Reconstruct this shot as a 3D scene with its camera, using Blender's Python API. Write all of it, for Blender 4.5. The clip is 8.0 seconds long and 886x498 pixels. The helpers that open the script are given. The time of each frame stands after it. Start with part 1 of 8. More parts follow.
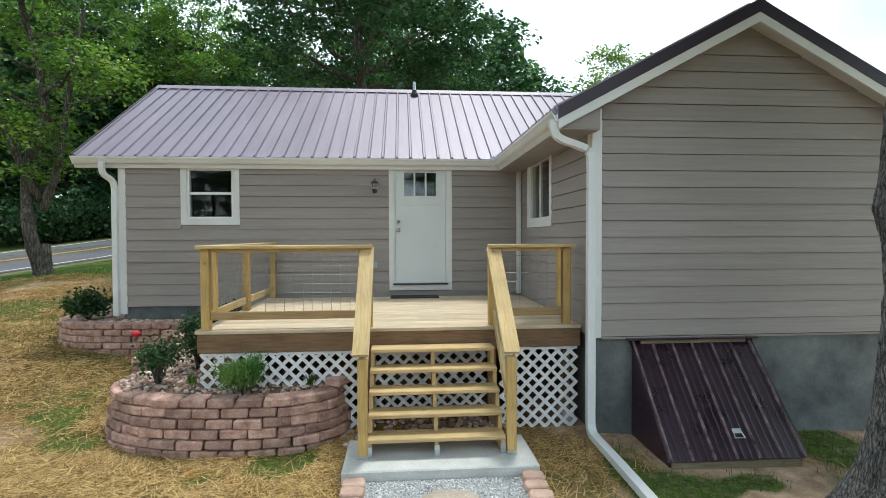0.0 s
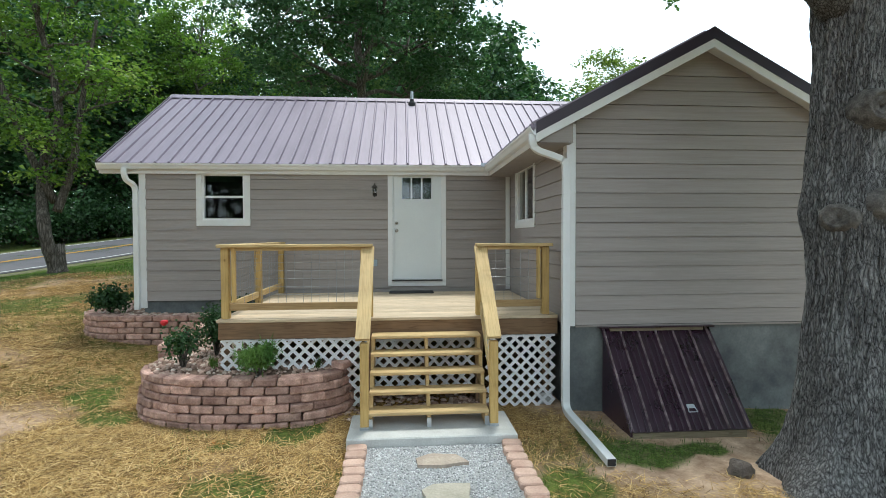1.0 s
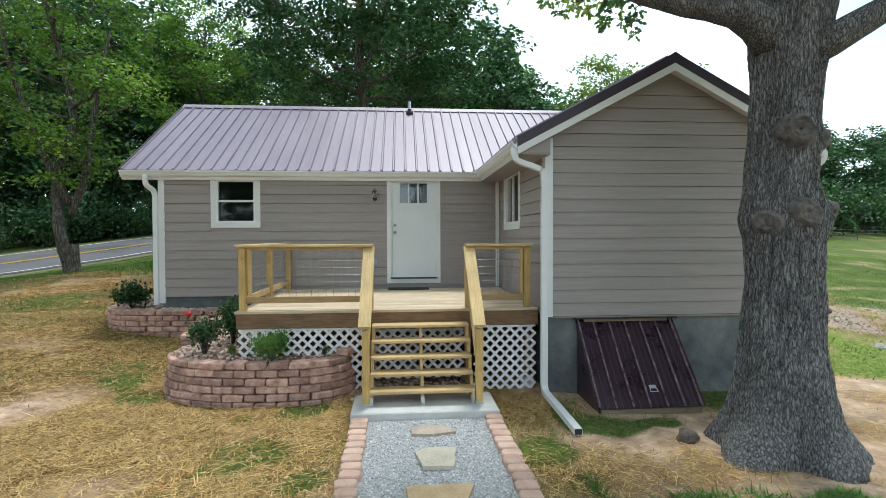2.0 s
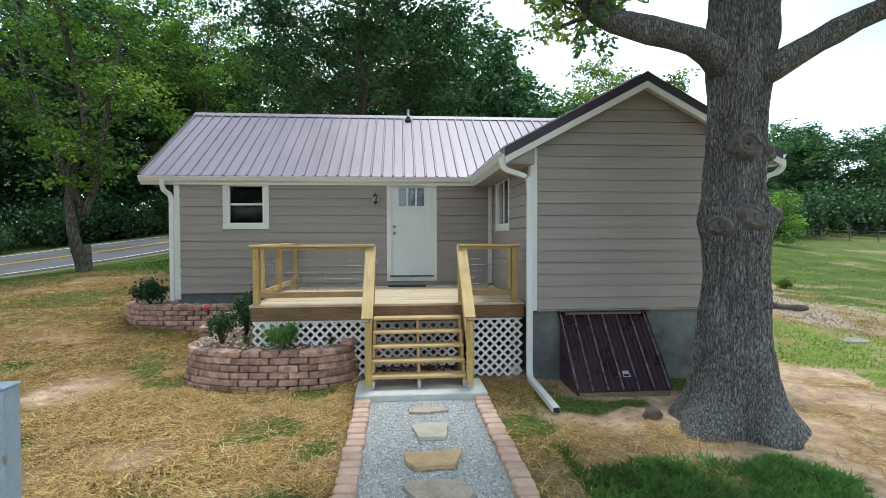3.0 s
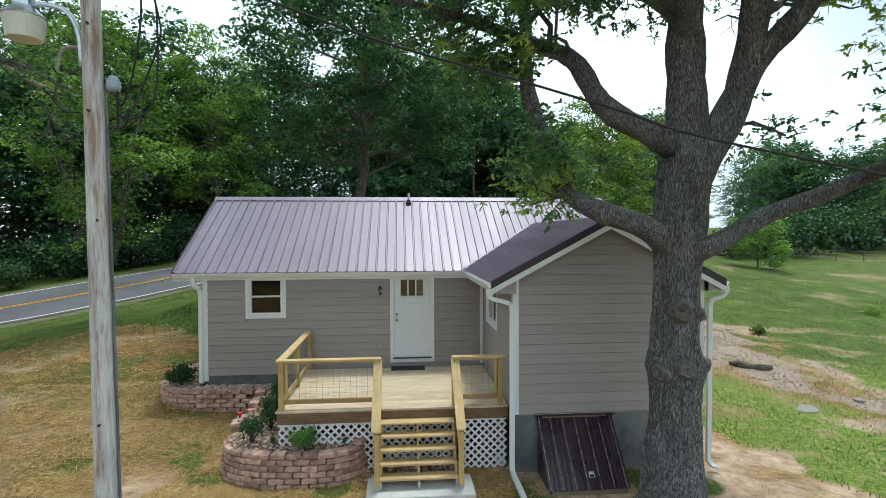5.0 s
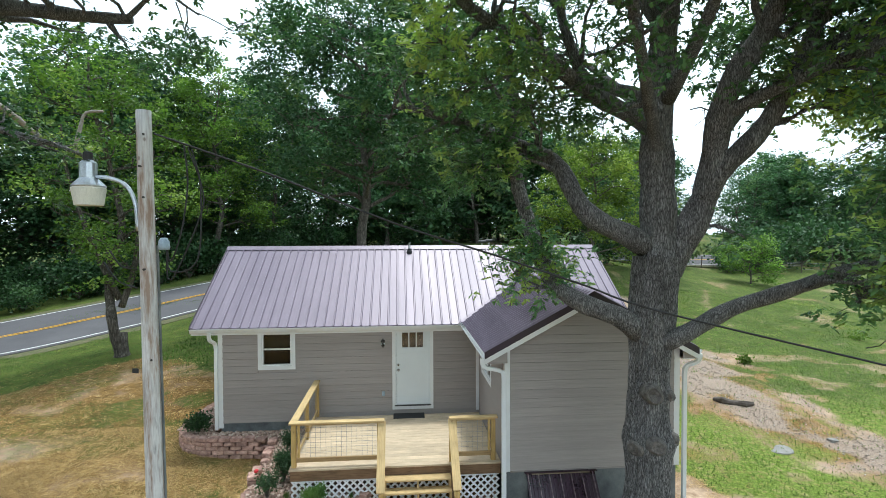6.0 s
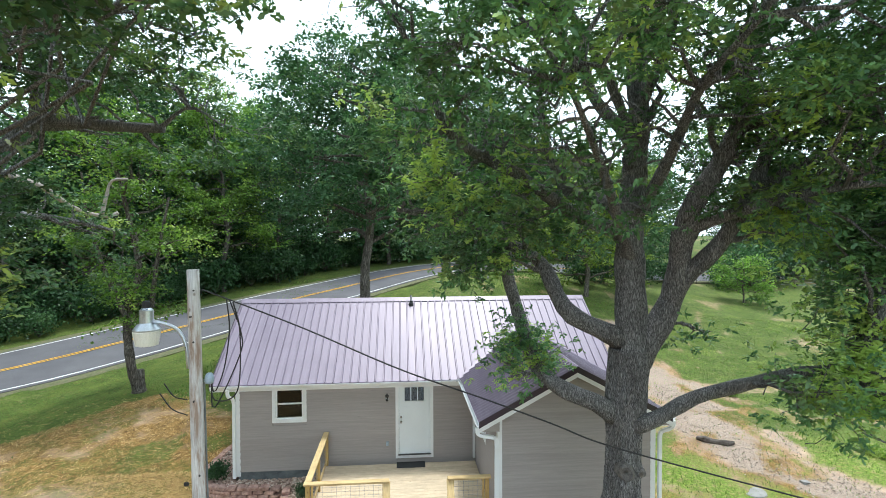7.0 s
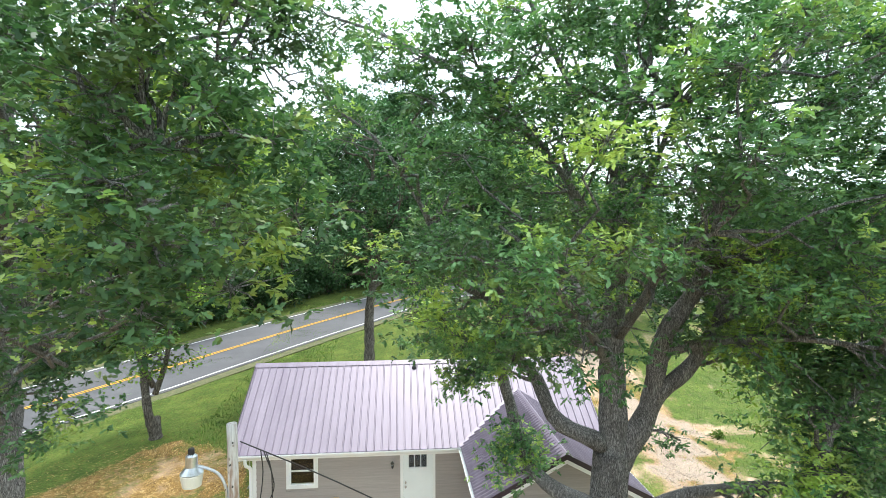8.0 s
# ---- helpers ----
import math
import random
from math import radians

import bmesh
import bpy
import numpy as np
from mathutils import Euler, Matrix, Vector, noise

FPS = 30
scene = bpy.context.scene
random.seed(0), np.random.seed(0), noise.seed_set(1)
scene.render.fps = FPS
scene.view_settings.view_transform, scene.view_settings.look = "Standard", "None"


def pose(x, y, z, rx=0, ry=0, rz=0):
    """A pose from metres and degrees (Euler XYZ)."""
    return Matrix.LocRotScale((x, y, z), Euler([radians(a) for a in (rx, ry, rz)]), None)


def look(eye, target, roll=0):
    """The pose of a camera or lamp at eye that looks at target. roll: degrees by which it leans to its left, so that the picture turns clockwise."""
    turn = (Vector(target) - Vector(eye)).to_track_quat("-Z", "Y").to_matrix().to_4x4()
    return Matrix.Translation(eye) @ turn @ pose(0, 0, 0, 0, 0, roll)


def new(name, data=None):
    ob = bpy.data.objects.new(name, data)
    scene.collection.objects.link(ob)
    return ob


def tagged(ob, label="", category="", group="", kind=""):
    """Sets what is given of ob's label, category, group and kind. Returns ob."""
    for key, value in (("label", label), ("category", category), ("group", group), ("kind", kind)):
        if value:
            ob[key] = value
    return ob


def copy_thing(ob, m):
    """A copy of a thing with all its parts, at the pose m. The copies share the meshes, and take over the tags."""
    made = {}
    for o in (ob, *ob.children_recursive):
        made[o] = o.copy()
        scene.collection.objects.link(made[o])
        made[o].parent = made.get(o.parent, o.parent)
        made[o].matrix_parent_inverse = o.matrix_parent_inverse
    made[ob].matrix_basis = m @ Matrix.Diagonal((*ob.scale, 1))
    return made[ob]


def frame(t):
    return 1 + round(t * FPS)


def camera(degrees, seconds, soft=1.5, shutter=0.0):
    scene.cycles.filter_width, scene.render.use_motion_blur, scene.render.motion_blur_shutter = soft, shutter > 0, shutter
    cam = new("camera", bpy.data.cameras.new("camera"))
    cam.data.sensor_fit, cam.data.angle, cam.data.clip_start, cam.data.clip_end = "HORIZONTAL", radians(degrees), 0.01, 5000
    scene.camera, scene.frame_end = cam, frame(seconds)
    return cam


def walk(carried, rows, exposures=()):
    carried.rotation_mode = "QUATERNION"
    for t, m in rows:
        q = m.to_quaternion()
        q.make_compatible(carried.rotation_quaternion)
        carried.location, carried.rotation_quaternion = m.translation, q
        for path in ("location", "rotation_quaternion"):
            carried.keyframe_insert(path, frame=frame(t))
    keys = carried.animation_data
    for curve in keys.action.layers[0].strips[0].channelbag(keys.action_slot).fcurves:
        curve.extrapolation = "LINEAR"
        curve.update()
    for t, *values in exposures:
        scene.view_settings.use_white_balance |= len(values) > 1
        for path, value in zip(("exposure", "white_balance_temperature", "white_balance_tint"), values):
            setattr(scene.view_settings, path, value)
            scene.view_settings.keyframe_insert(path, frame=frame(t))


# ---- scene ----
cam = camera(82.2, 8.0, soft=0.5)
PATH = [
    (0, (0.216, -0.044, 2.155), (0.375, 1.949, 2.105), -0.2),
    (0.5, (0.226, -0.397, 2.146), (0.385, 1.596, 2.097), -0.2),
    (1, (0.25, -0.764, 2.152), (0.41, 1.229, 2.103), -0.2),
    (1.5, (0.271, -1.16, 2.155), (0.432, 0.833, 2.107), -0.2),
    (3, (0.293, -2.279, 2.167), (0.457, -0.286, 2.122), -0.2),
    (3.5, (0.289, -2.617, 2.277), (0.456, -0.625, 2.231), -0.2),
    (4, (0.293, -2.96, 2.905), (0.461, -0.967, 2.857), -0.2),
    (4.5, (0.265, -3.288, 3.571), (0.434, -1.296, 3.523), -0.2),
    (6, (0.206, -4.482, 5.684), (0.375, -2.49, 5.634), -0.2),
    (6.5, (0.192, -5.016, 6.449), (0.359, -3.024, 6.399), -0.2),
    (7, (0.163, -5.553, 7.42), (0.329, -3.561, 7.37), -0.2),
    (7.5, (0.119, -6.088, 8.553), (0.284, -4.095, 8.502), -0.2),
    (8, (0.058, -6.586, 9.785), (0.222, -4.594, 9.733), -0.2),
]
EXPOSURES = [(0, 0.04, 6000, 5), (3.5, -0.10, 5900, 4), (4.5, -0.26, 5900, 3), (6, 0.06, 5900, 5), (7, 0.34, 5900, 6), (8, 0.80, 6180, 6)]
walk(cam, [(t, look(eye, target, roll)) for t, eye, target, roll in PATH], EXPOSURES)

# ---- sky and sun: high sun behind the house, thin bright cloud ----
SUN_ELEV, SUN_AZ = 73.0, 20.0  # degrees; azimuth clockwise from +y
world = bpy.data.worlds.new("sky")
scene.world = world
world.use_nodes = True
wn, wl = world.node_tree.nodes, world.node_tree.links
wn.clear()
w_out = wn.new("ShaderNodeOutputWorld")
w_bg = wn.new("ShaderNodeBackground")
w_sky = wn.new("ShaderNodeTexSky")
w_sky.sky_type = "NISHITA"
w_sky.sun_disc = False
w_sky.sun_elevation, w_sky.sun_rotation = radians(SUN_ELEV), radians(SUN_AZ)
w_sky.air_density, w_sky.dust_density, w_sky.ozone_density = 1.0, 2.0, 1.0
w_co = wn.new("ShaderNodeTexCoord")
w_noise = wn.new("ShaderNodeTexNoise")
w_noise.inputs["Scale"].default_value, w_noise.inputs["Detail"].default_value = 2.2, 6.0
w_ramp = wn.new("ShaderNodeMapRange")
w_ramp.inputs["From Min"].default_value, w_ramp.inputs["From Max"].default_value = 0.34, 0.52
w_ramp.inputs["To Min"].default_value, w_ramp.inputs["To Max"].default_value = 0.45, 1.0
w_mix = wn.new("ShaderNodeMix")
w_mix.data_type = "RGBA"
w_mix.inputs["B"].default_value = (9.7, 10.6, 11.2, 1)
wl.new(w_co.outputs["Generated"], w_noise.inputs["Vector"])
wl.new(w_noise.outputs["Fac"], w_ramp.inputs["Value"])
wl.new(w_ramp.outputs["Result"], w_mix.inputs["Factor"])
wl.new(w_sky.outputs["Color"], w_mix.inputs["A"])
wl.new(w_mix.outputs["Result"], w_bg.inputs["Color"])
w_bg.inputs["Strength"].default_value = 0.148
wl.new(w_bg.outputs["Background"], w_out.inputs["Surface"])

sun_data = bpy.data.lights.new("sun", "SUN")
sun_data.energy, sun_data.angle, sun_data.color = 2.8, radians(10.0), (1.0, 0.95, 0.86)
sun = new("sun", sun_data)
el, az = radians(SUN_ELEV), radians(SUN_AZ)
to_sun = Vector((math.sin(az) * math.cos(el), math.cos(az) * math.cos(el), math.sin(el)))
sun.matrix_world = look(to_sun * 60, (0, 0, 0))

# ---- materials ----
def base_material(name, rough=0.6, metal=0.0, spec=0.5):
    m = bpy.data.materials.new(name)
    m.use_nodes = True
    n, l = m.node_tree.nodes, m.node_tree.links
    b = n["Principled BSDF"]
    b.inputs["Roughness"].default_value, b.inputs["Metallic"].default_value = rough, metal
    b.inputs["Specular IOR Level"].default_value = spec
    return m, n, l, b


def noise_node(n, l, scale, stretch=(1, 1, 1), detail=5.0, rough=0.55, offset=None, turn=0.0):
    geo = n.new("ShaderNodeNewGeometry")
    mp = n.new("ShaderNodeMapping")
    mp.inputs["Scale"].default_value = stretch
    if turn:
        rot = n.new("ShaderNodeVectorRotate")
        rot.rotation_type = "X_AXIS"
        rot.inputs["Angle"].default_value = radians(turn)
        l.new(geo.outputs["Position"], rot.inputs["Vector"])
        l.new(rot.outputs["Vector"], mp.inputs["Vector"])
    else:
        l.new(geo.outputs["Position"], mp.inputs["Vector"])
    if offset is not None:
        l.new(offset, mp.inputs["Location"])
    t = n.new("ShaderNodeTexNoise")
    t.inputs["Scale"].default_value, t.inputs["Detail"].default_value, t.inputs["Roughness"].default_value = scale, detail, rough
    l.new(mp.outputs["Vector"], t.inputs["Vector"])
    return t.outputs["Fac"]


def ramp(n, l, value, stops):
    r = n.new("ShaderNodeValToRGB")
    e = r.color_ramp.elements
    while len(e) < len(stops):
        e.new(0.5)
    for k, (p, c) in enumerate(stops):
        e[k].position, e[k].color = p, (*c, 1)
    l.new(value, r.inputs["Fac"])
    return r.outputs["Color"]


def mix(n, l, fac, a, b, kind="MIX"):
    x = n.new("ShaderNodeMix")
    x.data_type, x.blend_type = "RGBA", kind
    for value, slot in ((fac, "Factor"), (a, "A"), (b, "B")):
        if isinstance(value, (int, float)):
            x.inputs[slot].default_value = value
        elif isinstance(value, tuple):
            x.inputs[slot].default_value = (*value, 1)
        else:
            l.new(value, x.inputs[slot])
    return x.outputs["Result"]


def bump(n, l, b, value, strength, dist):
    p = n.new("ShaderNodeBump")
    p.inputs["Strength"].default_value, p.inputs["Distance"].default_value = strength, dist
    l.new(value, p.inputs["Height"])
    l.new(p.outputs["Normal"], b.inputs["Normal"])


def remap(n, l, value, a, b, lo, hi):
    r = n.new("ShaderNodeMapRange")
    for k, v in zip(("From Min", "From Max", "To Min", "To Max"), (a, b, lo, hi)):
        r.inputs[k].default_value = v
    l.new(value, r.inputs["Value"])
    return r.outputs["Result"]


def plain(name, dark, light, scale=6.0, rough=0.6, metal=0.0, fine=60.0, relief=0.3, depth=0.004, stretch=(1, 1, 1), vary=0.0, spec=0.5, rough_var=0.12, grain=0.16, coat=0.0, coat_rough=0.12):
    """A worn surface: blotches at one scale, grain at another, with relief and uneven gloss."""
    m, n, l, b = base_material(name, rough, metal, spec)
    off = None
    rnd = None
    if vary:
        info = n.new("ShaderNodeObjectInfo")
        rnd = info.outputs["Random"]
        mul = n.new("ShaderNodeMath")
        mul.operation = "MULTIPLY"
        mul.inputs[1].default_value = 37.0
        l.new(rnd, mul.inputs[0])
        off = mul.outputs[0]
    big = noise_node(n, l, scale, stretch, 6.0, 0.6, off)
    small = noise_node(n, l, fine, stretch, 4.0, 0.6, off)
    col = ramp(n, l, big, [(0.3, dark), (0.7, light)])
    speck = remap(n, l, small, 0.25, 0.75, 1 - grain, 1 + 0.85 * grain)
    col = mix(n, l, 1.0, col, speck, "MULTIPLY")
    b.inputs["Coat Weight"].default_value = coat
    b.inputs["Coat Roughness"].default_value = coat_rough
    if vary:
        col = mix(n, l, 1.0, col, remap(n, l, rnd, 0, 1, 1 - vary, 1 + vary), "MULTIPLY")
    l.new(col, b.inputs["Base Color"])
    l.new(remap(n, l, big, 0.25, 0.75, max(0.02, rough - rough_var), min(1, rough + rough_var)), b.inputs["Roughness"])
    if relief:
        bump(n, l, b, small, relief, depth)
    return m


def wood(name, axis, dark, light, knot=0.35, rough=0.7, turn=0.0, stain=None):
    """Sawn pine: long grain along one axis, growth bands, a few knots, boards that differ."""
    m, n, l, b = base_material(name, rough, 0, 0.3)
    dark = tuple(0.55 * d + 0.45 * p for d, p in zip(dark, light))
    info = n.new("ShaderNodeObjectInfo")
    mul = n.new("ShaderNodeMath")
    mul.operation = "MULTIPLY"
    mul.inputs[1].default_value = 53.0
    l.new(info.outputs["Random"], mul.inputs[0])
    st = [9.0, 9.0, 9.0]
    st[axis] = 0.55
    band = noise_node(n, l, 2.2, tuple(st), 3.0, 0.5, mul.outputs[0], turn)
    wave = n.new("ShaderNodeMath")
    wave.operation = "PINGPONG"
    wave.inputs[1].default_value = 0.09
    l.new(band, wave.inputs[0])
    fine_st = [60.0, 60.0, 60.0]
    fine_st[axis] = 2.0
    fibre = noise_node(n, l, 2.0, tuple(fine_st), 3.0, 0.6, mul.outputs[0], turn)
    blot = noise_node(n, l, 2.4, (1, 1, 1), 4.0, 0.6, mul.outputs[0])
    col = ramp(n, l, remap(n, l, wave.outputs[0], 0, 0.09, 0, 1), [(0.0, dark), (0.55, light)])
    col = mix(n, l, 1.0, col, remap(n, l, fibre, 0.2, 0.8, 0.88, 1.10), "MULTIPLY")
    col = mix(n, l, 1.0, col, remap(n, l, blot, 0.3, 0.7, 0.82, 1.12), "MULTIPLY")
    if stain:
        worn_st = [7.0, 7.0, 7.0]
        worn_st[axis] = 0.9
        worn = noise_node(n, l, 1.5, tuple(worn_st), 5.0, 0.7, mul.outputs[0])
        col = mix(n, l, remap(n, l, worn, 0.50, 0.66, 0.0, 0.75), col, stain)
        col = mix(n, l, 1.0, col, remap(n, l, worn, 0.30, 0.42, 0.5, 1.0), "MULTIPLY")
    geo = n.new("ShaderNodeNewGeometry")
    mp = n.new("ShaderNodeMapping")
    ks = [2.6, 2.6, 2.6]
    ks[axis] = 1.7
    mp.inputs["Scale"].default_value = ks
    l.new(geo.outputs["Position"], mp.inputs["Vector"])
    l.new(mul.outputs[0], mp.inputs["Location"])
    vor = n.new("ShaderNodeTexVoronoi")
    vor.inputs["Scale"].default_value = 1.6
    l.new(mp.outputs["Vector"], vor.inputs["Vector"])
    kn = remap(n, l, vor.outputs["Distance"], 0.05, 0.085, knot, 0.0)
    col = mix(n, l, kn, col, (0.09, 0.045, 0.02))
    col = mix(n, l, 1.0, col, remap(n, l, info.outputs["Random"], 0, 1, 0.88, 1.1), "MULTIPLY")
    l.new(col, b.inputs["Base Color"])
    bump(n, l, b, fibre, 0.35, 0.002)
    return m


def leafy(name, dark, light, yellow, through_light=0.35, rough=0.5, olive=0.0, bright=0.59):
    """Leaves: every leaf has its own tone, clumps drift from dark to light, light comes through."""
    m, n, l, b = base_material(name, rough, 0, 0.35)
    geo = n.new("ShaderNodeNewGeometry")
    info = n.new("ShaderNodeObjectInfo")
    clump = noise_node(n, l, 0.55, (1, 1, 1), 3.0, 0.6)
    col = ramp(n, l, geo.outputs["Random Per Island"], [(0.05, dark), (0.95, light)])
    col = mix(n, l, remap(n, l, clump, bright, bright + 0.08, 0.0, 0.7), col, yellow)
    tint = noise_node(n, l, 0.9, (1, 1, 1), 2.0, 0.5, None, 40.0)
    col = mix(n, l, remap(n, l, tint, 0.58, 0.70, 0.0, olive), col, (0.19, 0.18, 0.085))
    col = mix(n, l, 1.0, col, remap(n, l, clump, 0.36, 0.64, 0.6, 1.35), "MULTIPLY")
    col = mix(n, l, 1.0, col, remap(n, l, info.outputs["Random"], 0, 1, 0.8, 1.2), "MULTIPLY")
    l.new(col, b.inputs["Base Color"])
    tr = n.new("ShaderNodeBsdfTranslucent")
    warm = mix(n, l, 1.0, col, (1.0, 1.22, 0.78), "MULTIPLY")
    l.new(warm, tr.inputs["Color"])
    mx = n.new("ShaderNodeMixShader")
    mx.inputs["Fac"].default_value = through_light
    l.new(b.outputs["BSDF"], mx.inputs[1])
    l.new(tr.outputs["BSDF"], mx.inputs[2])
    l.new(mx.outputs["Shader"], n["Material Output"].inputs["Surface"])
    return m


def bark(name, dark, light, scale=9.0, lichen=0.25):
    """Furrowed bark: long plates parted by dark fissures, fine grain across them, grey lichen."""
    m, n, l, b = base_material(name, 0.9, 0, 0.2)
    geo = n.new("ShaderNodeNewGeometry")
    warp = n.new("ShaderNodeTexNoise")
    warp.inputs["Scale"].default_value, warp.inputs["Detail"].default_value = 7.0, 3.0
    l.new(geo.outputs["Position"], warp.inputs["Vector"])
    shift = n.new("ShaderNodeVectorMath")
    shift.operation = "MULTIPLY_ADD"
    shift.inputs[1].default_value = (0.07, 0.07, 0.3)
    l.new(warp.outputs["Color"], shift.inputs[0])
    l.new(geo.outputs["Position"], shift.inputs[2])
    mp = n.new("ShaderNodeMapping")
    mp.inputs["Scale"].default_value = (1, 1, 0.15)
    l.new(shift.outputs["Vector"], mp.inputs["Vector"])
    def plates(s):
        v = n.new("ShaderNodeTexVoronoi")
        v.feature = "DISTANCE_TO_EDGE"
        v.inputs["Scale"].default_value = s
        l.new(mp.outputs["Vector"], v.inputs["Vector"])
        return remap(n, l, v.outputs["Distance"], 0.0, 0.42, 0.0, 1.0)
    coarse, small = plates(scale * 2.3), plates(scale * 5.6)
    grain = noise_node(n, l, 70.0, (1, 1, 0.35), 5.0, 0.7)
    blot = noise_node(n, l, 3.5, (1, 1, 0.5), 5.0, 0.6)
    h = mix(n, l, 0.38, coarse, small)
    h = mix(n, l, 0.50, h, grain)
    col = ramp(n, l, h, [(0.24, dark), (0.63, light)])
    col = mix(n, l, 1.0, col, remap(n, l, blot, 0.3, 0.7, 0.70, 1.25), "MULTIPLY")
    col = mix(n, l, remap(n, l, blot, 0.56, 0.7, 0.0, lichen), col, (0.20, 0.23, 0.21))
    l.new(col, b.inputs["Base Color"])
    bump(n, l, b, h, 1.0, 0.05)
    return m


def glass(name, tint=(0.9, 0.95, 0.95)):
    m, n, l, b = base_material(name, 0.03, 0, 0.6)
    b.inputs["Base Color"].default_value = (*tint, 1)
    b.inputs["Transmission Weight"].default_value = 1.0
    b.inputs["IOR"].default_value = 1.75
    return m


def pane(name):
    m, n, l, b = base_material(name, 0.02, 0, 0.5)
    b.inputs["Base Color"].default_value = (0.85, 0.9, 0.9, 1)
    b.inputs["Transmission Weight"].default_value = 1.0
    b.inputs["IOR"].default_value = 1.45
    return m


def island_stone(name, dark, light, accent, rough=0.85):
    m, n, l, b = base_material(name, rough, 0, 0.3)
    geo = n.new("ShaderNodeNewGeometry")
    col = ramp(n, l, geo.outputs["Random Per Island"], [(0.0, dark), (0.6, light), (1.0, accent)])
    fine = noise_node(n, l, 80.0, (1, 1, 1), 4.0)
    col = mix(n, l, 1.0, col, remap(n, l, fine, 0.2, 0.8, 0.75, 1.2), "MULTIPLY")
    l.new(col, b.inputs["Base Color"])
    bump(n, l, b, fine, 0.4, 0.004)
    return m


def ground_material():
    """Soil, straw, lawn and gravel by the cover weights stored on the ground's points, broken up by noise."""
    m, n, l, b = base_material("ground_cover", 0.95, 0, 0.15)
    def weight(key):
        a = n.new("ShaderNodeAttribute")
        a.attribute_name = key
        return a.outputs["Fac"]
    big = noise_node(n, l, 0.9, (1, 1, 1), 6.0, 0.6)
    mid = noise_node(n, l, 5.0, (1, 1, 1), 6.0, 0.65)
    fine = noise_node(n, l, 45.0, (1, 1, 1), 5.0, 0.7)
    fibre = noise_node(n, l, 30.0, (1, 5, 1), 3.0, 0.6)
    fibre2 = noise_node(n, l, 30.0, (5, 1, 1), 3.0, 0.6)
    soil = ramp(n, l, mid, [(0.3, (0.28, 0.18, 0.115)), (0.7, (0.64, 0.475, 0.335))])
    straw = ramp(n, l, mix(n, l, big, fibre, fibre2), [(0.40, (0.034, 0.022, 0.010)), (0.5, (0.20, 0.115, 0.036)), (0.62, (0.52, 0.335, 0.12))])
    lawn = ramp(n, l, fine, [(0.3, (0.032, 0.048, 0.012)), (0.7, (0.112, 0.165, 0.032))])
    lawn = mix(n, l, remap(n, l, big, 0.45, 0.7, 0, 0.4), lawn, (0.20, 0.235, 0.05))
    # Lush near meadow; its lighter tone also holds the open sunlight.
    sunlit_lush_grass = ramp(n, l, fine, [(0.3, (0.070, 0.110, 0.018)), (0.7, (0.225, 0.305, 0.05))])
    sunlit_lush_grass = mix(n, l, remap(n, l, mid, 0.48, 0.68, 0, 0.65), sunlit_lush_grass, (0.30, 0.255, 0.10))
    lawn = mix(n, l, weight("meadow"), lawn, sunlit_lush_grass)
    tufts = noise_node(n, l, 13.0, (1, 1, 1), 4.0, 0.65)
    lawn = mix(n, l, 1.0, lawn, remap(n, l, tufts, 0.32, 0.66, 0.55, 1.35), "MULTIPLY")
    stone = ramp(n, l, fine, [(0.3, (0.17, 0.125, 0.095)), (0.7, (0.46, 0.365, 0.285))])
    jitter = n.new("ShaderNodeMath")
    jitter.operation = "MULTIPLY_ADD"
    jitter.inputs[1].default_value, jitter.inputs[2].default_value = 0.9, -0.45
    l.new(mid, jitter.inputs[0])
    def soft(w, lo, hi):
        s = n.new("ShaderNodeMath")
        s.operation = "ADD"
        l.new(w, s.inputs[0])
        l.new(jitter.outputs[0], s.inputs[1])
        return remap(n, l, s.outputs[0], lo, hi, 0.0, 1.0)
    straw = mix(n, l, 1.0, straw, remap(n, l, noise_node(n, l, 2.3, (1, 1, 1), 4.0, 0.6), 0.34, 0.66, 0.68, 1.22), "MULTIPLY")
    soil = mix(n, l, 1.0, soil, remap(n, l, noise_node(n, l, 1.7, (1, 1, 1), 5.0, 0.65), 0.36, 0.64, 0.74, 1.12), "MULTIPLY")
    col = mix(n, l, soft(weight("straw"), 0.3, 0.7), soil, straw)
    col = mix(n, l, soft(weight("gravel"), 0.4, 0.7), col, stone)
    thin = mix(n, l, 1.0, soft(weight("lawn"), 0.35, 0.65), remap(n, l, mid, 0.52, 0.72, 1.0, 0.6), "MULTIPLY")
    col = mix(n, l, thin, col, lawn)
    col = mix(n, l, 1.0, col, remap(n, l, fine, 0.25, 0.75, 0.8, 1.15), "MULTIPLY")
    l.new(col, b.inputs["Base Color"])
    bump(n, l, b, mix(n, l, 0.5, fine, fibre), 0.6, 0.02)
    return m


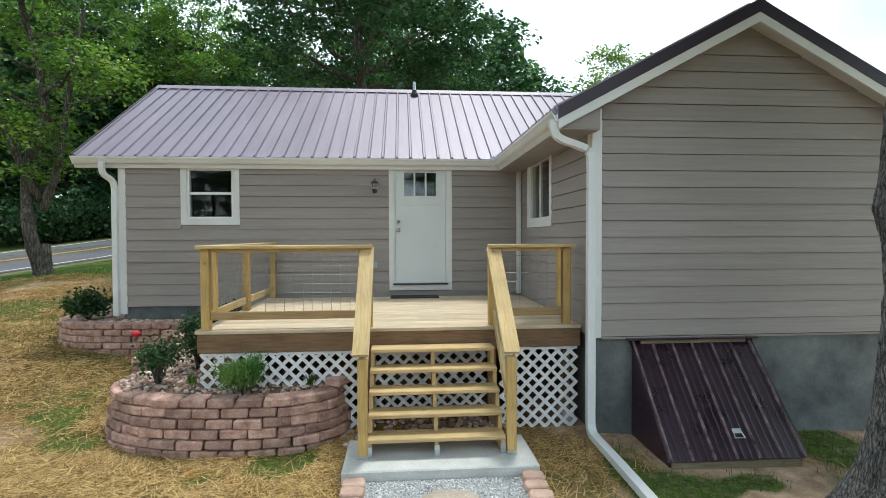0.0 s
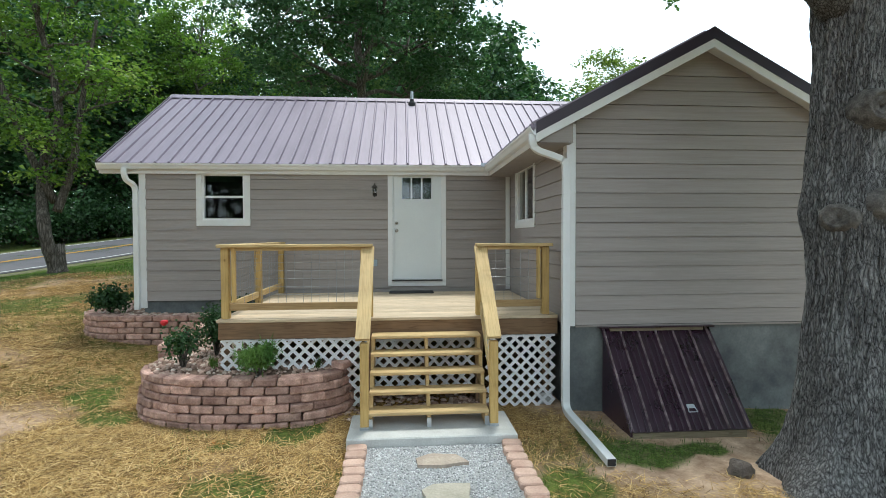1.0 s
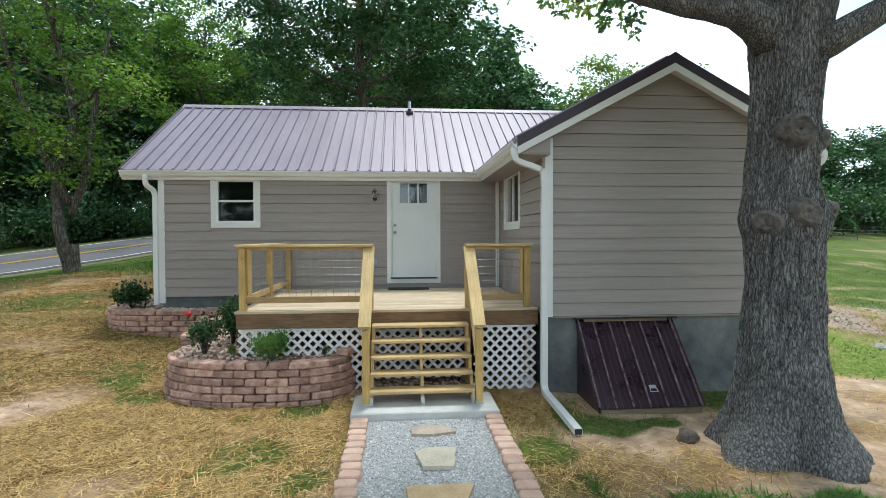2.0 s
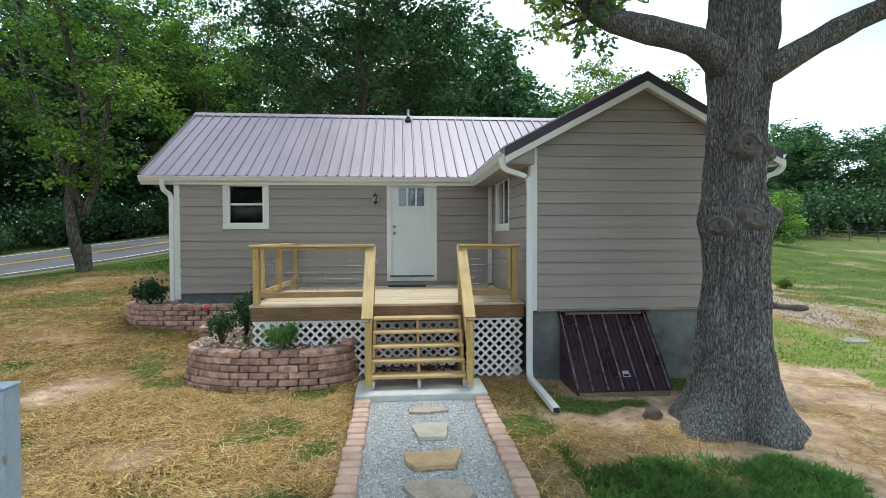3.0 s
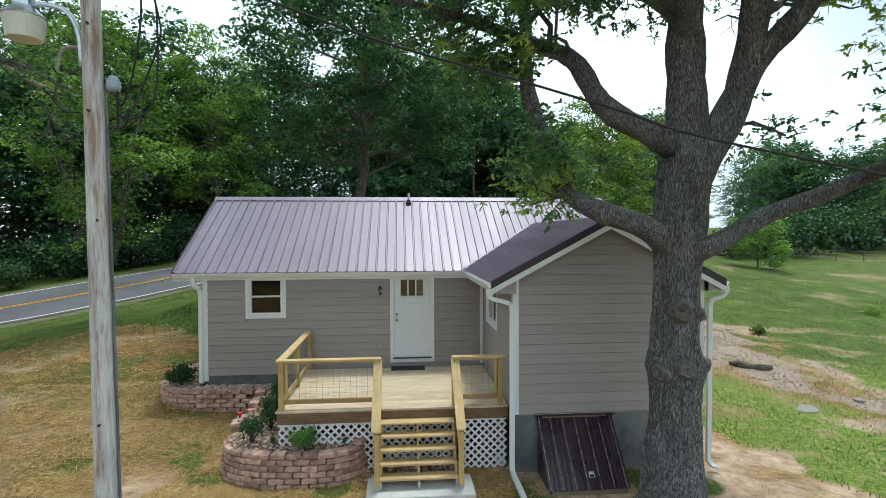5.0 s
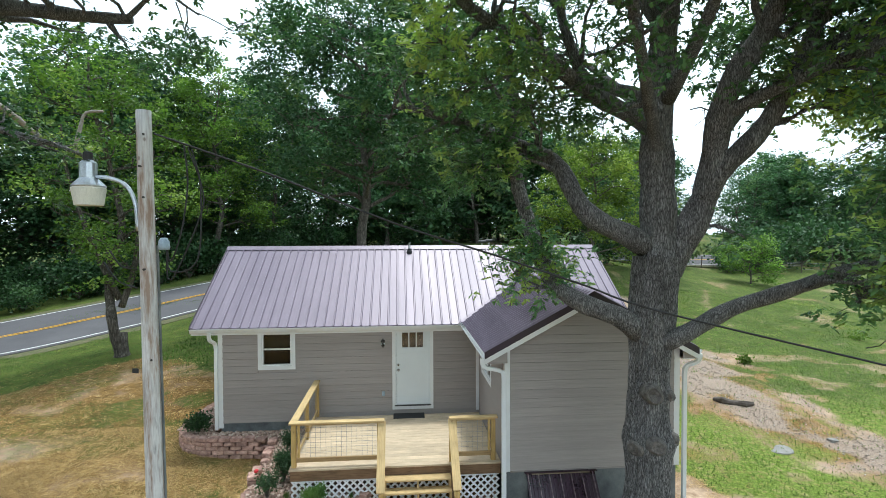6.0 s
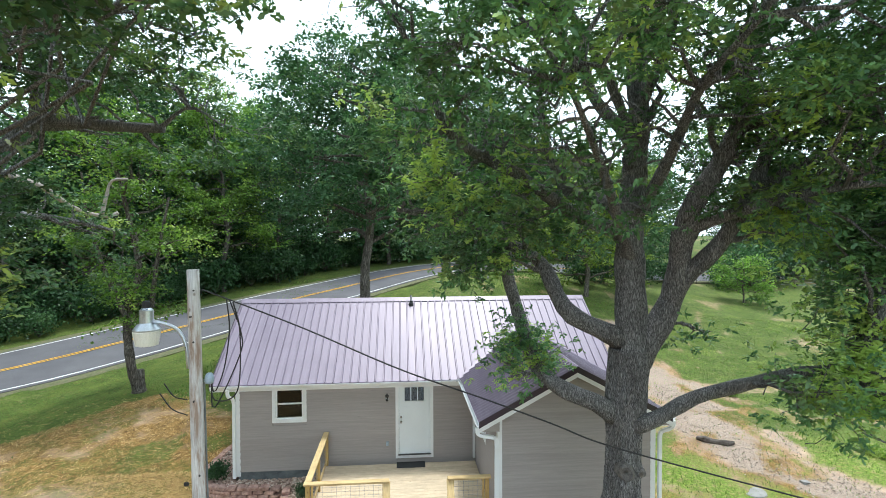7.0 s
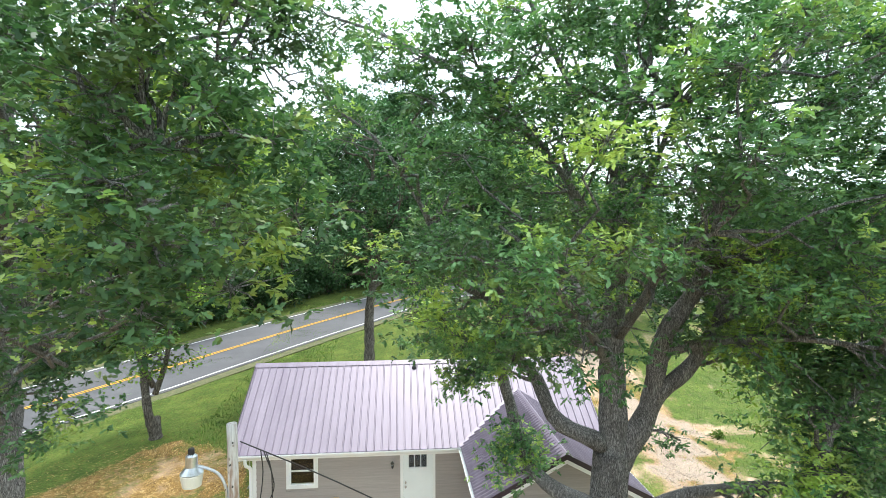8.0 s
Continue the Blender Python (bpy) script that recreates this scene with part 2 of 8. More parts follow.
M_GROUND = ground_material()
M_ASPHALT = plain("asphalt", (0.078, 0.076, 0.084), (0.128, 0.124, 0.132), 0.5, 0.9, fine=90, relief=0.4, depth=0.004)
M_SHOULDER = plain("grassy_gravel_shoulder", (0.075, 0.095, 0.03), (0.17, 0.15, 0.085), 4.0, 0.95, fine=40, relief=0.9, depth=0.02, grain=0.4)
M_LINE_W = plain("road_paint_white", (0.6, 0.6, 0.58), (0.8, 0.8, 0.78), 3, 0.7)
M_LINE_Y = plain("road_paint_yellow", (0.55, 0.3, 0.03), (0.7, 0.4, 0.05), 3, 0.7)
M_SIDING = plain("taupe_siding", (0.280, 0.250, 0.233), (0.345, 0.312, 0.292), 1.2, 0.62, fine=7, relief=0.22, depth=0.003, stretch=(0.9, 0.9, 26), vary=0.04, spec=0.35, grain=0.09)
M_WHITE = plain("white_trim_paint", (0.68, 0.69, 0.68), (0.77, 0.78, 0.77), 1.5, 0.45, fine=70, relief=0.05, depth=0.001, grain=0.03)
M_GUTTER = plain("white_aluminium", (0.68, 0.70, 0.70), (0.79, 0.81, 0.81), 1.0, 0.35, fine=40, relief=0.02, depth=0.001, grain=0.02)
M_SOFFIT = plain("soffit_vinyl", (0.6, 0.6, 0.58), (0.7, 0.7, 0.68), 2.0, 0.5, relief=0.03, grain=0.03)
M_FOUND = plain("painted_block_foundation", (0.045, 0.053, 0.060), (0.215, 0.232, 0.225), 1.7, 0.8, fine=30, relief=0.35, depth=0.004)
# Pale lavender base and streaks carry the sky's sheen on burgundy metal.
M_ROOF = plain("sheened_burgundy_roof", (0.142, 0.112, 0.156), (0.225, 0.188, 0.238), 1.1, 0.50, metal=0.22, fine=7, relief=0.04, depth=0.003, stretch=(2.4, 0.22, 0.4), spec=0.5, rough_var=0.10, grain=0.10, coat=0.22, coat_rough=0.34)
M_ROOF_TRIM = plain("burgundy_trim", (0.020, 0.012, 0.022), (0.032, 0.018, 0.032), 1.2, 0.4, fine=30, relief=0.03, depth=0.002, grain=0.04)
M_HATCH = plain("burgundy_hatch_panel", (0.019, 0.006, 0.015), (0.032, 0.010, 0.024), 2.5, 0.30, fine=30, relief=0.0, spec=0.5, grain=0.05, coat=0.3)
# Lighter than the panel: the glints along the rib edges are painted in.
M_HATCH_RIB = plain("glinting_burgundy_rib", (0.05, 0.024, 0.038), (0.34, 0.27, 0.28), 9.0, 0.20, fine=60, relief=0.0, spec=0.8, coat=0.6)
M_DOOR = plain("white_door_paint", (0.66, 0.70, 0.70), (0.74, 0.78, 0.78), 0.8, 0.4, fine=40, relief=0.02, depth=0.001, grain=0.02)
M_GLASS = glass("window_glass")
M_PANE = pane("clear_window_glass")
# Near-black colour holds the darkness of the unlit rooms.
M_DARK = plain("unlit_room_black", (0.012, 0.011, 0.010), (0.022, 0.020, 0.018), 1.5, 0.9, relief=0)
M_VINYL = plain("white_vinyl_frame", (0.72, 0.73, 0.73), (0.82, 0.83, 0.83), 2.0, 0.4, relief=0.03)
PINE_D, PINE_L = (0.43, 0.285, 0.115), (0.57, 0.415, 0.205)
M_DECK = wood("deck_board_pine", 0, (0.47, 0.365, 0.245), (0.58, 0.465, 0.325))
M_PINE_X = wood("pine_along_x", 0, PINE_D, PINE_L)
M_PINE_Y = wood("pine_along_y", 1, PINE_D, PINE_L)
M_PINE_Z = wood("pine_along_z", 2, (0.40, 0.255, 0.085), (0.54, 0.37, 0.14), 0.6)
M_PINE_SLOPE = wood("pine_along_slope", 1, PINE_D, PINE_L, turn=-44.2)
M_FASCIA = wood("treated_joist_board", 0, (0.10, 0.058, 0.03), (0.22, 0.135, 0.075))
M_BROWN_RAIL = wood("brown_treated_rail", 0, (0.26, 0.16, 0.07), (0.40, 0.27, 0.13))
M_GREY_WOOD = wood("weathered_pole_wood", 2, (0.32, 0.31, 0.305), (0.54, 0.53, 0.52), 0.6, 0.85, stain=(0.20, 0.105, 0.05))
M_CURB = wood("weathered_plank", 0, (0.13, 0.11, 0.07), (0.25, 0.21, 0.14))
M_LATTICE = plain("white_lattice_plastic", (0.68, 0.69, 0.70), (0.8, 0.81, 0.82), 2.5, 0.45, relief=0.04)
M_WIRE = plain("galvanised_wire", (0.25, 0.26, 0.27), (0.4, 0.41, 0.42), 10, 0.4, metal=0.9, relief=0)
M_STEEL = plain("galvanised_steel", (0.45, 0.48, 0.52), (0.62, 0.66, 0.70), 4, 0.32, metal=0.9, relief=0.05)
M_BOX = plain("grey_utility_box", (0.27, 0.345, 0.42), (0.36, 0.44, 0.51), 4, 0.45, relief=0.05)
M_BLACK = plain("black_rubber", (0.012, 0.012, 0.013), (0.03, 0.03, 0.03), 12, 0.75, relief=0.2)
M_NICKEL = plain("satin_nickel", (0.3, 0.28, 0.25), (0.45, 0.42, 0.38), 8, 0.3, metal=1.0, relief=0)
M_BRONZE = plain("dark_bronze", (0.03, 0.028, 0.028), (0.07, 0.065, 0.06), 8, 0.4, metal=0.6, relief=0)
M_LENS = plain("ribbed_lamp_lens", (0.62, 0.62, 0.55), (0.74, 0.73, 0.65), 8, 0.35, relief=0.2, depth=0.01, stretch=(6, 6, 0.3))
M_CONCRETE = plain("concrete", (0.42, 0.42, 0.40), (0.58, 0.58, 0.555), 3.0, 0.85, fine=60, relief=0.3, depth=0.003)
M_BLOCK = plain("tumbled_red_block", (0.21, 0.11, 0.085), (0.62, 0.41, 0.335), 7.0, 0.92, fine=60, relief=0.9, depth=0.010, vary=0.26, grain=0.3)
M_EDGER = plain("pale_red_edging", (0.42, 0.27, 0.205), (0.58, 0.41, 0.325), 5.0, 0.92, fine=70, relief=0.6, depth=0.005, vary=0.12)
M_FLAG = plain("grey_brown_flag", (0.30, 0.24, 0.19), (0.50, 0.42, 0.34), 5.0, 0.9, fine=40, relief=0.5, depth=0.006, vary=0.12)
M_FLAG_GOLD = plain("golden_flag", (0.42, 0.28, 0.145), (0.60, 0.44, 0.265), 4.0, 0.9, fine=40, relief=0.5, depth=0.006)
M_FLAG_PALE = plain("pale_flag", (0.40, 0.36, 0.28), (0.54, 0.49, 0.40), 4.0, 0.9, fine=40, relief=0.5, depth=0.006)
M_OLD_LID = plain("weathered_concrete", (0.20, 0.195, 0.18), (0.31, 0.30, 0.28), 4.0, 0.9, fine=60, relief=0.5)
M_GRAVEL = island_stone("crushed_grey_gravel", (0.26, 0.262, 0.262), (0.54, 0.545, 0.545), (0.78, 0.78, 0.775))
M_GRAVEL_BED = plain("gravel_fines", (0.33, 0.33, 0.325), (0.52, 0.52, 0.515), 14, 0.95, fine=110, relief=1.0, depth=0.012, grain=0.55)
M_RIVER = island_stone("river_rock", (0.27, 0.175, 0.135), (0.50, 0.36, 0.29), (0.64, 0.55, 0.47))
M_RUBBLE = island_stone("drive_rubble", (0.22, 0.17, 0.13), (0.42, 0.34, 0.28), (0.56, 0.50, 0.44))
M_BED = plain("bed_soil", (0.10, 0.065, 0.045), (0.24, 0.16, 0.115), 9, 0.95, fine=60, relief=0.9, depth=0.02)
M_STRAW = island_stone("straw", (0.11, 0.06, 0.02), (0.54, 0.345, 0.115), (0.82, 0.62, 0.30), 0.75)
M_BLADE = leafy("grass_blade", (0.055, 0.10, 0.02), (0.11, 0.18, 0.04), (0.22, 0.24, 0.07), 0.45)
M_CLOVER = leafy("clover", (0.045, 0.11, 0.02), (0.14, 0.28, 0.045), (0.30, 0.42, 0.11), 0.35)
M_MEADOW = leafy("meadow_grass", (0.08, 0.13, 0.025), (0.19, 0.27, 0.05), (0.32, 0.32, 0.10), 0.5)
M_OAK = leafy("oak_leaf", (0.058, 0.130, 0.060), (0.145, 0.265, 0.105), (0.40, 0.48, 0.11), 0.33, 0.45, 0.4, 0.55)
M_WOODS = leafy("woodland_leaf", (0.034, 0.090, 0.040), (0.090, 0.180, 0.074), (0.21, 0.28, 0.095), 0.30)
M_LIGHT_LEAF = leafy("pale_green_leaf", (0.09, 0.17, 0.030), (0.21, 0.325, 0.06), (0.35, 0.42, 0.10), 0.42)
M_YELLOW_LEAF = leafy("yellow_green_leaf", (0.13, 0.20, 0.03), (0.27, 0.36, 0.06), (0.38, 0.42, 0.09), 0.4)
M_SHRUB = leafy("shrub_leaf", (0.022, 0.06, 0.022), (0.055, 0.12, 0.04), (0.10, 0.16, 0.06), 0.25)
M_MID_LEAF = leafy("fresh_green_leaf", (0.035, 0.10, 0.025), (0.08, 0.18, 0.045), (0.15, 0.24, 0.06), 0.3)
M_ORANGE = island_stone("orange_marking_paint", (0.45, 0.16, 0.03), (0.70, 0.25, 0.04), (0.85, 0.38, 0.08), 0.8)
M_ROSE = plain("red_petal", (0.45, 0.01, 0.02), (0.6, 0.02, 0.03), 20, 0.6, relief=0)
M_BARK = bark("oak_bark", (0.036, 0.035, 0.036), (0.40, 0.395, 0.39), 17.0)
M_BARK2 = bark("woodland_bark", (0.04, 0.034, 0.028), (0.24, 0.215, 0.185), 7.0, 0.1)
M_BARK_DEAD = plain("bare_dead_wood", (0.25, 0.22, 0.19), (0.42, 0.38, 0.34), 5, 0.85, fine=40, relief=0.5, stretch=(4, 1, 4))
M_LOG = plain("rotted_log", (0.05, 0.04, 0.03), (0.17, 0.14, 0.12), 6, 0.95, relief=0.9, depth=0.02)
M_KNOT = plain("healed_cut_wood", (0.055, 0.048, 0.043), (0.20, 0.185, 0.17), 14.0, 0.9, fine=70, relief=0.9, depth=0.012, grain=0.4)
M_MAILBOX = plain("black_mailbox", (0.02, 0.02, 0.022), (0.05, 0.05, 0.05), 6, 0.4, relief=0)

# ---- helpers for meshes ----
ORIGIN = {}


def thing(name, at, label, category, group="", kind=""):
    ob = new(name)
    ob.location = at
    ob.empty_display_size = 0.1
    ORIGIN[ob] = Vector(at)
    return tagged(ob, label, category, group, kind)


def finish(bm, name, material, smooth=False):
    bmesh.ops.recalc_face_normals(bm, faces=bm.faces)
    me = bpy.data.meshes.new(name)
    bm.to_mesh(me)
    bm.free()
    me.materials.append(material)
    if smooth:
        me.polygons.foreach_set("use_smooth", [True] * len(me.polygons))
    return me


def part(name, bm, material, parent, label="", smooth=False):
    """Links a bmesh, in world metres, as one mesh object under a thing or a part."""
    o = ORIGIN[parent]
    bmesh.ops.translate(bm, verts=bm.verts, vec=-o)
    ob = new(name, finish(bm, name, material, smooth))
    ob.parent = parent
    ORIGIN[ob] = o
    return tagged(ob, label)


def piece(name, me, m, parent):
    """One more object on a shared mesh, at the world pose m, under a thing or a part."""
    ob = new(name, me)
    ob.parent = parent
    ob.matrix_basis = Matrix.Translation(-ORIGIN[parent]) @ m
    ORIGIN[ob] = ORIGIN[parent]
    return ob


def single(name, bm, material, label, category, group="", kind="", smooth=False, at=(0, 0, 0)):
    """A thing that is one mesh."""
    bmesh.ops.translate(bm, verts=bm.verts, vec=-Vector(at))
    ob = new(name, finish(bm, name, material, smooth))
    ob.location = at
    ORIGIN[ob] = Vector(at)
    return tagged(ob, label, category, group, kind)


def arrays(name, verts, faces_n, loops, material, smooth=False):
    """A mesh from numpy: points, the corner count of each face, the corner points."""
    me = bpy.data.meshes.new(name)
    me.vertices.add(len(verts))
    me.vertices.foreach_set("co", np.asarray(verts, np.float32).ravel())
    me.loops.add(len(loops))
    me.loops.foreach_set("vertex_index", np.asarray(loops, np.int32))
    me.polygons.add(len(faces_n))
    start = np.concatenate(([0], np.cumsum(faces_n)[:-1])).astype(np.int32)
    me.polygons.foreach_set("loop_start", start)
    if smooth:
        me.polygons.foreach_set("use_smooth", np.ones(len(faces_n), bool))
    me.update(calc_edges=True)
    me.materials.append(material)
    return me


def box(bm, x0, x1, y0, y1, z0, z1, bevel=0.0):
    r = bmesh.ops.create_cube(bm, size=1.0)
    vs = r["verts"]
    for v in vs:
        v.co = Vector((x0 + (v.co.x + 0.5) * (x1 - x0), y0 + (v.co.y + 0.5) * (y1 - y0), z0 + (v.co.z + 0.5) * (z1 - z0)))
    if bevel:
        es = {e for v in vs for e in v.link_edges}
        bmesh.ops.bevel(bm, geom=list(es), offset=bevel, segments=1, affect="EDGES", clamp_overlap=True)
    return bm


def boxed(*a, **k):
    return box(bmesh.new(), *a, **k)


def beam(bm, a, b, w, h, up=(0, 0, 1), bevel=0.0):
    """A bar of section w (across) by h (along up) from a to b."""
    a, b = Vector(a), Vector(b)
    d = (b - a).normalized()
    side = d.cross(Vector(up)).normalized()
    u = side.cross(d)
    r = bmesh.ops.create_cube(bm, size=1.0)
    vs = r["verts"]
    length = (b - a).length
    for v in vs:
        c = v.co.copy()
        v.co = a + d * (c.x + 0.5) * length + side * c.y * w + u * c.z * h
    if bevel:
        bmesh.ops.bevel(bm, geom=list({e for v in vs for e in v.link_edges}), offset=bevel, segments=1, affect="EDGES", clamp_overlap=True)
    return bm


def prism(bm, outline, direction):
    """An outline of world points pushed along a direction."""
    d = Vector(direction)
    a = [bm.verts.new(p) for p in outline]
    b = [bm.verts.new(Vector(p) + d) for p in outline]
    bm.faces.new(a)
    bm.faces.new(b[::-1])
    for i in range(len(a)):
        j = (i + 1) % len(a)
        bm.faces.new((a[j], a[i], b[i], b[j]))
    return bm


def tube(bm, pts, radii, sides=8, caps=True):
    """A round tube along points, radius by radius."""
    pts = [Vector(p) for p in pts]
    rings, ref = [], Vector((0.31, 0.95, 0.1))
    for i, p in enumerate(pts):
        d = (pts[min(i + 1, len(pts) - 1)] - pts[max(i - 1, 0)]).normalized()
        s = d.cross(ref)
        if s.length < 0.05:
            s = d.cross(Vector((1, 0, 0)))
        s.normalize()
        u = s.cross(d)
        r = radii[i] if hasattr(radii, "__len__") else radii
        rings.append([bm.verts.new(p + (s * math.cos(2 * math.pi * k / sides) + u * math.sin(2 * math.pi * k / sides)) * r) for k in range(sides)])
    for a, b in zip(rings, rings[1:]):
        for k in range(sides):
            bm.faces.new((a[k], a[(k + 1) % sides], b[(k + 1) % sides], b[k]))
    if caps:
        bm.faces.new(rings[0][::-1])
        bm.faces.new(rings[-1])
    return bm


def lathe(bm, profile, at, sides=20):
    """A turned shape: (radius, height) pairs round a vertical axis."""
    at = Vector(at)
    rings = [[bm.verts.new(at + Vector((max(r, 1e-4) * math.cos(2 * math.pi * k / sides), max(r, 1e-4) * math.sin(2 * math.pi * k / sides), h))) for k in range(sides)] for r, h in profile]
    for a, b in zip(rings, rings[1:]):
        for k in range(sides):
            bm.faces.new((a[k], a[(k + 1) % sides], b[(k + 1) % sides], b[k]))
    bm.faces.new(rings[0][::-1])
    bm.faces.new(rings[-1])
    return bm


def curve(points, step=None, count=None):
    """A smooth line through points (Catmull-Rom), resampled at even steps."""
    p = [np.array(q, float) for q in points]
    p = [2 * p[0] - p[1]] + p + [2 * p[-1] - p[-2]]
    out = []
    for i in range(1, len(p) - 2):
        for t in np.linspace(0, 1, 24, endpoint=False):
            a, b, c, d = p[i - 1:i + 3]
            out.append(0.5 * (2 * b + (c - a) * t + (2 * a - 5 * b + 4 * c - d) * t * t + (3 * b - a - 3 * c + d) * t ** 3))
    out.append(p[-2])
    out = np.array(out)
    s = np.concatenate(([0], np.cumsum(np.linalg.norm(np.diff(out, axis=0), axis=1))))
    n = count or max(2, int(round(s[-1] / step)) + 1)
    q = np.linspace(0, s[-1], n)
    return np.stack([np.interp(q, s, out[:, k]) for k in range(out.shape[1])], 1)


def vnoise(x, y, seed=0.0):
    """Smooth value noise, 0 to 1, for arrays."""
    x, y = np.asarray(x, float) + seed * 17.3, np.asarray(y, float) - seed * 9.1
    xi, yi = np.floor(x), np.floor(y)
    u, v = x - xi, y - yi
    u, v = u * u * (3 - 2 * u), v * v * (3 - 2 * v)
    def h(a, b):
        q = np.sin(a * 127.1 + b * 311.7) * 43758.5453
        return q - np.floor(q)
    return (h(xi, yi) * (1 - u) + h(xi + 1, yi) * u) * (1 - v) + (h(xi, yi + 1) * (1 - u) + h(xi + 1, yi + 1) * u) * v


def fbm(x, y, seed=0.0):
    return (vnoise(x, y, seed) + 0.5 * vnoise(x * 2.1, y * 2.1, seed + 3) + 0.25 * vnoise(x * 4.3, y * 4.3, seed + 7)) / 1.75


# ---- ground: one sheet to the horizon, rising to the road and the far hill ----
NEAR = [(0, 4.4, 0), (4, 3, -0.02), (3, 4.4, -0.02), (-2, 4.9, 0), (-3.4, 6, 0.08), (-5.25, 5.94, 0.29), (-4.5, 7.8, 0.42), (-6, 8.8, 0.58),
        (-2.4, 1, -0.05), (0, -3, -0.1), (-10.6, 16.2, 1.08), (-13, 12.5, 0.55), (-8, 12, 0.85), (10.6, 8.6, -0.24), (11.2, 11.4, 0.1), (8, 4.4, -0.18), (7, 7, -0.12), (4, -4, -0.2)]
FAR = [(-15.8, 20, 0.60), (-12.5, 23, 1.22), (-9.3, 26, 1.95), (-18.2, 23.1, 0.95), (-14.8, 25.9, 1.6), (-10.5, 29.5, 2.4), (-15.4, 31, 2.15), (-3, 32.5, 3.1), (7, 33, 4.1), (6, 18, 1.2), (14, 20, 0.6), (30, 36.5, 1.5), (60, 60, 3.2), (84, 86, 6),
       (30, 10, -0.3), (30, -10, -0.6), (-15, 0, 0.1), (-32, 8, -0.6), (-28, 36, 1.6), (0, 75, 5.5), (-40, -20, -0.3), (0, -30, -0.4), (40, -40, -0.8), (-60, 80, 4), (100, 0, 0)]
CTRL = np.array(NEAR + FAR, float)


def tps(r):
    return np.where(r > 1e-9, r * r * np.log(np.maximum(r, 1e-9)), 0.0)


_k = tps(np.linalg.norm(CTRL[:, None, :2] - CTRL[None, :, :2], axis=2)) + np.eye(len(CTRL)) * 1.0
_p = np.c_[np.ones(len(CTRL)), CTRL[:, :2]]
_w = np.linalg.solve(np.block([[_k, _p], [_p.T, np.zeros((3, 3))]]), np.r_[CTRL[:, 2], 0, 0, 0])


def gz(x, y):
    """Height of the ground."""
    x, y = np.atleast_1d(np.asarray(x, float)), np.atleast_1d(np.asarray(y, float))
    shrink = np.minimum(1.0, 105.0 / np.maximum(np.hypot(x, y), 1e-6))
    x, y = x * shrink, y * shrink
    out = _w[-3] + _w[-2] * x + _w[-1] * y
    for i, c in enumerate(CTRL):
        out = out + _w[i] * tps(np.hypot(x - c[0], y - c[1]))
    return out


def gz1(x, y):
    return float(gz(x, y)[0])


def step01(a, b, v):
    t = np.clip((v - a) / (b - a), 0, 1)
    return t * t * (3 - 2 * t)


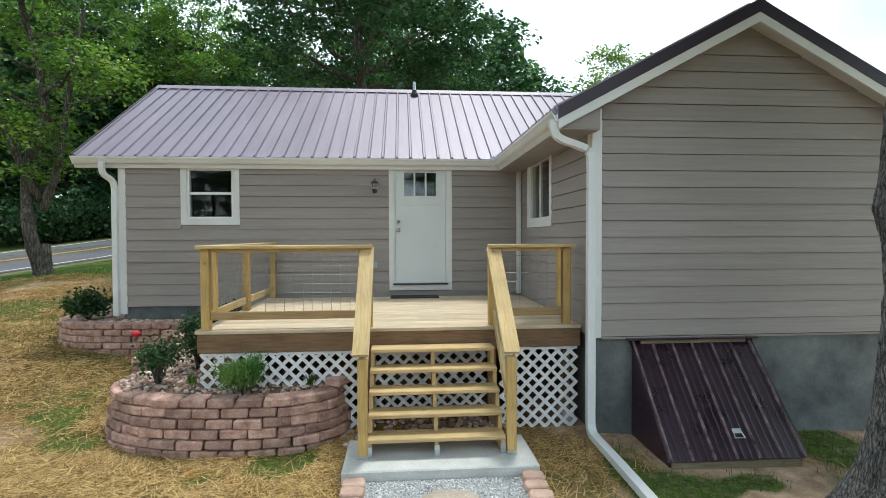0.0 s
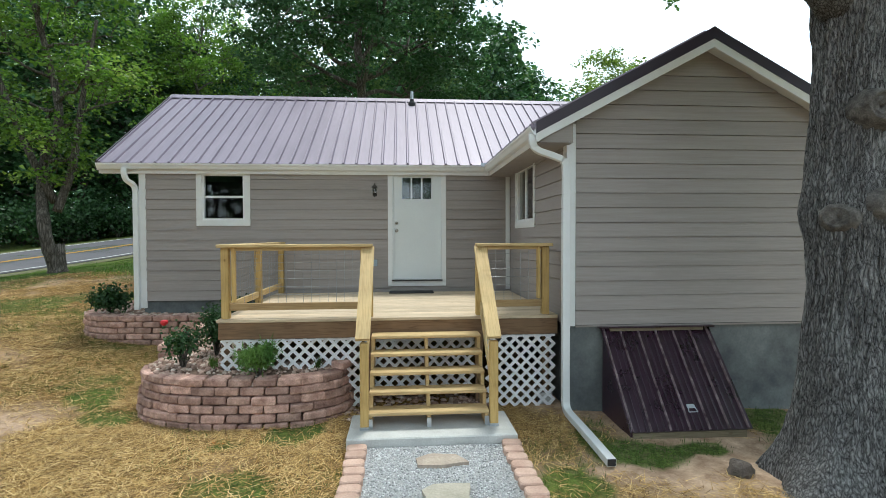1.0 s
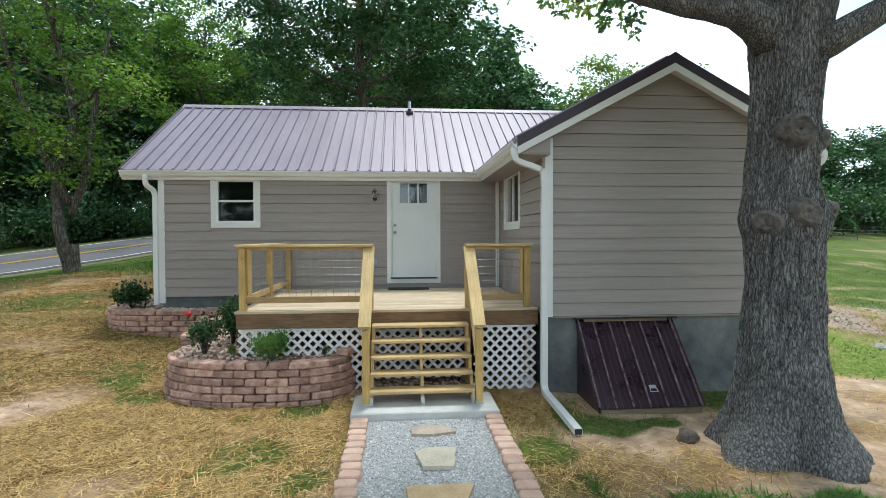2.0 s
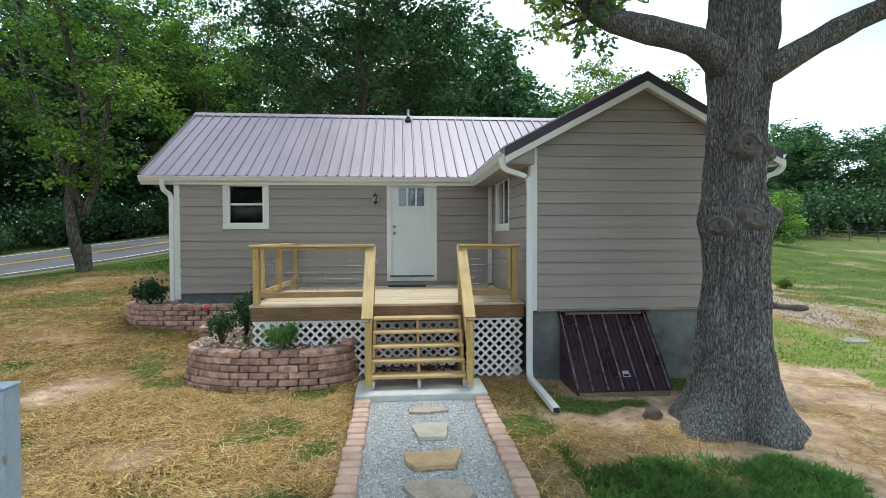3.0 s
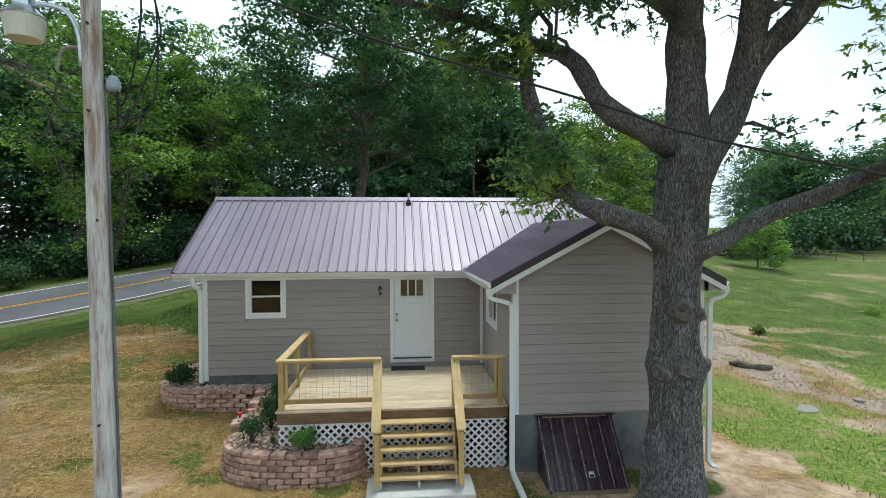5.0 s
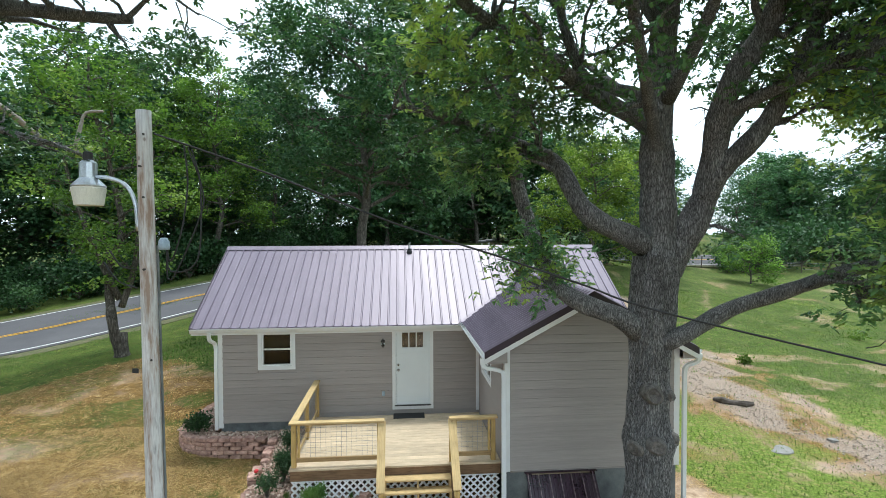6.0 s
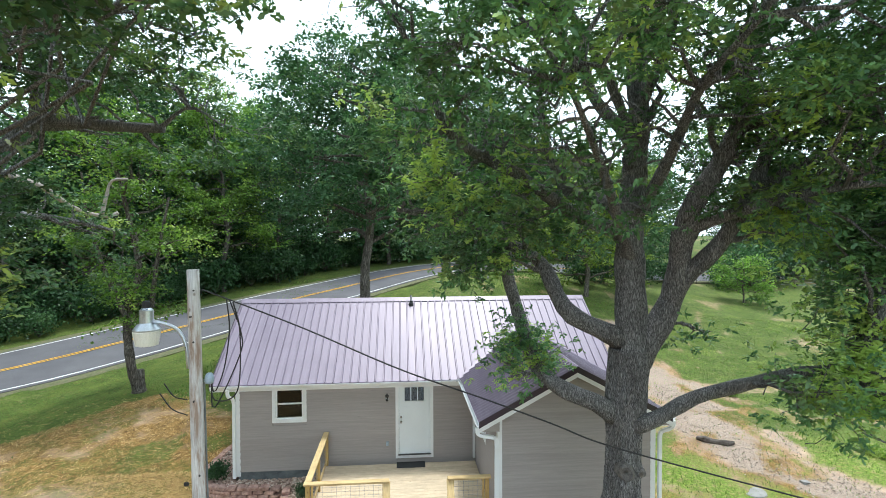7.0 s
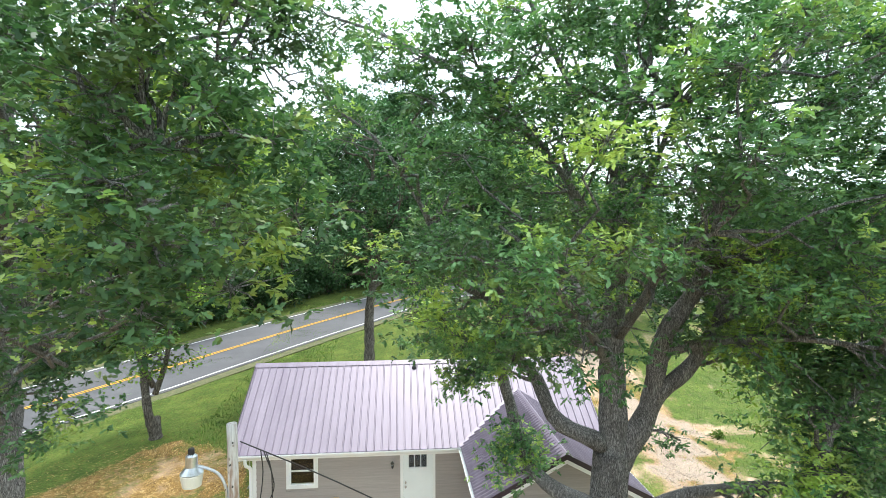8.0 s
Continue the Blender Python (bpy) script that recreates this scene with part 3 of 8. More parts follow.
def cover(x, y):
    """Weights of lawn, straw and gravel on the ground."""
    x, y = np.asarray(x, float), np.asarray(y, float)
    n1, n2 = fbm(x * 0.5, y * 0.5, 1), fbm(x * 1.1, y * 1.1, 2)
    edge = np.interp(x, [-40, -13, -9.8, -7.8, -6.0, -5.2, -3, 40], [-8, 12.3, 15.4, 15.0, 13.0, 11.6, 11, 11])
    lawn = step01(-0.4, 0.5, y - edge + (n2 - 0.5) * 1.6)
    right = np.interp(y, [-20, 1, 4.4, 7.0, 7.6, 9, 30], [12, 9.2, 8.2, 7.2, 6.0, 5.9, 5.9])
    lawn = np.maximum(lawn, step01(-0.3, 0.4, x - right + (n2 - 0.5) * 1.4))
    patch = np.zeros_like(x)
    for px, py, r in ((3.0, 1.6, 0.85), (2.75, 1.95, 0.6), (3.45, 1.4, 0.7), (-1.35, 3.5, 0.62), (-0.85, 1.75, 0.85), (-0.65, 3.0, 0.3), (-1.9, 2.0, 0.4), (-2.4, 6.2, 0.35), (-1.0, 4.85, 0.35), (-1.6, 4.55, 0.3), (-5.6, 9.5, 1.2), (-4.5, 7.9, 0.8), (-4.1, 6.6, 0.6), (-3.15, 5.3, 0.42), (-3.6, 6.0, 0.45), (-6.9, 8.6, 1.0), (-7.6, 10.6, 1.2), (-5.6, 11.3, 1.0), (2.3, 4.5, 0.55), (2.7, 4.1, 0.3), (3.35, 4.2, 0.2), (4.5, 4.75, 0.6), (5.3, 4.6, 0.4), (-4.0, 3.4, 0.5), (-5.5, 5.6, 0.6), (1.75, 3.4, 0.35)):
        patch = np.maximum(patch, step01(1.2, 0.5, np.hypot(x - px, y - py) / r + (n2 - 0.5) * 2.3) * (0.58 if r > 0.75 and px < -3 else 0.85))
    side = step01(0.44, 0.66, fbm(x * 0.62 + 9, y * 0.62, 4)) * 0.46 * (x < 2)
    lawn = np.maximum(lawn, np.maximum(patch, side))
    gx = np.interp(y, [-10, 2, 5, 8, 11, 15.5, 22, 30], [32, 20, 16, 12.8, 11.7, 12.6, 12.0, 12.0])
    gravel = step01(2.9, 0.5, np.abs(x - gx) + (n2 - 0.5) * 4.2) * (y < 27) * 0.72
    strip = step01(3.6, 1.6, np.abs(x - gx + 0.3) + (n1 - 0.5) * 3)* (y < 27)
    lawn = lawn * (1 - 0.95 * gravel) * (1 - 0.38 * strip)
    mott = step01(0.50, 0.64, fbm(x * 0.8 + 3, y * 0.8, 7))
    lawn = np.where(x > 6, lawn * (1 - 0.5 * mott), lawn)
    straw = 0.73 + 0.14 * step01(-3.5, -6, x) + (n1 - 0.5) * 1.2 + (n2 - 0.5) * 1.1
    for px, py, r in ((-2.45, 3.5, 0.75), (-5.8, 7.3, 0.9), (-0.5, 2.6, 0.3), (-3.4, 9.6, 0.7), (-3.3, 2.2, 0.6), (-4.6, 5.2, 0.7), (-1.5, 4.3, 0.3)):
        bare = step01(1.2, 0.4, np.hypot((x - px) * 0.75, y - py) / r + (n2 - 0.5) * 2.6)
        straw = straw - 0.24 * bare
        lawn = lawn * (1 - 0.9 * bare)
    sandy = step01(1.2, 2.7, x + (n1 - 0.5) * 1.5)
    straw = straw * (1 - sandy) + (0.22 + (n2 - 0.5) * 1.0) * sandy
    straw = np.where((x > 6) & (y > 6.5), 0.44 + (n2 - 0.5) * 0.9, straw)
    return lawn, np.clip(straw, 0, 1), gravel


def graded(lo, hi, a, b, fine, grow=1.13):
    out = list(np.arange(a, b + 1e-6, fine))
    s = fine
    while out[-1] < hi:
        s *= grow
        out.append(out[-1] + s)
    s = fine
    while out[0] > lo:
        s *= grow
        out.insert(0, out[0] - s)
    return np.array(out)


# centre line of the road that curves behind the house
ROAD = curve([(-62, -12, 0), (-42, 3.4, 0), (-27, 15.8, 0), (-18.2, 23.1, 0), (-14.8, 25.9, 0), (-10.5, 29.5, 0), (-4.6, 35.0, 0), (4, 40.5, 0), (20, 46.5, 0), (45, 54, 0)], step=1.2)
ROAD_LINE = curve(ROAD, step=0.5)

gxs, gys = graded(-1500, 1500, -13, 14, 0.16), graded(-1500, 1500, -2, 16, 0.16)
GX, GY = np.meshgrid(gxs, gys)
gxf, gyf = GX.ravel(), GY.ravel()
g_lawn, g_straw, g_gravel = cover(gxf, gyf)
near_w = step01(60, 20, np.hypot(gxf, gyf - 6))
gzf = gz(gxf, gyf) + near_w * ((fbm(gxf * 0.8, gyf * 0.8, 5) - 0.5) * 0.09 + (fbm(gxf * 3.1, gyf * 3.1, 6) - 0.5) * 0.035)
road_d = np.full(gxf.shape, 99.0)
for rp in ROAD_LINE:
    road_d = np.minimum(road_d, np.hypot(gxf - rp[0], gyf - rp[1]))
gzf = gzf - 0.35 * step01(3.9, 3.2, road_d)
in_path = (gxf > -0.32) & (gxf < 1.5) & (gyf < 4.9) & (gyf > -3)
gzf = np.where(in_path, gz(gxf, gyf) - 0.03, gzf)
nx, ny = len(gxs), len(gys)
ii = np.arange(nx * ny).reshape(ny, nx)
quads = np.stack([ii[:-1, :-1], ii[:-1, 1:], ii[1:, 1:], ii[1:, :-1]], -1).reshape(-1, 4)
ground_me = arrays("ground", np.stack([gxf, gyf, gzf], 1), np.full(len(quads), 4), quads.ravel(), M_GROUND, True)
# The meadow weight marks the lush band that is coloured as sunlit.
for key, val in (("meadow", step01(5.2, 7.2, gxf) * step01(13.5, 9.5, gyf)), ("lawn", g_lawn), ("straw", g_straw), ("gravel", g_gravel)):
    at = ground_me.attributes.new(key, "FLOAT", "POINT")
    at.data.foreach_set("value", np.asarray(val, np.float32))
ground = tagged(new("ground", ground_me), "sandy yard with straw, patchy grass and a green meadow", "ground", kind="structure")
ORIGIN[ground] = Vector((0, 0, 0))

def ribbon(off0, off1, lift, skip=None):
    vs, quads = [], []
    for i, p in enumerate(ROAD):
        d = ROAD[min(i + 1, len(ROAD) - 1)] - ROAD[max(i - 1, 0)]
        d = d / np.linalg.norm(d)
        nrm = np.array([-d[1], d[0]])
        e0, e1 = p[:2] - nrm * 3.75, p[:2] + nrm * 3.75
        z0, z1 = gz1(e0[0], e0[1]) + 0.07, gz1(e1[0], e1[1]) + 0.07
        for o in (off0, off1):
            q = p[:2] + nrm * o
            vs.append((q[0], q[1], z0 + (z1 - z0) * (o + 3.75) / 7.5 + lift))
        if i:
            quads.append((2 * i - 2, 2 * i - 1, 2 * i + 1, 2 * i))
    bm = bmesh.new()
    bv = [bm.verts.new(v) for v in vs]
    top = [bm.faces.new([bv[k] for k in q]) for q in quads]
    ext = bmesh.ops.extrude_face_region(bm, geom=top)
    bmesh.ops.translate(bm, verts=[e for e in ext["geom"] if isinstance(e, bmesh.types.BMVert)], vec=(0, 0, -0.004 if lift > 0 else -0.5))
    return bm


road = single("road", ribbon(-3.75, 3.75, 0), M_ASPHALT, "two-lane asphalt road with white and yellow lines", "road", kind="structure", smooth=False)
for off0, off1 in ((-4.5, -3.755), (3.755, 4.5)):
    part("shoulder", ribbon(off0, off1, -0.025), M_SHOULDER, road, "grassy gravel shoulder")
for off, w, mat_, nm in ((-3.45, 0.06, M_LINE_W, "edge_line"), (3.45, 0.06, M_LINE_W, "edge_line"), (-0.11, 0.055, M_LINE_Y, "centre_line"), (0.11, 0.055, M_LINE_Y, "centre_line")):
    part(nm, ribbon(off - w, off + w, 0.022), mat_, road)

# ---- house ----
XL, XR, YF, YB = -4.28, 5.77, 8.5, 14.13     # main block
WX0, WX1, WY = 2.25, 5.77, 5.25              # wing towards the yard
EAVE_Z, RIDGE_Y, RIDGE_Z = 3.44, 11.315, 5.37
RX0, RX1, EY = -4.95, 6.32, 8.38             # roof sheet
SLOPE = (RIDGE_Z - EAVE_Z) / (RIDGE_Y - EY)
WC, WEX0, WEX1, WEY, WRZ = 3.94, 1.80, 6.08, 5.02, 4.58   # wing roof
WSL = (WRZ - EAVE_Z) / (WC - WEX0)
house = thing("house", (0.7, 11.3, 0.2), "single-storey taupe lap-sided house with a burgundy metal roof", "house")
LAP = 0.178


def wall_with_holes(u0, u1, z0, z1, holes, axis, d0, d1):
    """A wall slab along an axis, between the depths d0 and d1, that leaves the holes (u0, u1, z0, z1) open."""
    us = sorted({u0, u1, *[v for h in holes for v in h[:2] if u0 < v < u1]})
    zs = sorted({z0, z1, *[v for h in holes for v in h[2:] if z0 < v < z1]})
    solid = {(i, k) for i in range(len(us) - 1) for k in range(len(zs) - 1)
             if not any(h[0] < (us[i] + us[i + 1]) / 2 < h[1] and h[2] < (zs[k] + zs[k + 1]) / 2 < h[3] for h in holes)}
    bm, known = bmesh.new(), {}
    def v(i, k, d):
        if (i, k, d) not in known:
            known[i, k, d] = bm.verts.new((us[i], d, zs[k]) if axis == "x" else (d, us[i], zs[k]))
        return known[i, k, d]
    for i, k in solid:
        for d in (d0, d1):
            bm.faces.new((v(i, k, d), v(i + 1, k, d), v(i + 1, k + 1, d), v(i, k + 1, d)))
        for ni, nk, a, b in ((i - 1, k, (i, k), (i, k + 1)), (i + 1, k, (i + 1, k), (i + 1, k + 1)), (i, k - 1, (i, k), (i + 1, k)), (i, k + 1, (i, k + 1), (i + 1, k + 1))):
            if (ni, nk) not in solid:
                bm.faces.new((v(*a, d0), v(*b, d0), v(*b, d1), v(*a, d1)))
    return bm


WIN = (-3.26, -2.51, 2.44, 3.27)      # front window opening
DOORH = (0.08, 0.96, 1.34, 3.30)      # front door opening
SWIN = (6.78, 7.92, 2.38, 3.30)       # wing side window opening, along y
FZ0, FTOP = 1.04, 3.36
wall_front = part("wall_front", wall_with_holes(XL, WX0, FZ0, FTOP, [WIN, DOORH], "x", YF, YF + 0.14), M_SIDING, house)
wall_side = part("wing_side_wall", wall_with_holes(WY + 0.14, YF, 1.07, FTOP, [SWIN], "y", WX0, WX0 + 0.14), M_SIDING, house)
RAKE = EAVE_Z - 0.136
gable_pts = [(WX0, WY, 1.07), (WX1, WY, 1.07), (WX1, WY, RAKE + (WEX1 - WX1) * WSL), (WC, WY, RAKE + (WC - WEX0) * WSL), (WX0, WY, RAKE + (WX0 - WEX0) * WSL)]
wall_gable = part("gable_wall", prism(bmesh.new(), gable_pts, (0, 0.14, 0)), M_SIDING, house)
part("east_wall", boxed(WX1 - 0.14, WX1, WY + 0.14, YB, 1.0, FTOP), M_SIDING, house)
for x in (XL, WX1 - 0.14):
    pts = [(x, YF + 0.14, 0.92), (x, YB, 0.92), (x, YB, 3.3), (x, RIDGE_Y, 3.3 + (RIDGE_Y - YF) * SLOPE - 0.02), (x, YF + 0.14, 3.3)]
    part("end_wall", prism(bmesh.new(), pts, (0.13, 0, 0)), M_SIDING, house)
part("back_wall", boxed(XL, XR, YB - 0.14, YB, 0.92, FTOP), M_SIDING, house)
# Unseen faces, added and coloured near-black so the panes look dark.
part("inner_floor", boxed(XL + 0.15, XR - 0.15, YF + 0.15, YB - 0.15, 1.1, 1.2), M_DARK, house)
part("inner_ceiling", boxed(XL + 0.15, XR - 0.15, YF + 0.15, YB - 0.15, 3.38, 3.44), M_DARK, house)
part("wing_partition", boxed(WX0 + 0.9, WX0 + 1.0, WY + 0.2, YF + 0.1, 1.2, 3.38), M_DARK, house)
part("wing_inner_floor", boxed(WX0 + 0.16, WX0 + 0.9, WY + 0.2, YF + 0.1, 1.1, 1.2), M_DARK, house)
part("wing_inner_ceiling", boxed(WX0 + 0.16, WX0 + 0.9, WY + 0.2, YF + 0.1, 3.36, 3.40), M_DARK, house)
part("partition", boxed(XL + 0.15, XR - 0.15, YF + 2.4, YF + 2.5, 1.2, 3.38), M_DARK, house)
for fx0, fx1, fy0, fy1, fz1 in ((XL + 0.02, WX0 + 0.1, YF + 0.02, YB - 0.02, 1.03), (WX0 + 0.02, WX1 - 0.02, WY + 0.02, YF + 0.02, 1.07), (WX0 + 0.1, WX1 - 0.02, YF + 0.02, YB - 0.02, 1.07)):
    part("foundation", boxed(fx0, fx1, fy0, fy1, -0.5, fz1), M_FOUND, house, "dark grey painted block foundation")


def board_profile(a, b, zc0, zc1, axis, face, out, name, parent, mat_, clip=None):
    """One lap board from a to b, thicker at its lower edge; clip(z) gives the ends on a gable."""
    low, high = 0.032, 0.017
    bm = bmesh.new()
    def pt(u, w, z):
        return (u, face - out * w, z) if axis == "x" else (face - out * w, u, z)
    (a0, b0), (a1, b1) = (clip(zc0), clip(zc1)) if clip else ((a, b), (a, b))
    lo = [pt(a0, 0, zc0), pt(b0, 0, zc0), pt(b0, low, zc0), pt(a0, low, zc0)]
    hi = [pt(a1, 0, zc1), pt(b1, 0, zc1), pt(b1, high, zc1), pt(a1, high, zc1)]
    v = [bm.verts.new(q) for q in lo + hi]
    for f in ((0, 1, 2, 3), (4, 5, 6, 7), (0, 1, 5, 4), (1, 2, 6, 5), (2, 3, 7, 6), (3, 0, 4, 7)):
        bm.faces.new([v[k] for k in f])
    return part(name, bm, mat_, parent)


def lap_rows(z0, z1):
    z = z0
    while z < z1 - 0.02:
        yield z, min(z + LAP - 0.0065, z1)
        z += LAP


def split_at(a, b, z0, z1, holes):
    """The stretches of a board that the holes leave."""
    spans = [(a, b)]
    for h0, h1, hz0, hz1 in holes:
        if z0 < hz1 - 0.01 and z1 > hz0 + 0.03:
            nxt = []
            for s0, s1 in spans:
                if h1 <= s0 or h0 >= s1:
                    nxt.append((s0, s1))
                else:
                    nxt += [q for q in ((s0, h0), (h1, s1)) if q[1] - q[0] > 0.02]
            spans = nxt
    return spans


for z0, z1 in lap_rows(FZ0, 3.34):
    for s0, s1 in split_at(XL + 0.08, WX0 - 0.10, z0, z1, [(-3.345, -2.425, 2.355, 3.4), (-0.005, 1.045, 1.255, 3.4)]):
        board_profile(s0, s1, z0, z1, "x", YF, 1, "siding_board", wall_front, M_SIDING)
for z0, z1 in lap_rows(1.075, 3.32):
    for s0, s1 in split_at(WY + 0.11, YF - 0.1, z0, z1, [(6.69, 8.01, 2.29, 3.4)]):
        board_profile(s0, s1, z0, z1, "y", WX0, 1, "siding_board", wall_side, M_SIDING)


def gable_ends(z):
    cut = (z - RAKE + 0.004) / WSL
    return max(WX0 + 0.09, WEX0 + cut), min(WX1 - 0.09, WEX1 - cut)


for z0, z1 in lap_rows(1.075, 4.5):
    e = gable_ends(z1)
    if e[1] - e[0] > 0.06:
        board_profile(0, 0, z0, z1, "x", WY, 1, "siding_board", wall_gable, M_SIDING, gable_ends)

# closed ends of the wing's eaves
for s, xe, xw in ((1, WEX0, WX0), (-1, WEX1, WX1)):
    bm = bmesh.new()
    prism(bm, [(xe + s * 0.057, WEY + 0.036, 3.262), (xw - s * 0.002, WEY + 0.036, 3.262), (xw - s * 0.002, WEY + 0.036, RAKE + abs(xw - xe) * WSL), (xe + s * 0.057, WEY + 0.036, RAKE + 0.03)], (0, 0.012, 0))
    part("eave_return", bm, M_SIDING, house)
# trim
for x0, x1, y0, y1, z0, z1 in ((XL - 0.028, XL + 0.085, YF - 0.028, YF - 0.001, 0.92, 3.33), (XL - 0.028, XL - 0.001, YF, YF + 0.09, 0.92, 3.33),
                               (WX0 - 0.026, WX0 + 0.085, WY - 0.034, WY - 0.001, 1.06, 3.5), (WX0 - 0.028, WX0 - 0.001, WY, WY + 0.1, 1.06, 3.3),
                               (WX1 - 0.09, WX1 + 0.026, WY - 0.034, WY - 0.001, 1.06, 3.5),
                               (WX0 - 0.10, WX0 - 0.024, YF - 0.030, YF - 0.002, 1.18, 3.3)):
    part("corner_board", boxed(x0, x1, y0, y1, z0, z1, bevel=0.003), M_WHITE, house, "white corner board")
part("drip_strip", boxed(WX0 + 0.09, WX1 - 0.09, WY - 0.030, WY - 0.001, 1.045, 1.066), M_SIDING, house)


def roof_slab(pts, normal_up, t=0.03):
    return prism(bmesh.new(), pts, tuple(-t * c for c in normal_up))


def rib_mesh(length, name, w=0.026, h=0.028, flat=0.011):
    """A raised rib along +x, lying on z = 0."""
    bm = bmesh.new()
    prism(bm, [(0, -w, 0), (0, -flat, h), (0, flat, h), (0, w, 0)], (length, 0, 0))
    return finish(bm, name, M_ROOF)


# main roof: two slopes; the wing's west and east slopes die into the front one along the valleys
ma = math.atan(SLOPE)
up_front = (0, -math.sin(ma), math.cos(ma))
wa = math.atan(WSL)
VTOP_Y = EY + (WRZ - EAVE_Z) / SLOPE
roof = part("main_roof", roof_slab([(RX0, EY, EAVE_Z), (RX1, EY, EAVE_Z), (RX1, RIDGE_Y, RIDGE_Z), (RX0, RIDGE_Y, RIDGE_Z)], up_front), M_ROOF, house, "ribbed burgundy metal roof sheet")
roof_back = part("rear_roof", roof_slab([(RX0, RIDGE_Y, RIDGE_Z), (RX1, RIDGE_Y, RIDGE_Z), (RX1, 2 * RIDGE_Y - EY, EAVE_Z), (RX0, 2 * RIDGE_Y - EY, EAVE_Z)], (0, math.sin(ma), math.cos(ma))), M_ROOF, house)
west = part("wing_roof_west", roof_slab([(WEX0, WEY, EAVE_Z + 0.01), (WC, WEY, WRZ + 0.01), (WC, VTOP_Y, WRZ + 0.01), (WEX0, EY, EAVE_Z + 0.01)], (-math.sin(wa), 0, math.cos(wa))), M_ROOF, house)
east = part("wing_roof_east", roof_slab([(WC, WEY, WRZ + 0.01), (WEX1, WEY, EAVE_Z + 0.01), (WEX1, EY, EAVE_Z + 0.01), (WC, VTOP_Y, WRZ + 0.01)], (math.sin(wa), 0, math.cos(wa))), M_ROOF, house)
full = math.hypot(RIDGE_Y - EY, RIDGE_Z - EAVE_Z)
pitch_m = Matrix.Rotation(math.pi / 2, 4, "Z") @ Matrix.Rotation(-ma, 4, "Y")
PITCH = 0.2286
n_ribs = int((RX1 - RX0 - 0.06) / PITCH)
rib_full = rib_mesh(full - 0.05, "roof_rib")
for k in range(n_ribs + 1):
    x = RX0 + 0.05 + k * PITCH
    z_valley = EAVE_Z
    if WEX0 < x < WEX1:
        h_wing = WRZ - abs(x - WC) * WSL
        y0 = EY + max(0.0, (h_wing - EAVE_Z) / SLOPE)
    else:
        y0 = EY
    start = Vector((x, y0, EAVE_Z + (y0 - EY) * SLOPE + 0.001))
    length = full * (RIDGE_Y - y0) / (RIDGE_Y - EY) - 0.05
    me = rib_full if y0 == EY else rib_mesh(length, "roof_rib")
    piece("roof_rib", me, Matrix.Translation(start) @ pitch_m, roof)
wfull = math.hypot(WC - WEX0, WRZ - EAVE_Z)
wing_rib = rib_mesh(wfull - 0.04, "wing_rib", 0.034, 0.046, 0.009)
y = WEY + 0.1
while y < VTOP_Y - 0.1:
    if y < EY:
        piece("roof_rib", wing_rib, Matrix.Translation((WEX0, y, EAVE_Z + 0.012)) @ Matrix.Rotation(-wa, 4, "Y"), west)
        piece("roof_rib", wing_rib, Matrix.Translation((WEX1, y, EAVE_Z + 0.012)) @ Matrix.Rotation(math.pi, 4, "Z") @ Matrix.Rotation(-wa, 4, "Y"), east)
    else:
        f = (y - EY) / (VTOP_Y - EY)
        cut = rib_mesh(wfull * (1 - f) - 0.04, "roof_rib", 0.034, 0.046, 0.009)
        piece("roof_rib", cut, Matrix.Translation((WEX0 + (WC - WEX0) * f, y, EAVE_Z + (WRZ - EAVE_Z) * f + 0.012)) @ Matrix.Rotation(-wa, 4, "Y"), west)
        piece("roof_rib", cut, Matrix.Translation((WEX1 - (WEX1 - WC) * f, y, EAVE_Z + (WRZ - EAVE_Z) * f + 0.012)) @ Matrix.Rotation(math.pi, 4, "Z") @ Matrix.Rotation(-wa, 4, "Y"), east)
    y += 0.152
cap = bmesh.new()
prism(cap, [(RX0 - 0.01, RIDGE_Y - 0.16, RIDGE_Z - 0.16 * SLOPE + 0.028), (RX0 - 0.01, RIDGE_Y, RIDGE_Z + 0.035), (RX0 - 0.01, RIDGE_Y + 0.16, RIDGE_Z - 0.16 * SLOPE + 0.028), (RX0 - 0.01, RIDGE_Y, RIDGE_Z + 0.02)], (RX1 - RX0 + 0.02, 0, 0))
part("ridge_cap", cap, M_ROOF, house)
cap = bmesh.new()
prism(cap, [(WC - 0.15, WEY - 0.01, WRZ - 0.15 * WSL + 0.036), (WC, WEY - 0.01, WRZ + 0.045), (WC + 0.15, WEY - 0.01, WRZ - 0.15 * WSL + 0.036), (WC, WEY - 0.01, WRZ + 0.028)], (0, VTOP_Y - WEY + 0.06, 0))
part("wing_ridge_cap", cap, M_ROOF, house)
# valley flashing
for xe, sgn in ((WEX0, 1), (WEX1, -1)):
    a, b = Vector((xe, EY, EAVE_Z + 0.03)), Vector((WC, VTOP_Y, WRZ + 0.03))
    bm = bmesh.new()
    beam(bm, a, b, 0.16, 0.010, up=(0, -0.4, 1))
    part("valley_flashing", bm, M_ROOF, house)
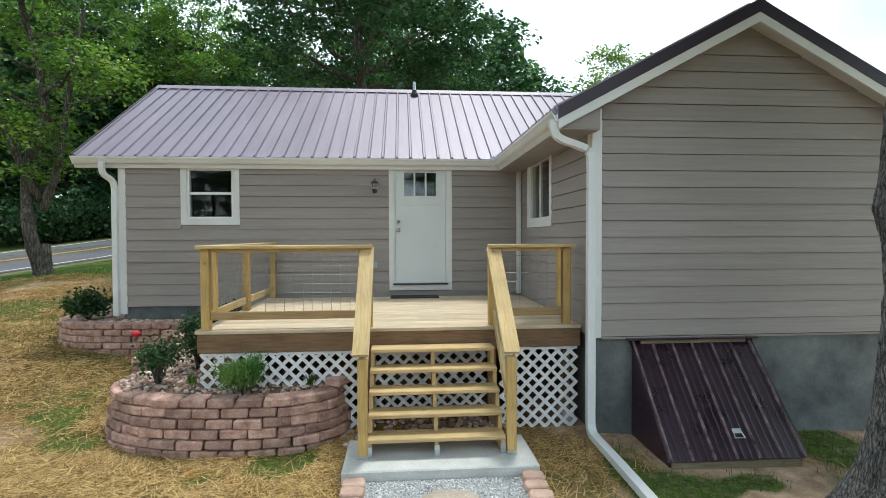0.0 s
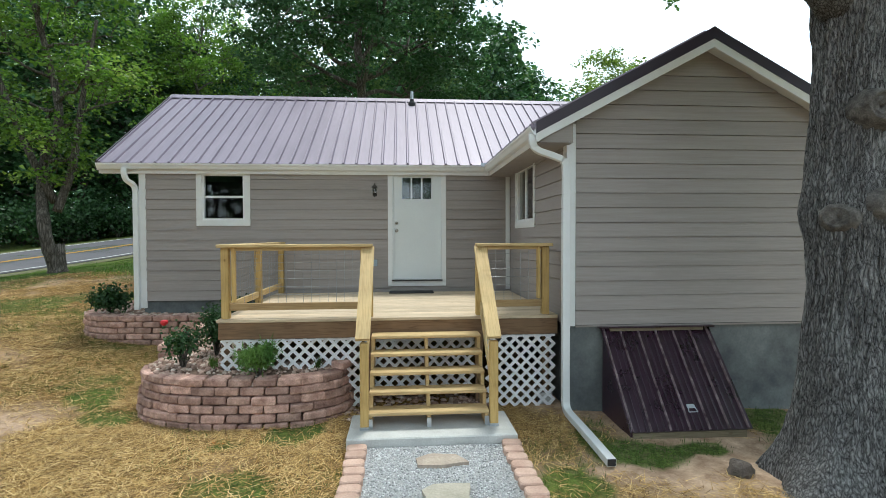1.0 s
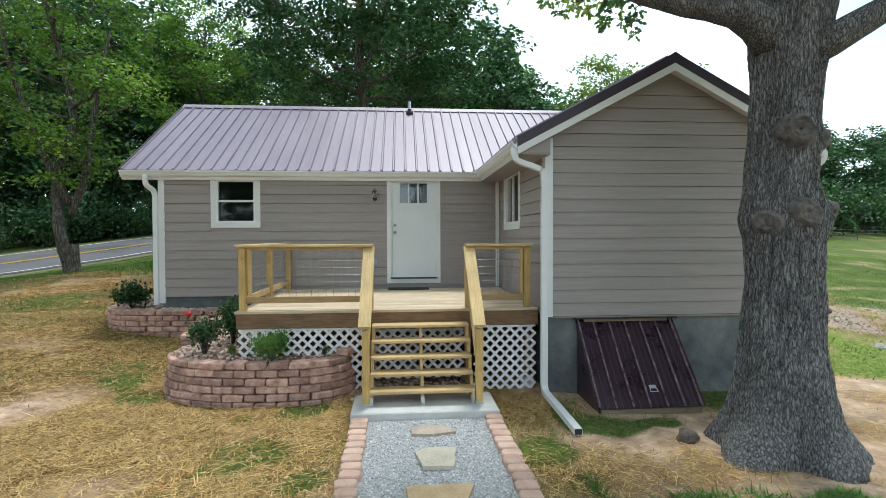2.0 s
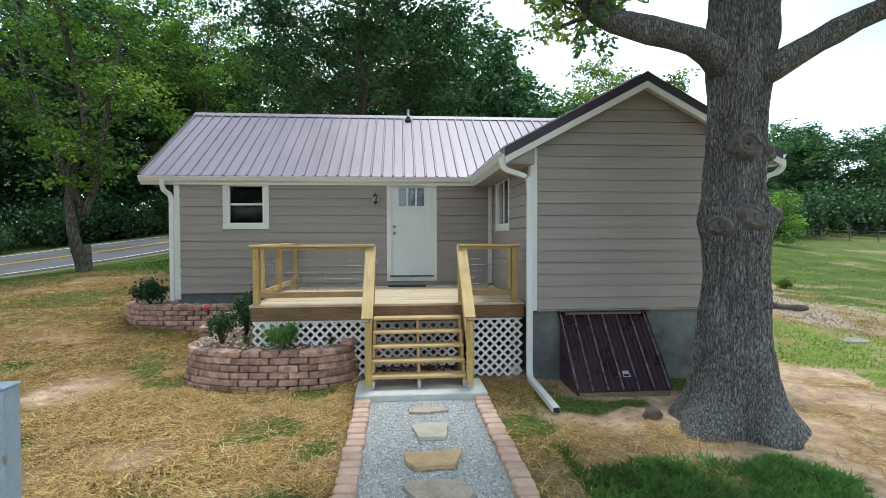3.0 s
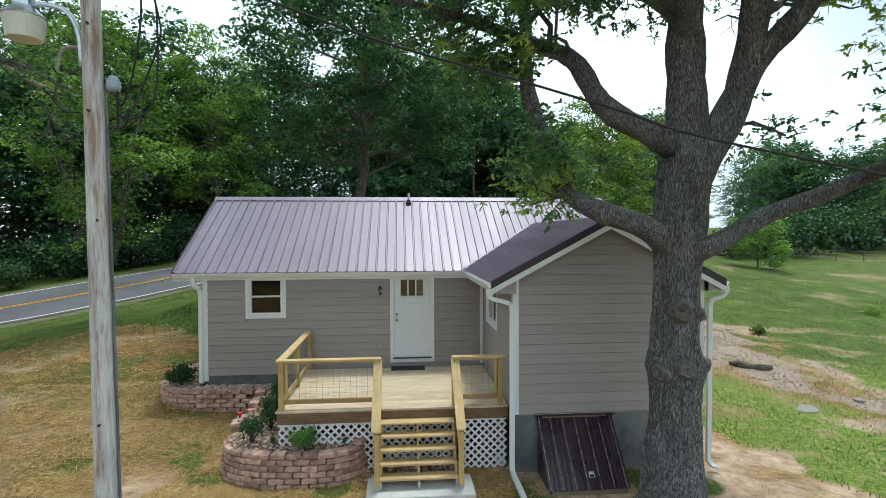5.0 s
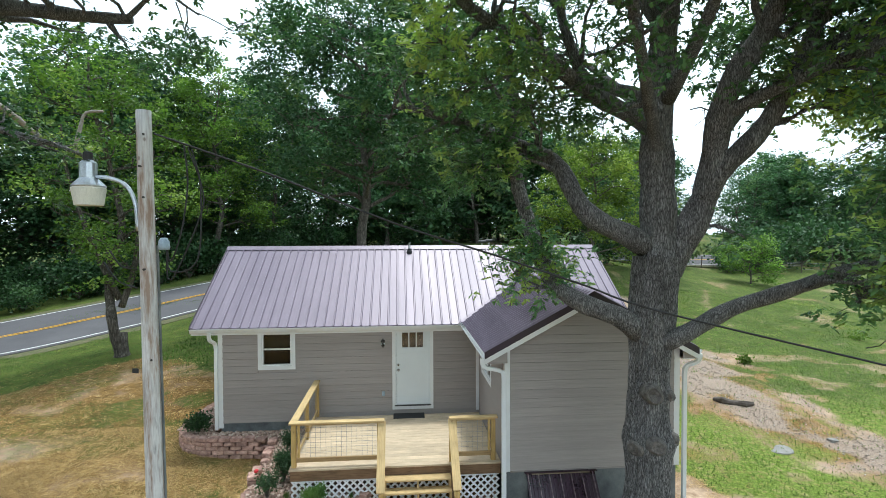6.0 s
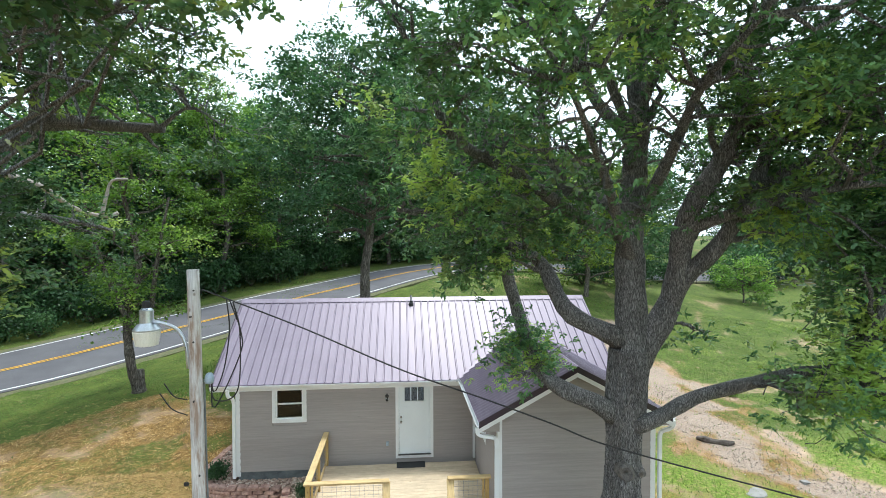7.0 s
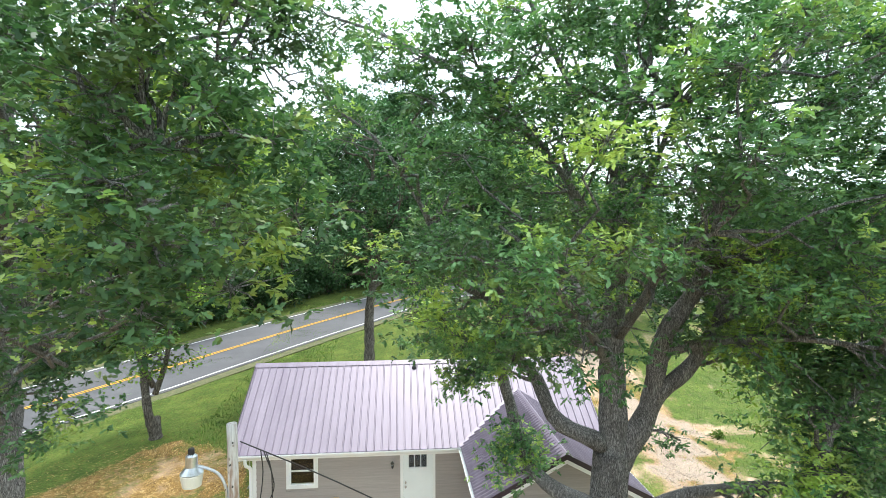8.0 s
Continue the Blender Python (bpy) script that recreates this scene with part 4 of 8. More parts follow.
# rake trims: burgundy metal above, white board below
for sgn, xe in ((-1, WEX0), (1, WEX1)):
    a, b = Vector((xe, WEY - 0.012, EAVE_Z)), Vector((WC, WEY - 0.012, WRZ))
    bm = bmesh.new()
    prism(bm, [a + Vector((0, 0, -0.10)), b + Vector((0, 0, -0.10)), b + Vector((0, 0, 0.035)), a + Vector((0, 0, 0.035))], (0, 0.03, 0))
    part("rake_metal", bm, M_ROOF_TRIM, house, "dark burgundy rake trim")
    bm = bmesh.new()
    prism(bm, [a + Vector((0, 0.006, -0.20)), b + Vector((0, 0.006, -0.20)), b + Vector((0, 0.006, -0.101)), a + Vector((0, 0.006, -0.101))], (0, 0.022, 0))
    part("rake_board", bm, M_WHITE, house)
    a2, b2 = Vector((xe, WEY + 0.03, EAVE_Z - 0.12)), Vector((WC, WEY + 0.03, WRZ - 0.12))
    bm = bmesh.new()
    prism(bm, [a2, b2, b2 + Vector((0, 0, -0.015)), a2 + Vector((0, 0, -0.015))], (0, WY - WEY - 0.03, 0))
    part("rake_soffit", bm, M_SOFFIT, house)
for x in (RX0, RX1):
    for ya, yb in ((EY, RIDGE_Y), (2 * RIDGE_Y - EY, RIDGE_Y)):
        bm = bmesh.new()
        prism(bm, [(x - 0.012, ya, EAVE_Z - 0.13), (x - 0.012, yb, RIDGE_Z - 0.13), (x - 0.012, yb, RIDGE_Z + 0.03), (x - 0.012, ya, EAVE_Z + 0.03)], (0.024, 0, 0))
        part("rake_metal", bm, M_ROOF_TRIM, house)
for a, b in ((RX0, XL), (XR, RX1)):
    for s in (1, -1):
        p0, p1 = (a, RIDGE_Y - s * (RIDGE_Y - EY), EAVE_Z - 0.12), (a, RIDGE_Y, RIDGE_Z - 0.12)
        bm = bmesh.new()
        prism(bm, [p0, p1, (p1[0], p1[1], p1[2] - 0.015), (p0[0], p0[1], p0[2] - 0.015)], (b - a, 0, 0))
        part("rake_soffit", bm, M_SOFFIT, house)


def gutter_profile(n):
    """Ogee gutter section: (outward, up) pairs."""
    return [(0.0, 0.10), (0.0, 0.0), (0.055, 0.0), (0.072, 0.02), (0.088, 0.055), (0.105, 0.075), (0.108, 0.10), (0.102, 0.10), (0.098, 0.08), (0.08, 0.06), (0.064, 0.028), (0.05, 0.008), (0.006, 0.008), (0.006, 0.10)]


def gutter(p, q, out, name="gutter"):
    p, q, out = Vector(p), Vector(q), Vector(out)
    bm = bmesh.new()
    prism(bm, [p + out * o + Vector((0, 0, h)) for o, h in gutter_profile(0)], q - p)
    return part(name, bm, M_GUTTER, house, "white aluminium gutter")


GZ = 3.325
gutter((RX0 + 0.02, EY + 0.035, GZ), (WEX0 - 0.07, EY + 0.035, GZ), (0, -1, 0))
gutter((WEX0 + 0.035, WEY + 0.01, GZ), (WEX0 + 0.035, EY + 0.03, GZ), (-1, 0, 0))
gutter((WEX1 - 0.035, WEY + 0.01, GZ), (WEX1 - 0.035, EY, GZ), (1, 0, 0))
for gx0, gx1, gy0, gy1 in ((RX0 + 0.02, WEX0 + 0.03, EY + 0.037, EY + 0.055), (WEX0 + 0.037, WEX0 + 0.055, WEY + 0.04, EY + 0.05), (WEX1 - 0.055, WEX1 - 0.037, WEY + 0.04, EY)):
    part("fascia_board", boxed(gx0, gx1, gy0, gy1, 3.26, 3.425), M_WHITE, house)
part("eave_soffit", boxed(RX0 + 0.02, WEX0 + 0.05, EY + 0.056, YF - 0.001, 3.262, 3.276), M_SOFFIT, house)
part("frieze_board", boxed(XL, WX0, YF - 0.024, YF - 0.002, 3.30, 3.36), M_WHITE, house)
# Taupe in place of soffit white: the shade under this eave is in the colour.
part("eave_soffit", boxed(WEX0 + 0.056, WX0 - 0.001, WEY + 0.04, YF - 0.001, 3.245, 3.260), M_SIDING, house)
part("eave_soffit", boxed(WX1 + 0.001, WEX1 - 0.056, WEY + 0.04, YF, 3.245, 3.260), M_SOFFIT, house)
part("splash_guard", boxed(WEX0 - 0.13, WEX0 - 0.02, EY - 0.075, EY - 0.066, 3.40, 3.47), M_STEEL, house)


def downspout(points, w=0.075, d=0.055, name="downspout", parent=None):
    """Rectangular pipe with mitred elbows."""
    pts = [Vector(p) for p in curve(points, step=0.035)] if len(points) > 2 else [Vector(p) for p in points]
    bm = bmesh.new()
    rings = []
    for i, p in enumerate(pts):
        t = (pts[min(i + 1, len(pts) - 1)] - pts[max(i - 1, 0)]).normalized()
        s = Vector((1, 0, 0)) if abs(t.x) < 0.75 else Vector((0, 1, 0))
        s = (s - t * s.dot(t)).normalized()
        u = t.cross(s)
        c = 0.008
        ring = [(w - c, d), (w, d - c), (w, -d + c), (w - c, -d), (-w + c, -d), (-w, -d + c), (-w, d - c), (-w + c, d)]
        rings.append([bm.verts.new(p + s * a * 0.5 + u * b * 0.5) for a, b in ring])
    for a, b in zip(rings, rings[1:]):
        for k in range(8):
            bm.faces.new((a[k], a[(k + 1) % 8], b[(k + 1) % 8], b[k]))
    bm.faces.new(rings[0][::-1])
    bm.faces.new(rings[-1])
    return part(name, bm, M_GUTTER, parent or house, "white downspout")


# wing west downspout: from the gutter end back to the corner, down, then out along the ground
downspout([(1.77, 5.09, 3.34), (1.77, 5.09, 3.24), (1.84, 5.11, 3.16), (2.05, 5.16, 3.10), (2.18, 5.185, 3.04), (2.205, 5.19, 2.9), (2.205, 5.19, 2.6)], 0.085, 0.07)
downspout([(2.205, 5.19, 2.62), (2.205, 5.19, 0.2)], 0.088, 0.073)
downspout([(2.205, 5.19, 0.22), (2.205, 5.18, 0.13), (2.204, 5.12, 0.07), (2.202, 5.0, 0.055), (2.20, 4.6, 0.05)], 0.088, 0.073)
downspout([(2.20, 4.62, 0.05), (2.185, 3.78, 0.04)], 0.09, 0.075, "downspout_extension")
# Thin black plate across the end stands in for the pipe's dark hollow.
part("outlet_mouth", boxed(2.145, 2.225, 3.776, 3.779, 0.008, 0.072), M_BLACK, house)
# wing east downspout
downspout([(6.13, 5.09, 3.34), (6.13, 5.09, 3.24), (6.06, 5.12, 3.15), (5.92, 5.17, 3.08), (5.88, 5.19, 2.95), (5.88, 5.19, 2.7)], 0.08, 0.065)
downspout([(5.88, 5.19, 2.72), (5.88, 5.19, 0.22)], 0.08, 0.065)
downspout([(5.88, 5.19, 0.24), (5.88, 5.18, 0.12), (5.93, 5.14, 0.04), (6.02, 5.08, -0.01)], 0.08, 0.065)
# main left downspout
downspout([(-4.46, 8.31, 3.34), (-4.46, 8.31, 3.24), (-4.44, 8.34, 3.14), (-4.37, 8.42, 3.06), (-4.345, 8.44, 2.94), (-4.345, 8.44, 2.7)], 0.08, 0.065)
downspout([(-4.345, 8.44, 2.72), (-4.345, 8.44, 0.9)], 0.08, 0.065)

# front window
window_1 = part("window_1", wall_with_holes(-3.345, -2.425, 2.355, 3.30, [(-3.25, -2.52, 2.45, 3.26)], "x", YF - 0.032, YF - 0.001), M_WHITE, house, "white-trimmed single-hung window with dark glass")
part("window_frame", wall_with_holes(-3.252, -2.518, 2.448, 3.262, [(-3.215, -2.555, 2.485, 3.235)], "x", YF - 0.012, YF + 0.07), M_VINYL, window_1)
part("meeting_rail", boxed(-3.214, -2.556, YF - 0.002, YF + 0.04, 2.845, 2.885, bevel=0.004), M_VINYL, window_1)
for z0, z1, yy in ((2.486, 2.844, YF + 0.012), (2.886, 3.234, YF + 0.03)):
    part("pane", boxed(-3.214, -2.556, yy, yy + 0.005, z0, z1), M_PANE, window_1)
# wing side window: horizontal slider
window_2 = part("window_2", wall_with_holes(6.69, 8.01, 2.29, 3.30, [(6.79, 7.91, 2.39, 3.27)], "y", WX0 - 0.032, WX0 - 0.001), M_WHITE, house, "white-trimmed sliding window")
part("window_frame", wall_with_holes(6.788, 7.912, 2.388, 3.272, [(6.83, 7.87, 2.43, 3.24)], "y", WX0 - 0.012, WX0 + 0.07), M_VINYL, window_2)
part("meeting_stile", boxed(WX0 - 0.004, WX0 + 0.04, 7.33, 7.37, 2.431, 3.239), M_VINYL, window_2)
for y0, y1, xx in ((6.831, 7.329, WX0 + 0.01), (7.371, 7.869, WX0 + 0.03)):
    part("pane", boxed(xx, xx + 0.005, y0, y1, 2.431, 3.239), M_PANE, window_2)

# front door
door_1 = part("door_1", wall_with_holes(-0.005, 1.045, 1.255, 3.32, [(0.075, 0.965, 1.345, 3.4)], "x", YF - 0.03, YF - 0.001), M_WHITE, house, "white door with three small panes at the top")
part("jamb", wall_with_holes(0.076, 0.964, 1.346, 3.32, [(0.098, 0.942, 1.372, 3.30)], "x", YF - 0.012, YF + 0.13), M_DOOR, door_1)
part("threshold", boxed(0.06, 0.98, YF - 0.07, YF + 0.02, 1.347, 1.370, bevel=0.004), M_BRONZE, door_1)
PX = [(0.248, 0.408), (0.436, 0.596), (0.624, 0.784)]
slab = part("door_slab", wall_with_holes(0.10, 0.94, 1.376, 3.298, [(a, b, 2.835, 3.222) for a, b in PX], "x", YF + 0.01, YF + 0.055), M_DOOR, door_1)
for a, b in PX:
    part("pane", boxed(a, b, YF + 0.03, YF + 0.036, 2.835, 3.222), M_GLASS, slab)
    for x0, x1, z0, z1 in ((a - 0.012, b + 0.012, 3.222, 3.234), (a - 0.012, b + 0.012, 2.823, 2.835), (a - 0.012, a, 2.835, 3.222), (b, b + 0.012, 2.835, 3.222)):
        part("glazing_bead", boxed(x0, x1, YF + 0.002, YF + 0.009, z0, z1), M_DOOR, slab)
part("dentil_shelf", boxed(0.20, 0.84, YF + 0.004, YF + 0.009, 2.675, 2.69, bevel=0.002), M_DOOR, slab)
for z, r in ((2.40, 0.028), (2.262, 0.033)):
    bm = bmesh.new()
    lathe(bm, [(r, 0), (r, 0.008), (r * 0.45, 0.012), (r * 0.45, 0.03), (r * 0.85, 0.04), (r * 0.9, 0.055), (r * 0.6, 0.066)], (0, 0, 0), 18)
    bmesh.ops.transform(bm, matrix=Matrix.Translation((0.150, YF + 0.009, z)) @ Matrix.Rotation(math.pi / 2, 4, "X"), verts=bm.verts)
    part("deadbolt" if z > 2.3 else "door_knob", bm, M_NICKEL, slab, smooth=True)
# vent pipe through the roof
vp = (0.49, 11.05, RIDGE_Z - 0.265 * SLOPE)
bm = bmesh.new()
lathe(bm, [(0.09, -0.06), (0.085, 0.02), (0.05, 0.08), (0.045, 0.12)], vp, 14)
boot = part("vent_boot", bm, M_BLACK, house)
bm = bmesh.new()
lathe(bm, [(0.034, 0.0), (0.034, 0.30), (0.028, 0.30), (0.028, 0.02)], vp, 14)
part("vent_pipe", bm, M_STEEL, boot)
part("outlet_cover", boxed(-0.27, -0.20, YF - 0.045, YF - 0.018, 1.62, 1.74, bevel=0.006), M_BOX, house, "grey weatherproof outlet cover")

# ---- deck ----
DZ, DF, DX0, DX1 = 1.163, 5.46, -1.97, 2.20
deck = thing("deck", (0.1, 7.0, 0.0), "new pine deck with wire-panel railings and white lattice skirt", "deck")
part("rim_joist", boxed(DX0 + 0.02, DX1 - 0.005, DF + 0.015, DF + 0.053, 0.925, DZ - 0.039, bevel=0.003), M_FASCIA, deck, "brown treated rim board")
part("rim_joist", boxed(DX0 + 0.02, DX0 + 0.058, DF + 0.054, YF - 0.03, 0.925, DZ - 0.039, bevel=0.003), M_FASCIA, deck)
n_boards, bw = 21, 0.1405
for k in range(n_boards):
    y0 = DF + k * 0.1445
    if y0 + bw > YF - 0.025:
        break
    part("deck_board", boxed(DX0, DX1, y0, y0 + bw, DZ - 0.037, DZ + random.uniform(-0.0015, 0.0015), bevel=0.004), M_DECK, deck)


def post(x, y, z0, z1, w=0.09, name="post", parent=None, mat_=None):
    return part(name, boxed(x - w / 2, x + w / 2, y - w / 2, y + w / 2, z0, z1, bevel=0.006), mat_ or M_PINE_Z, parent or deck)


RT = 2.065  # top of the railing
PY = 5.575
for x in (-1.885, -0.16, 1.215, 2.06):
    post(x, PY, DZ, RT - 0.04)
for yy in (6.98, 8.40):
    post(-1.885, yy, DZ, RT - 0.04)
for xx in (-1.79, -0.245, 1.30, 1.975):
    part("side_stud", boxed(xx - 0.019, xx + 0.019, PY - 0.035, PY + 0.035, DZ + 0.20, RT - 0.04, bevel=0.003), M_PINE_Z, deck)
for a, b in ((-1.97, -0.115), (1.17, 2.145)):
    part("rail_cap", boxed(a, b, PY - 0.09, PY + 0.055, RT - 0.038, RT, bevel=0.006), M_PINE_X, deck)
    part("top_rail", boxed(a + 0.13, b - 0.09, PY - 0.02, PY + 0.02, RT - 0.078, RT - 0.04, bevel=0.004), M_PINE_X, deck)
    part("bottom_rail", boxed(a + 0.13, b - 0.09, PY - 0.02, PY + 0.02, 1.262, 1.348, bevel=0.004), M_BROWN_RAIL, deck)
part("rail_cap", boxed(-1.965, -1.82, PY + 0.056, 8.47, RT - 0.038, RT, bevel=0.006), M_PINE_Y, deck)
for y0, y1 in ((PY + 0.05, 6.93), (7.03, 8.35)):
    part("top_rail", boxed(-1.905, -1.865, y0, y1, RT - 0.078, RT - 0.04, bevel=0.004), M_PINE_Y, deck)
    part("bottom_rail", boxed(-1.905, -1.865, y0, y1, 1.262, 1.348, bevel=0.004), M_PINE_Y, deck)


def wire_panel(a, b, z0, z1, along):
    """Welded wire: horizontals and uprights at about four inches."""
    bm = bmesh.new()
    def bar(p, q):
        tube(bm, [p, q], 0.0026, 5, False)
    n = max(2, int(round((b[0] - a[0] if along == "x" else b[1] - a[1]) / 0.102)))
    m = max(2, int(round((z1 - z0) / 0.102)))
    for k in range(1, n):
        f = k / n
        p = (a[0] + (b[0] - a[0]) * f, a[1] + (b[1] - a[1]) * f)
        bar((p[0], p[1], z0), (p[0], p[1], z1))
    for k in range(1, m + 1):
        z = z0 + (z1 - z0) * k / (m + 0.5)
        bar((a[0], a[1] + 0.005, z), (b[0], b[1] + 0.005, z))
    return part("wire_panel", bm, M_WIRE, deck, "galvanised welded wire panel")


wire_panel((-1.77, PY), (-0.26, PY), 1.348, RT - 0.078, "x")
wire_panel((1.32, PY), (1.955, PY), 1.348, RT - 0.078, "x")
wire_panel((-1.885, PY + 0.05), (-1.885, 6.93), 1.348, RT - 0.078, "y")
wire_panel((-1.885, 7.03), (-1.885, 8.35), 1.348, RT - 0.078, "y")
for x in (-1.9, -0.16, 1.215, 2.07):
    post(x, 5.62, -0.1, 0.95, 0.09, "support_post", deck, M_FASCIA)


def lattice(x0, x1, z0, z1, y, pitch=0.142, w=0.019):
    """Crossed diagonal slats, clipped to the panel, and a rim strip."""
    holder = part("lattice_panel", boxed(x0, x1, y - 0.012, y + 0.012, z1 - 0.03, z1 - 0.004), M_LATTICE, deck, "white plastic lattice panel")
    for sgn in (1, -1):
        c = x0 - (z1 - z0)
        while c < x1 + (z1 - z0):
            if sgn == 1:
                a, b = (c, z0), (c + z1 - z0, z1)
            else:
                a, b = (c + z1 - z0, z0), (c, z1)
            (ax, az), (bx, bz) = a, b
            if bx < ax:
                (ax, az), (bx, bz) = (bx, bz), (ax, az)
            t0, t1 = max(0, (x0 - ax) / (bx - ax)), min(1, (x1 - ax) / (bx - ax))
            if t1 - t0 > 0.04:
                p = Vector((ax + (bx - ax) * t0, y + sgn * 0.004, az + (bz - az) * t0))
                q = Vector((ax + (bx - ax) * t1, y + sgn * 0.004, az + (bz - az) * t1))
                bm = bmesh.new()
                beam(bm, p, q, 0.0075, w * 2, up=(-(q - p).z, 0, (q - p).x))
                part("slat", bm, M_LATTICE, holder)
            c += pitch


lattice(-1.93, -0.22, 0.06, 0.918, 5.515)
lattice(-0.21, 1.16, 0.16, 0.86, 5.66)
lattice(1.29, 2.17, -0.04, 0.918, 5.515)
part("deck_underside_block", boxed(2.0, 2.16, 5.56, 5.74, -0.1, 0.16, bevel=0.01), M_CONCRETE, deck, "grey concrete footing block")
mat_bm = boxed(0.02, 0.80, 8.05, 8.40, DZ + 0.004, DZ + 0.018, bevel=0.005)
single("doormat", mat_bm, M_BLACK, "small black rubber doormat in front of the door", "doormat")

# ---- stairs ----
stairs = thing("stairs", (0.55, 5.0, 0.0), "open-riser pine stairs with sloped handrails", "stairs")
RISE, RUN = 0.1772, 0.147
TF = 4.63
PAD = 0.10
for k in range(5):
    z = PAD + RISE * (k + 1)
    y0 = TF + RUN * k
    part("tread", boxed(-0.118, 1.178, y0, y0 + 0.235, z - 0.038, z, bevel=0.006), M_PINE_X, stairs)
for x in (-0.10, 0.53, 1.16):
    bm = bmesh.new()
    out = [(x - 0.019, TF + 0.04, PAD + 0.002)]
    for k in range(5):
        z = PAD + RISE * (k + 1) - 0.038
        out += [(x - 0.019, TF + 0.04 + RUN * k, z), (x - 0.019, TF + 0.04 + RUN * (k + 1), z)]
    out += [(x - 0.019, 5.472, PAD + RISE * 5 - 0.038), (x - 0.019, 5.472, PAD + RISE * 5 - 0.30), (x - 0.019, TF + 0.30, PAD + 0.002)]
    prism(bm, out, (0.038, 0, 0))
    part("stringer", bm, M_PINE_Y, stairs)
    part("bracket", boxed(x - 0.024, x + 0.024, TF + 0.025, TF + 0.045, PAD, PAD + 0.10), M_STEEL, stairs)
for x in (-0.16, 1.235):
    post(x, 4.67, PAD + 0.012, 1.02, 0.09, "newel_post", stairs)
    part("post_base", boxed(x - 0.05, x + 0.05, 4.62, 4.72, PAD, PAD + 0.03), M_STEEL, stairs)
    bm = bmesh.new()
    beam(bm, (x - 0.01, 4.585, 1.075), (x - 0.01, 5.555, 2.02), 0.14, 0.038, bevel=0.006)
    part("handrail_cap", bm, M_PINE_SLOPE, stairs)
    bm = bmesh.new()
    beam(bm, (x, 4.70, 1.12), (x, 5.53, 1.93), 0.038, 0.085, bevel=0.004)
    part("handrail", bm, M_PINE_SLOPE, stairs)
    bm = bmesh.new()
    beam(bm, (x, 4.71, 0.50), (x, 5.53, 1.30), 0.038, 0.085, bevel=0.004)
    part("lower_rail", bm, M_PINE_SLOPE, stairs)
    bm = bmesh.new()
    for k in range(6):
        f = k / 6
        z = 0.60 + f * 0.46
        tube(bm, [(x, 4.71, z), (x, 5.53, z + 0.79)], 0.0026, 5, False)
    for k in range(1, 7):
        yy = 4.71 + k * 0.117
        zz = 0.50 + (yy - 4.71) * 0.975
        tube(bm, [(x, yy, zz + 0.04), (x, yy, zz + 0.58)], 0.0026, 5, False)
    part("wire_panel", bm, M_WIRE, stairs)
pad_bm = boxed(-0.33, 1.44, 4.385, 5.10, -0.08, PAD, bevel=0.012)
single("stair_pad", pad_bm, M_CONCRETE, "pale poured concrete pad under the stairs", "concrete pad")

# ---- cellar hatch ----
hatch = thing("cellar_hatch", (3.4, 4.8, 0.0), "sloped cellar hatch clad in burgundy ribbed metal", "cellar hatch")
HX0, HX1, HY0, HZ1, HZ0 = 2.66, 4.04, 4.42, 1.03, 0.055
for x in (HX0 + 0.03, HX1 - 0.07):
    bm = bmesh.new()
    prism(bm, [(x, WY, -0.1), (x, HY0 + 0.05, -0.1), (x, HY0 + 0.05, HZ0 - 0.02), (x, WY, HZ1 - 0.02)], (0.04, 0, 0))
    part("side_cheek", bm, M_HATCH, hatch)
part("curb", boxed(HX0 + 0.05, HX1 - 0.05, HY0 + 0.02, HY0 + 0.06, -0.06, HZ0 - 0.02, bevel=0.004), M_CURB, hatch, "weathered wooden curb")
hd = Vector((0, HY0 - WY, HZ0 - HZ1))
hl = hd.length
hn = Vector((0, -(HZ1 - HZ0), WY - HY0)).normalized()
lid = part("lid", prism(bmesh.new(), [(HX0, WY - 0.005, HZ1), (HX1, WY - 0.005, HZ1), (HX1, HY0, HZ0), (HX0, HY0, HZ0)], tuple(-hn * 0.02)), M_HATCH, hatch, "burgundy ribbed metal lid")
hd.normalize()
hm = Matrix.Translation((0, WY - 0.005, HZ1)) @ Matrix(((0, 1, 0, 0), (hd.y, 0, hn.y, 0), (hd.z, 0, hn.z, 0), (0, 0, 0, 1)))
bm = bmesh.new()
prism(bm, [(0, -0.011, 0), (0, -0.004, 0.026), (0, 0.004, 0.026), (0, 0.011, 0)], (hl - 0.005, 0, 0))
major = finish(bm, "lid_rib", M_HATCH_RIB)
bm = bmesh.new()
prism(bm, [(0, -0.012, 0), (0, -0.004, 0.009), (0, 0.004, 0.009), (0, 0.012, 0)], (hl - 0.005, 0, 0))
minor = finish(bm, "lid_rib", M_HATCH)
for k in range(7):
    x = HX0 + (0.03 if k == 0 else 0.016 + k * 0.219)
    piece("lid_rib", major, Matrix.Translation((x, 0, 0)) @ hm, lid)
    if k < 6:
        for o in (0.076, 0.153):
            piece("lid_rib", minor, Matrix.Translation((x + o, 0, 0)) @ hm, lid)
bm = bmesh.new()
box(bm, HX0 - 0.05, HX1 + 0.03, WY - 0.09, WY - 0.024, HZ1 + 0.005, HZ1 + 0.022, bevel=0.003)
part("top_flashing", bm, M_HATCH, hatch)
part("nailer", boxed(HX0 + 0.1, HX1 - 0.1, WY - 0.06, WY - 0.022, HZ1 - 0.035, HZ1 + 0.003), M_CURB, hatch)
hc = Vector((3.42, HY0, HZ0)) - hd * 0.26
bm = bmesh.new()
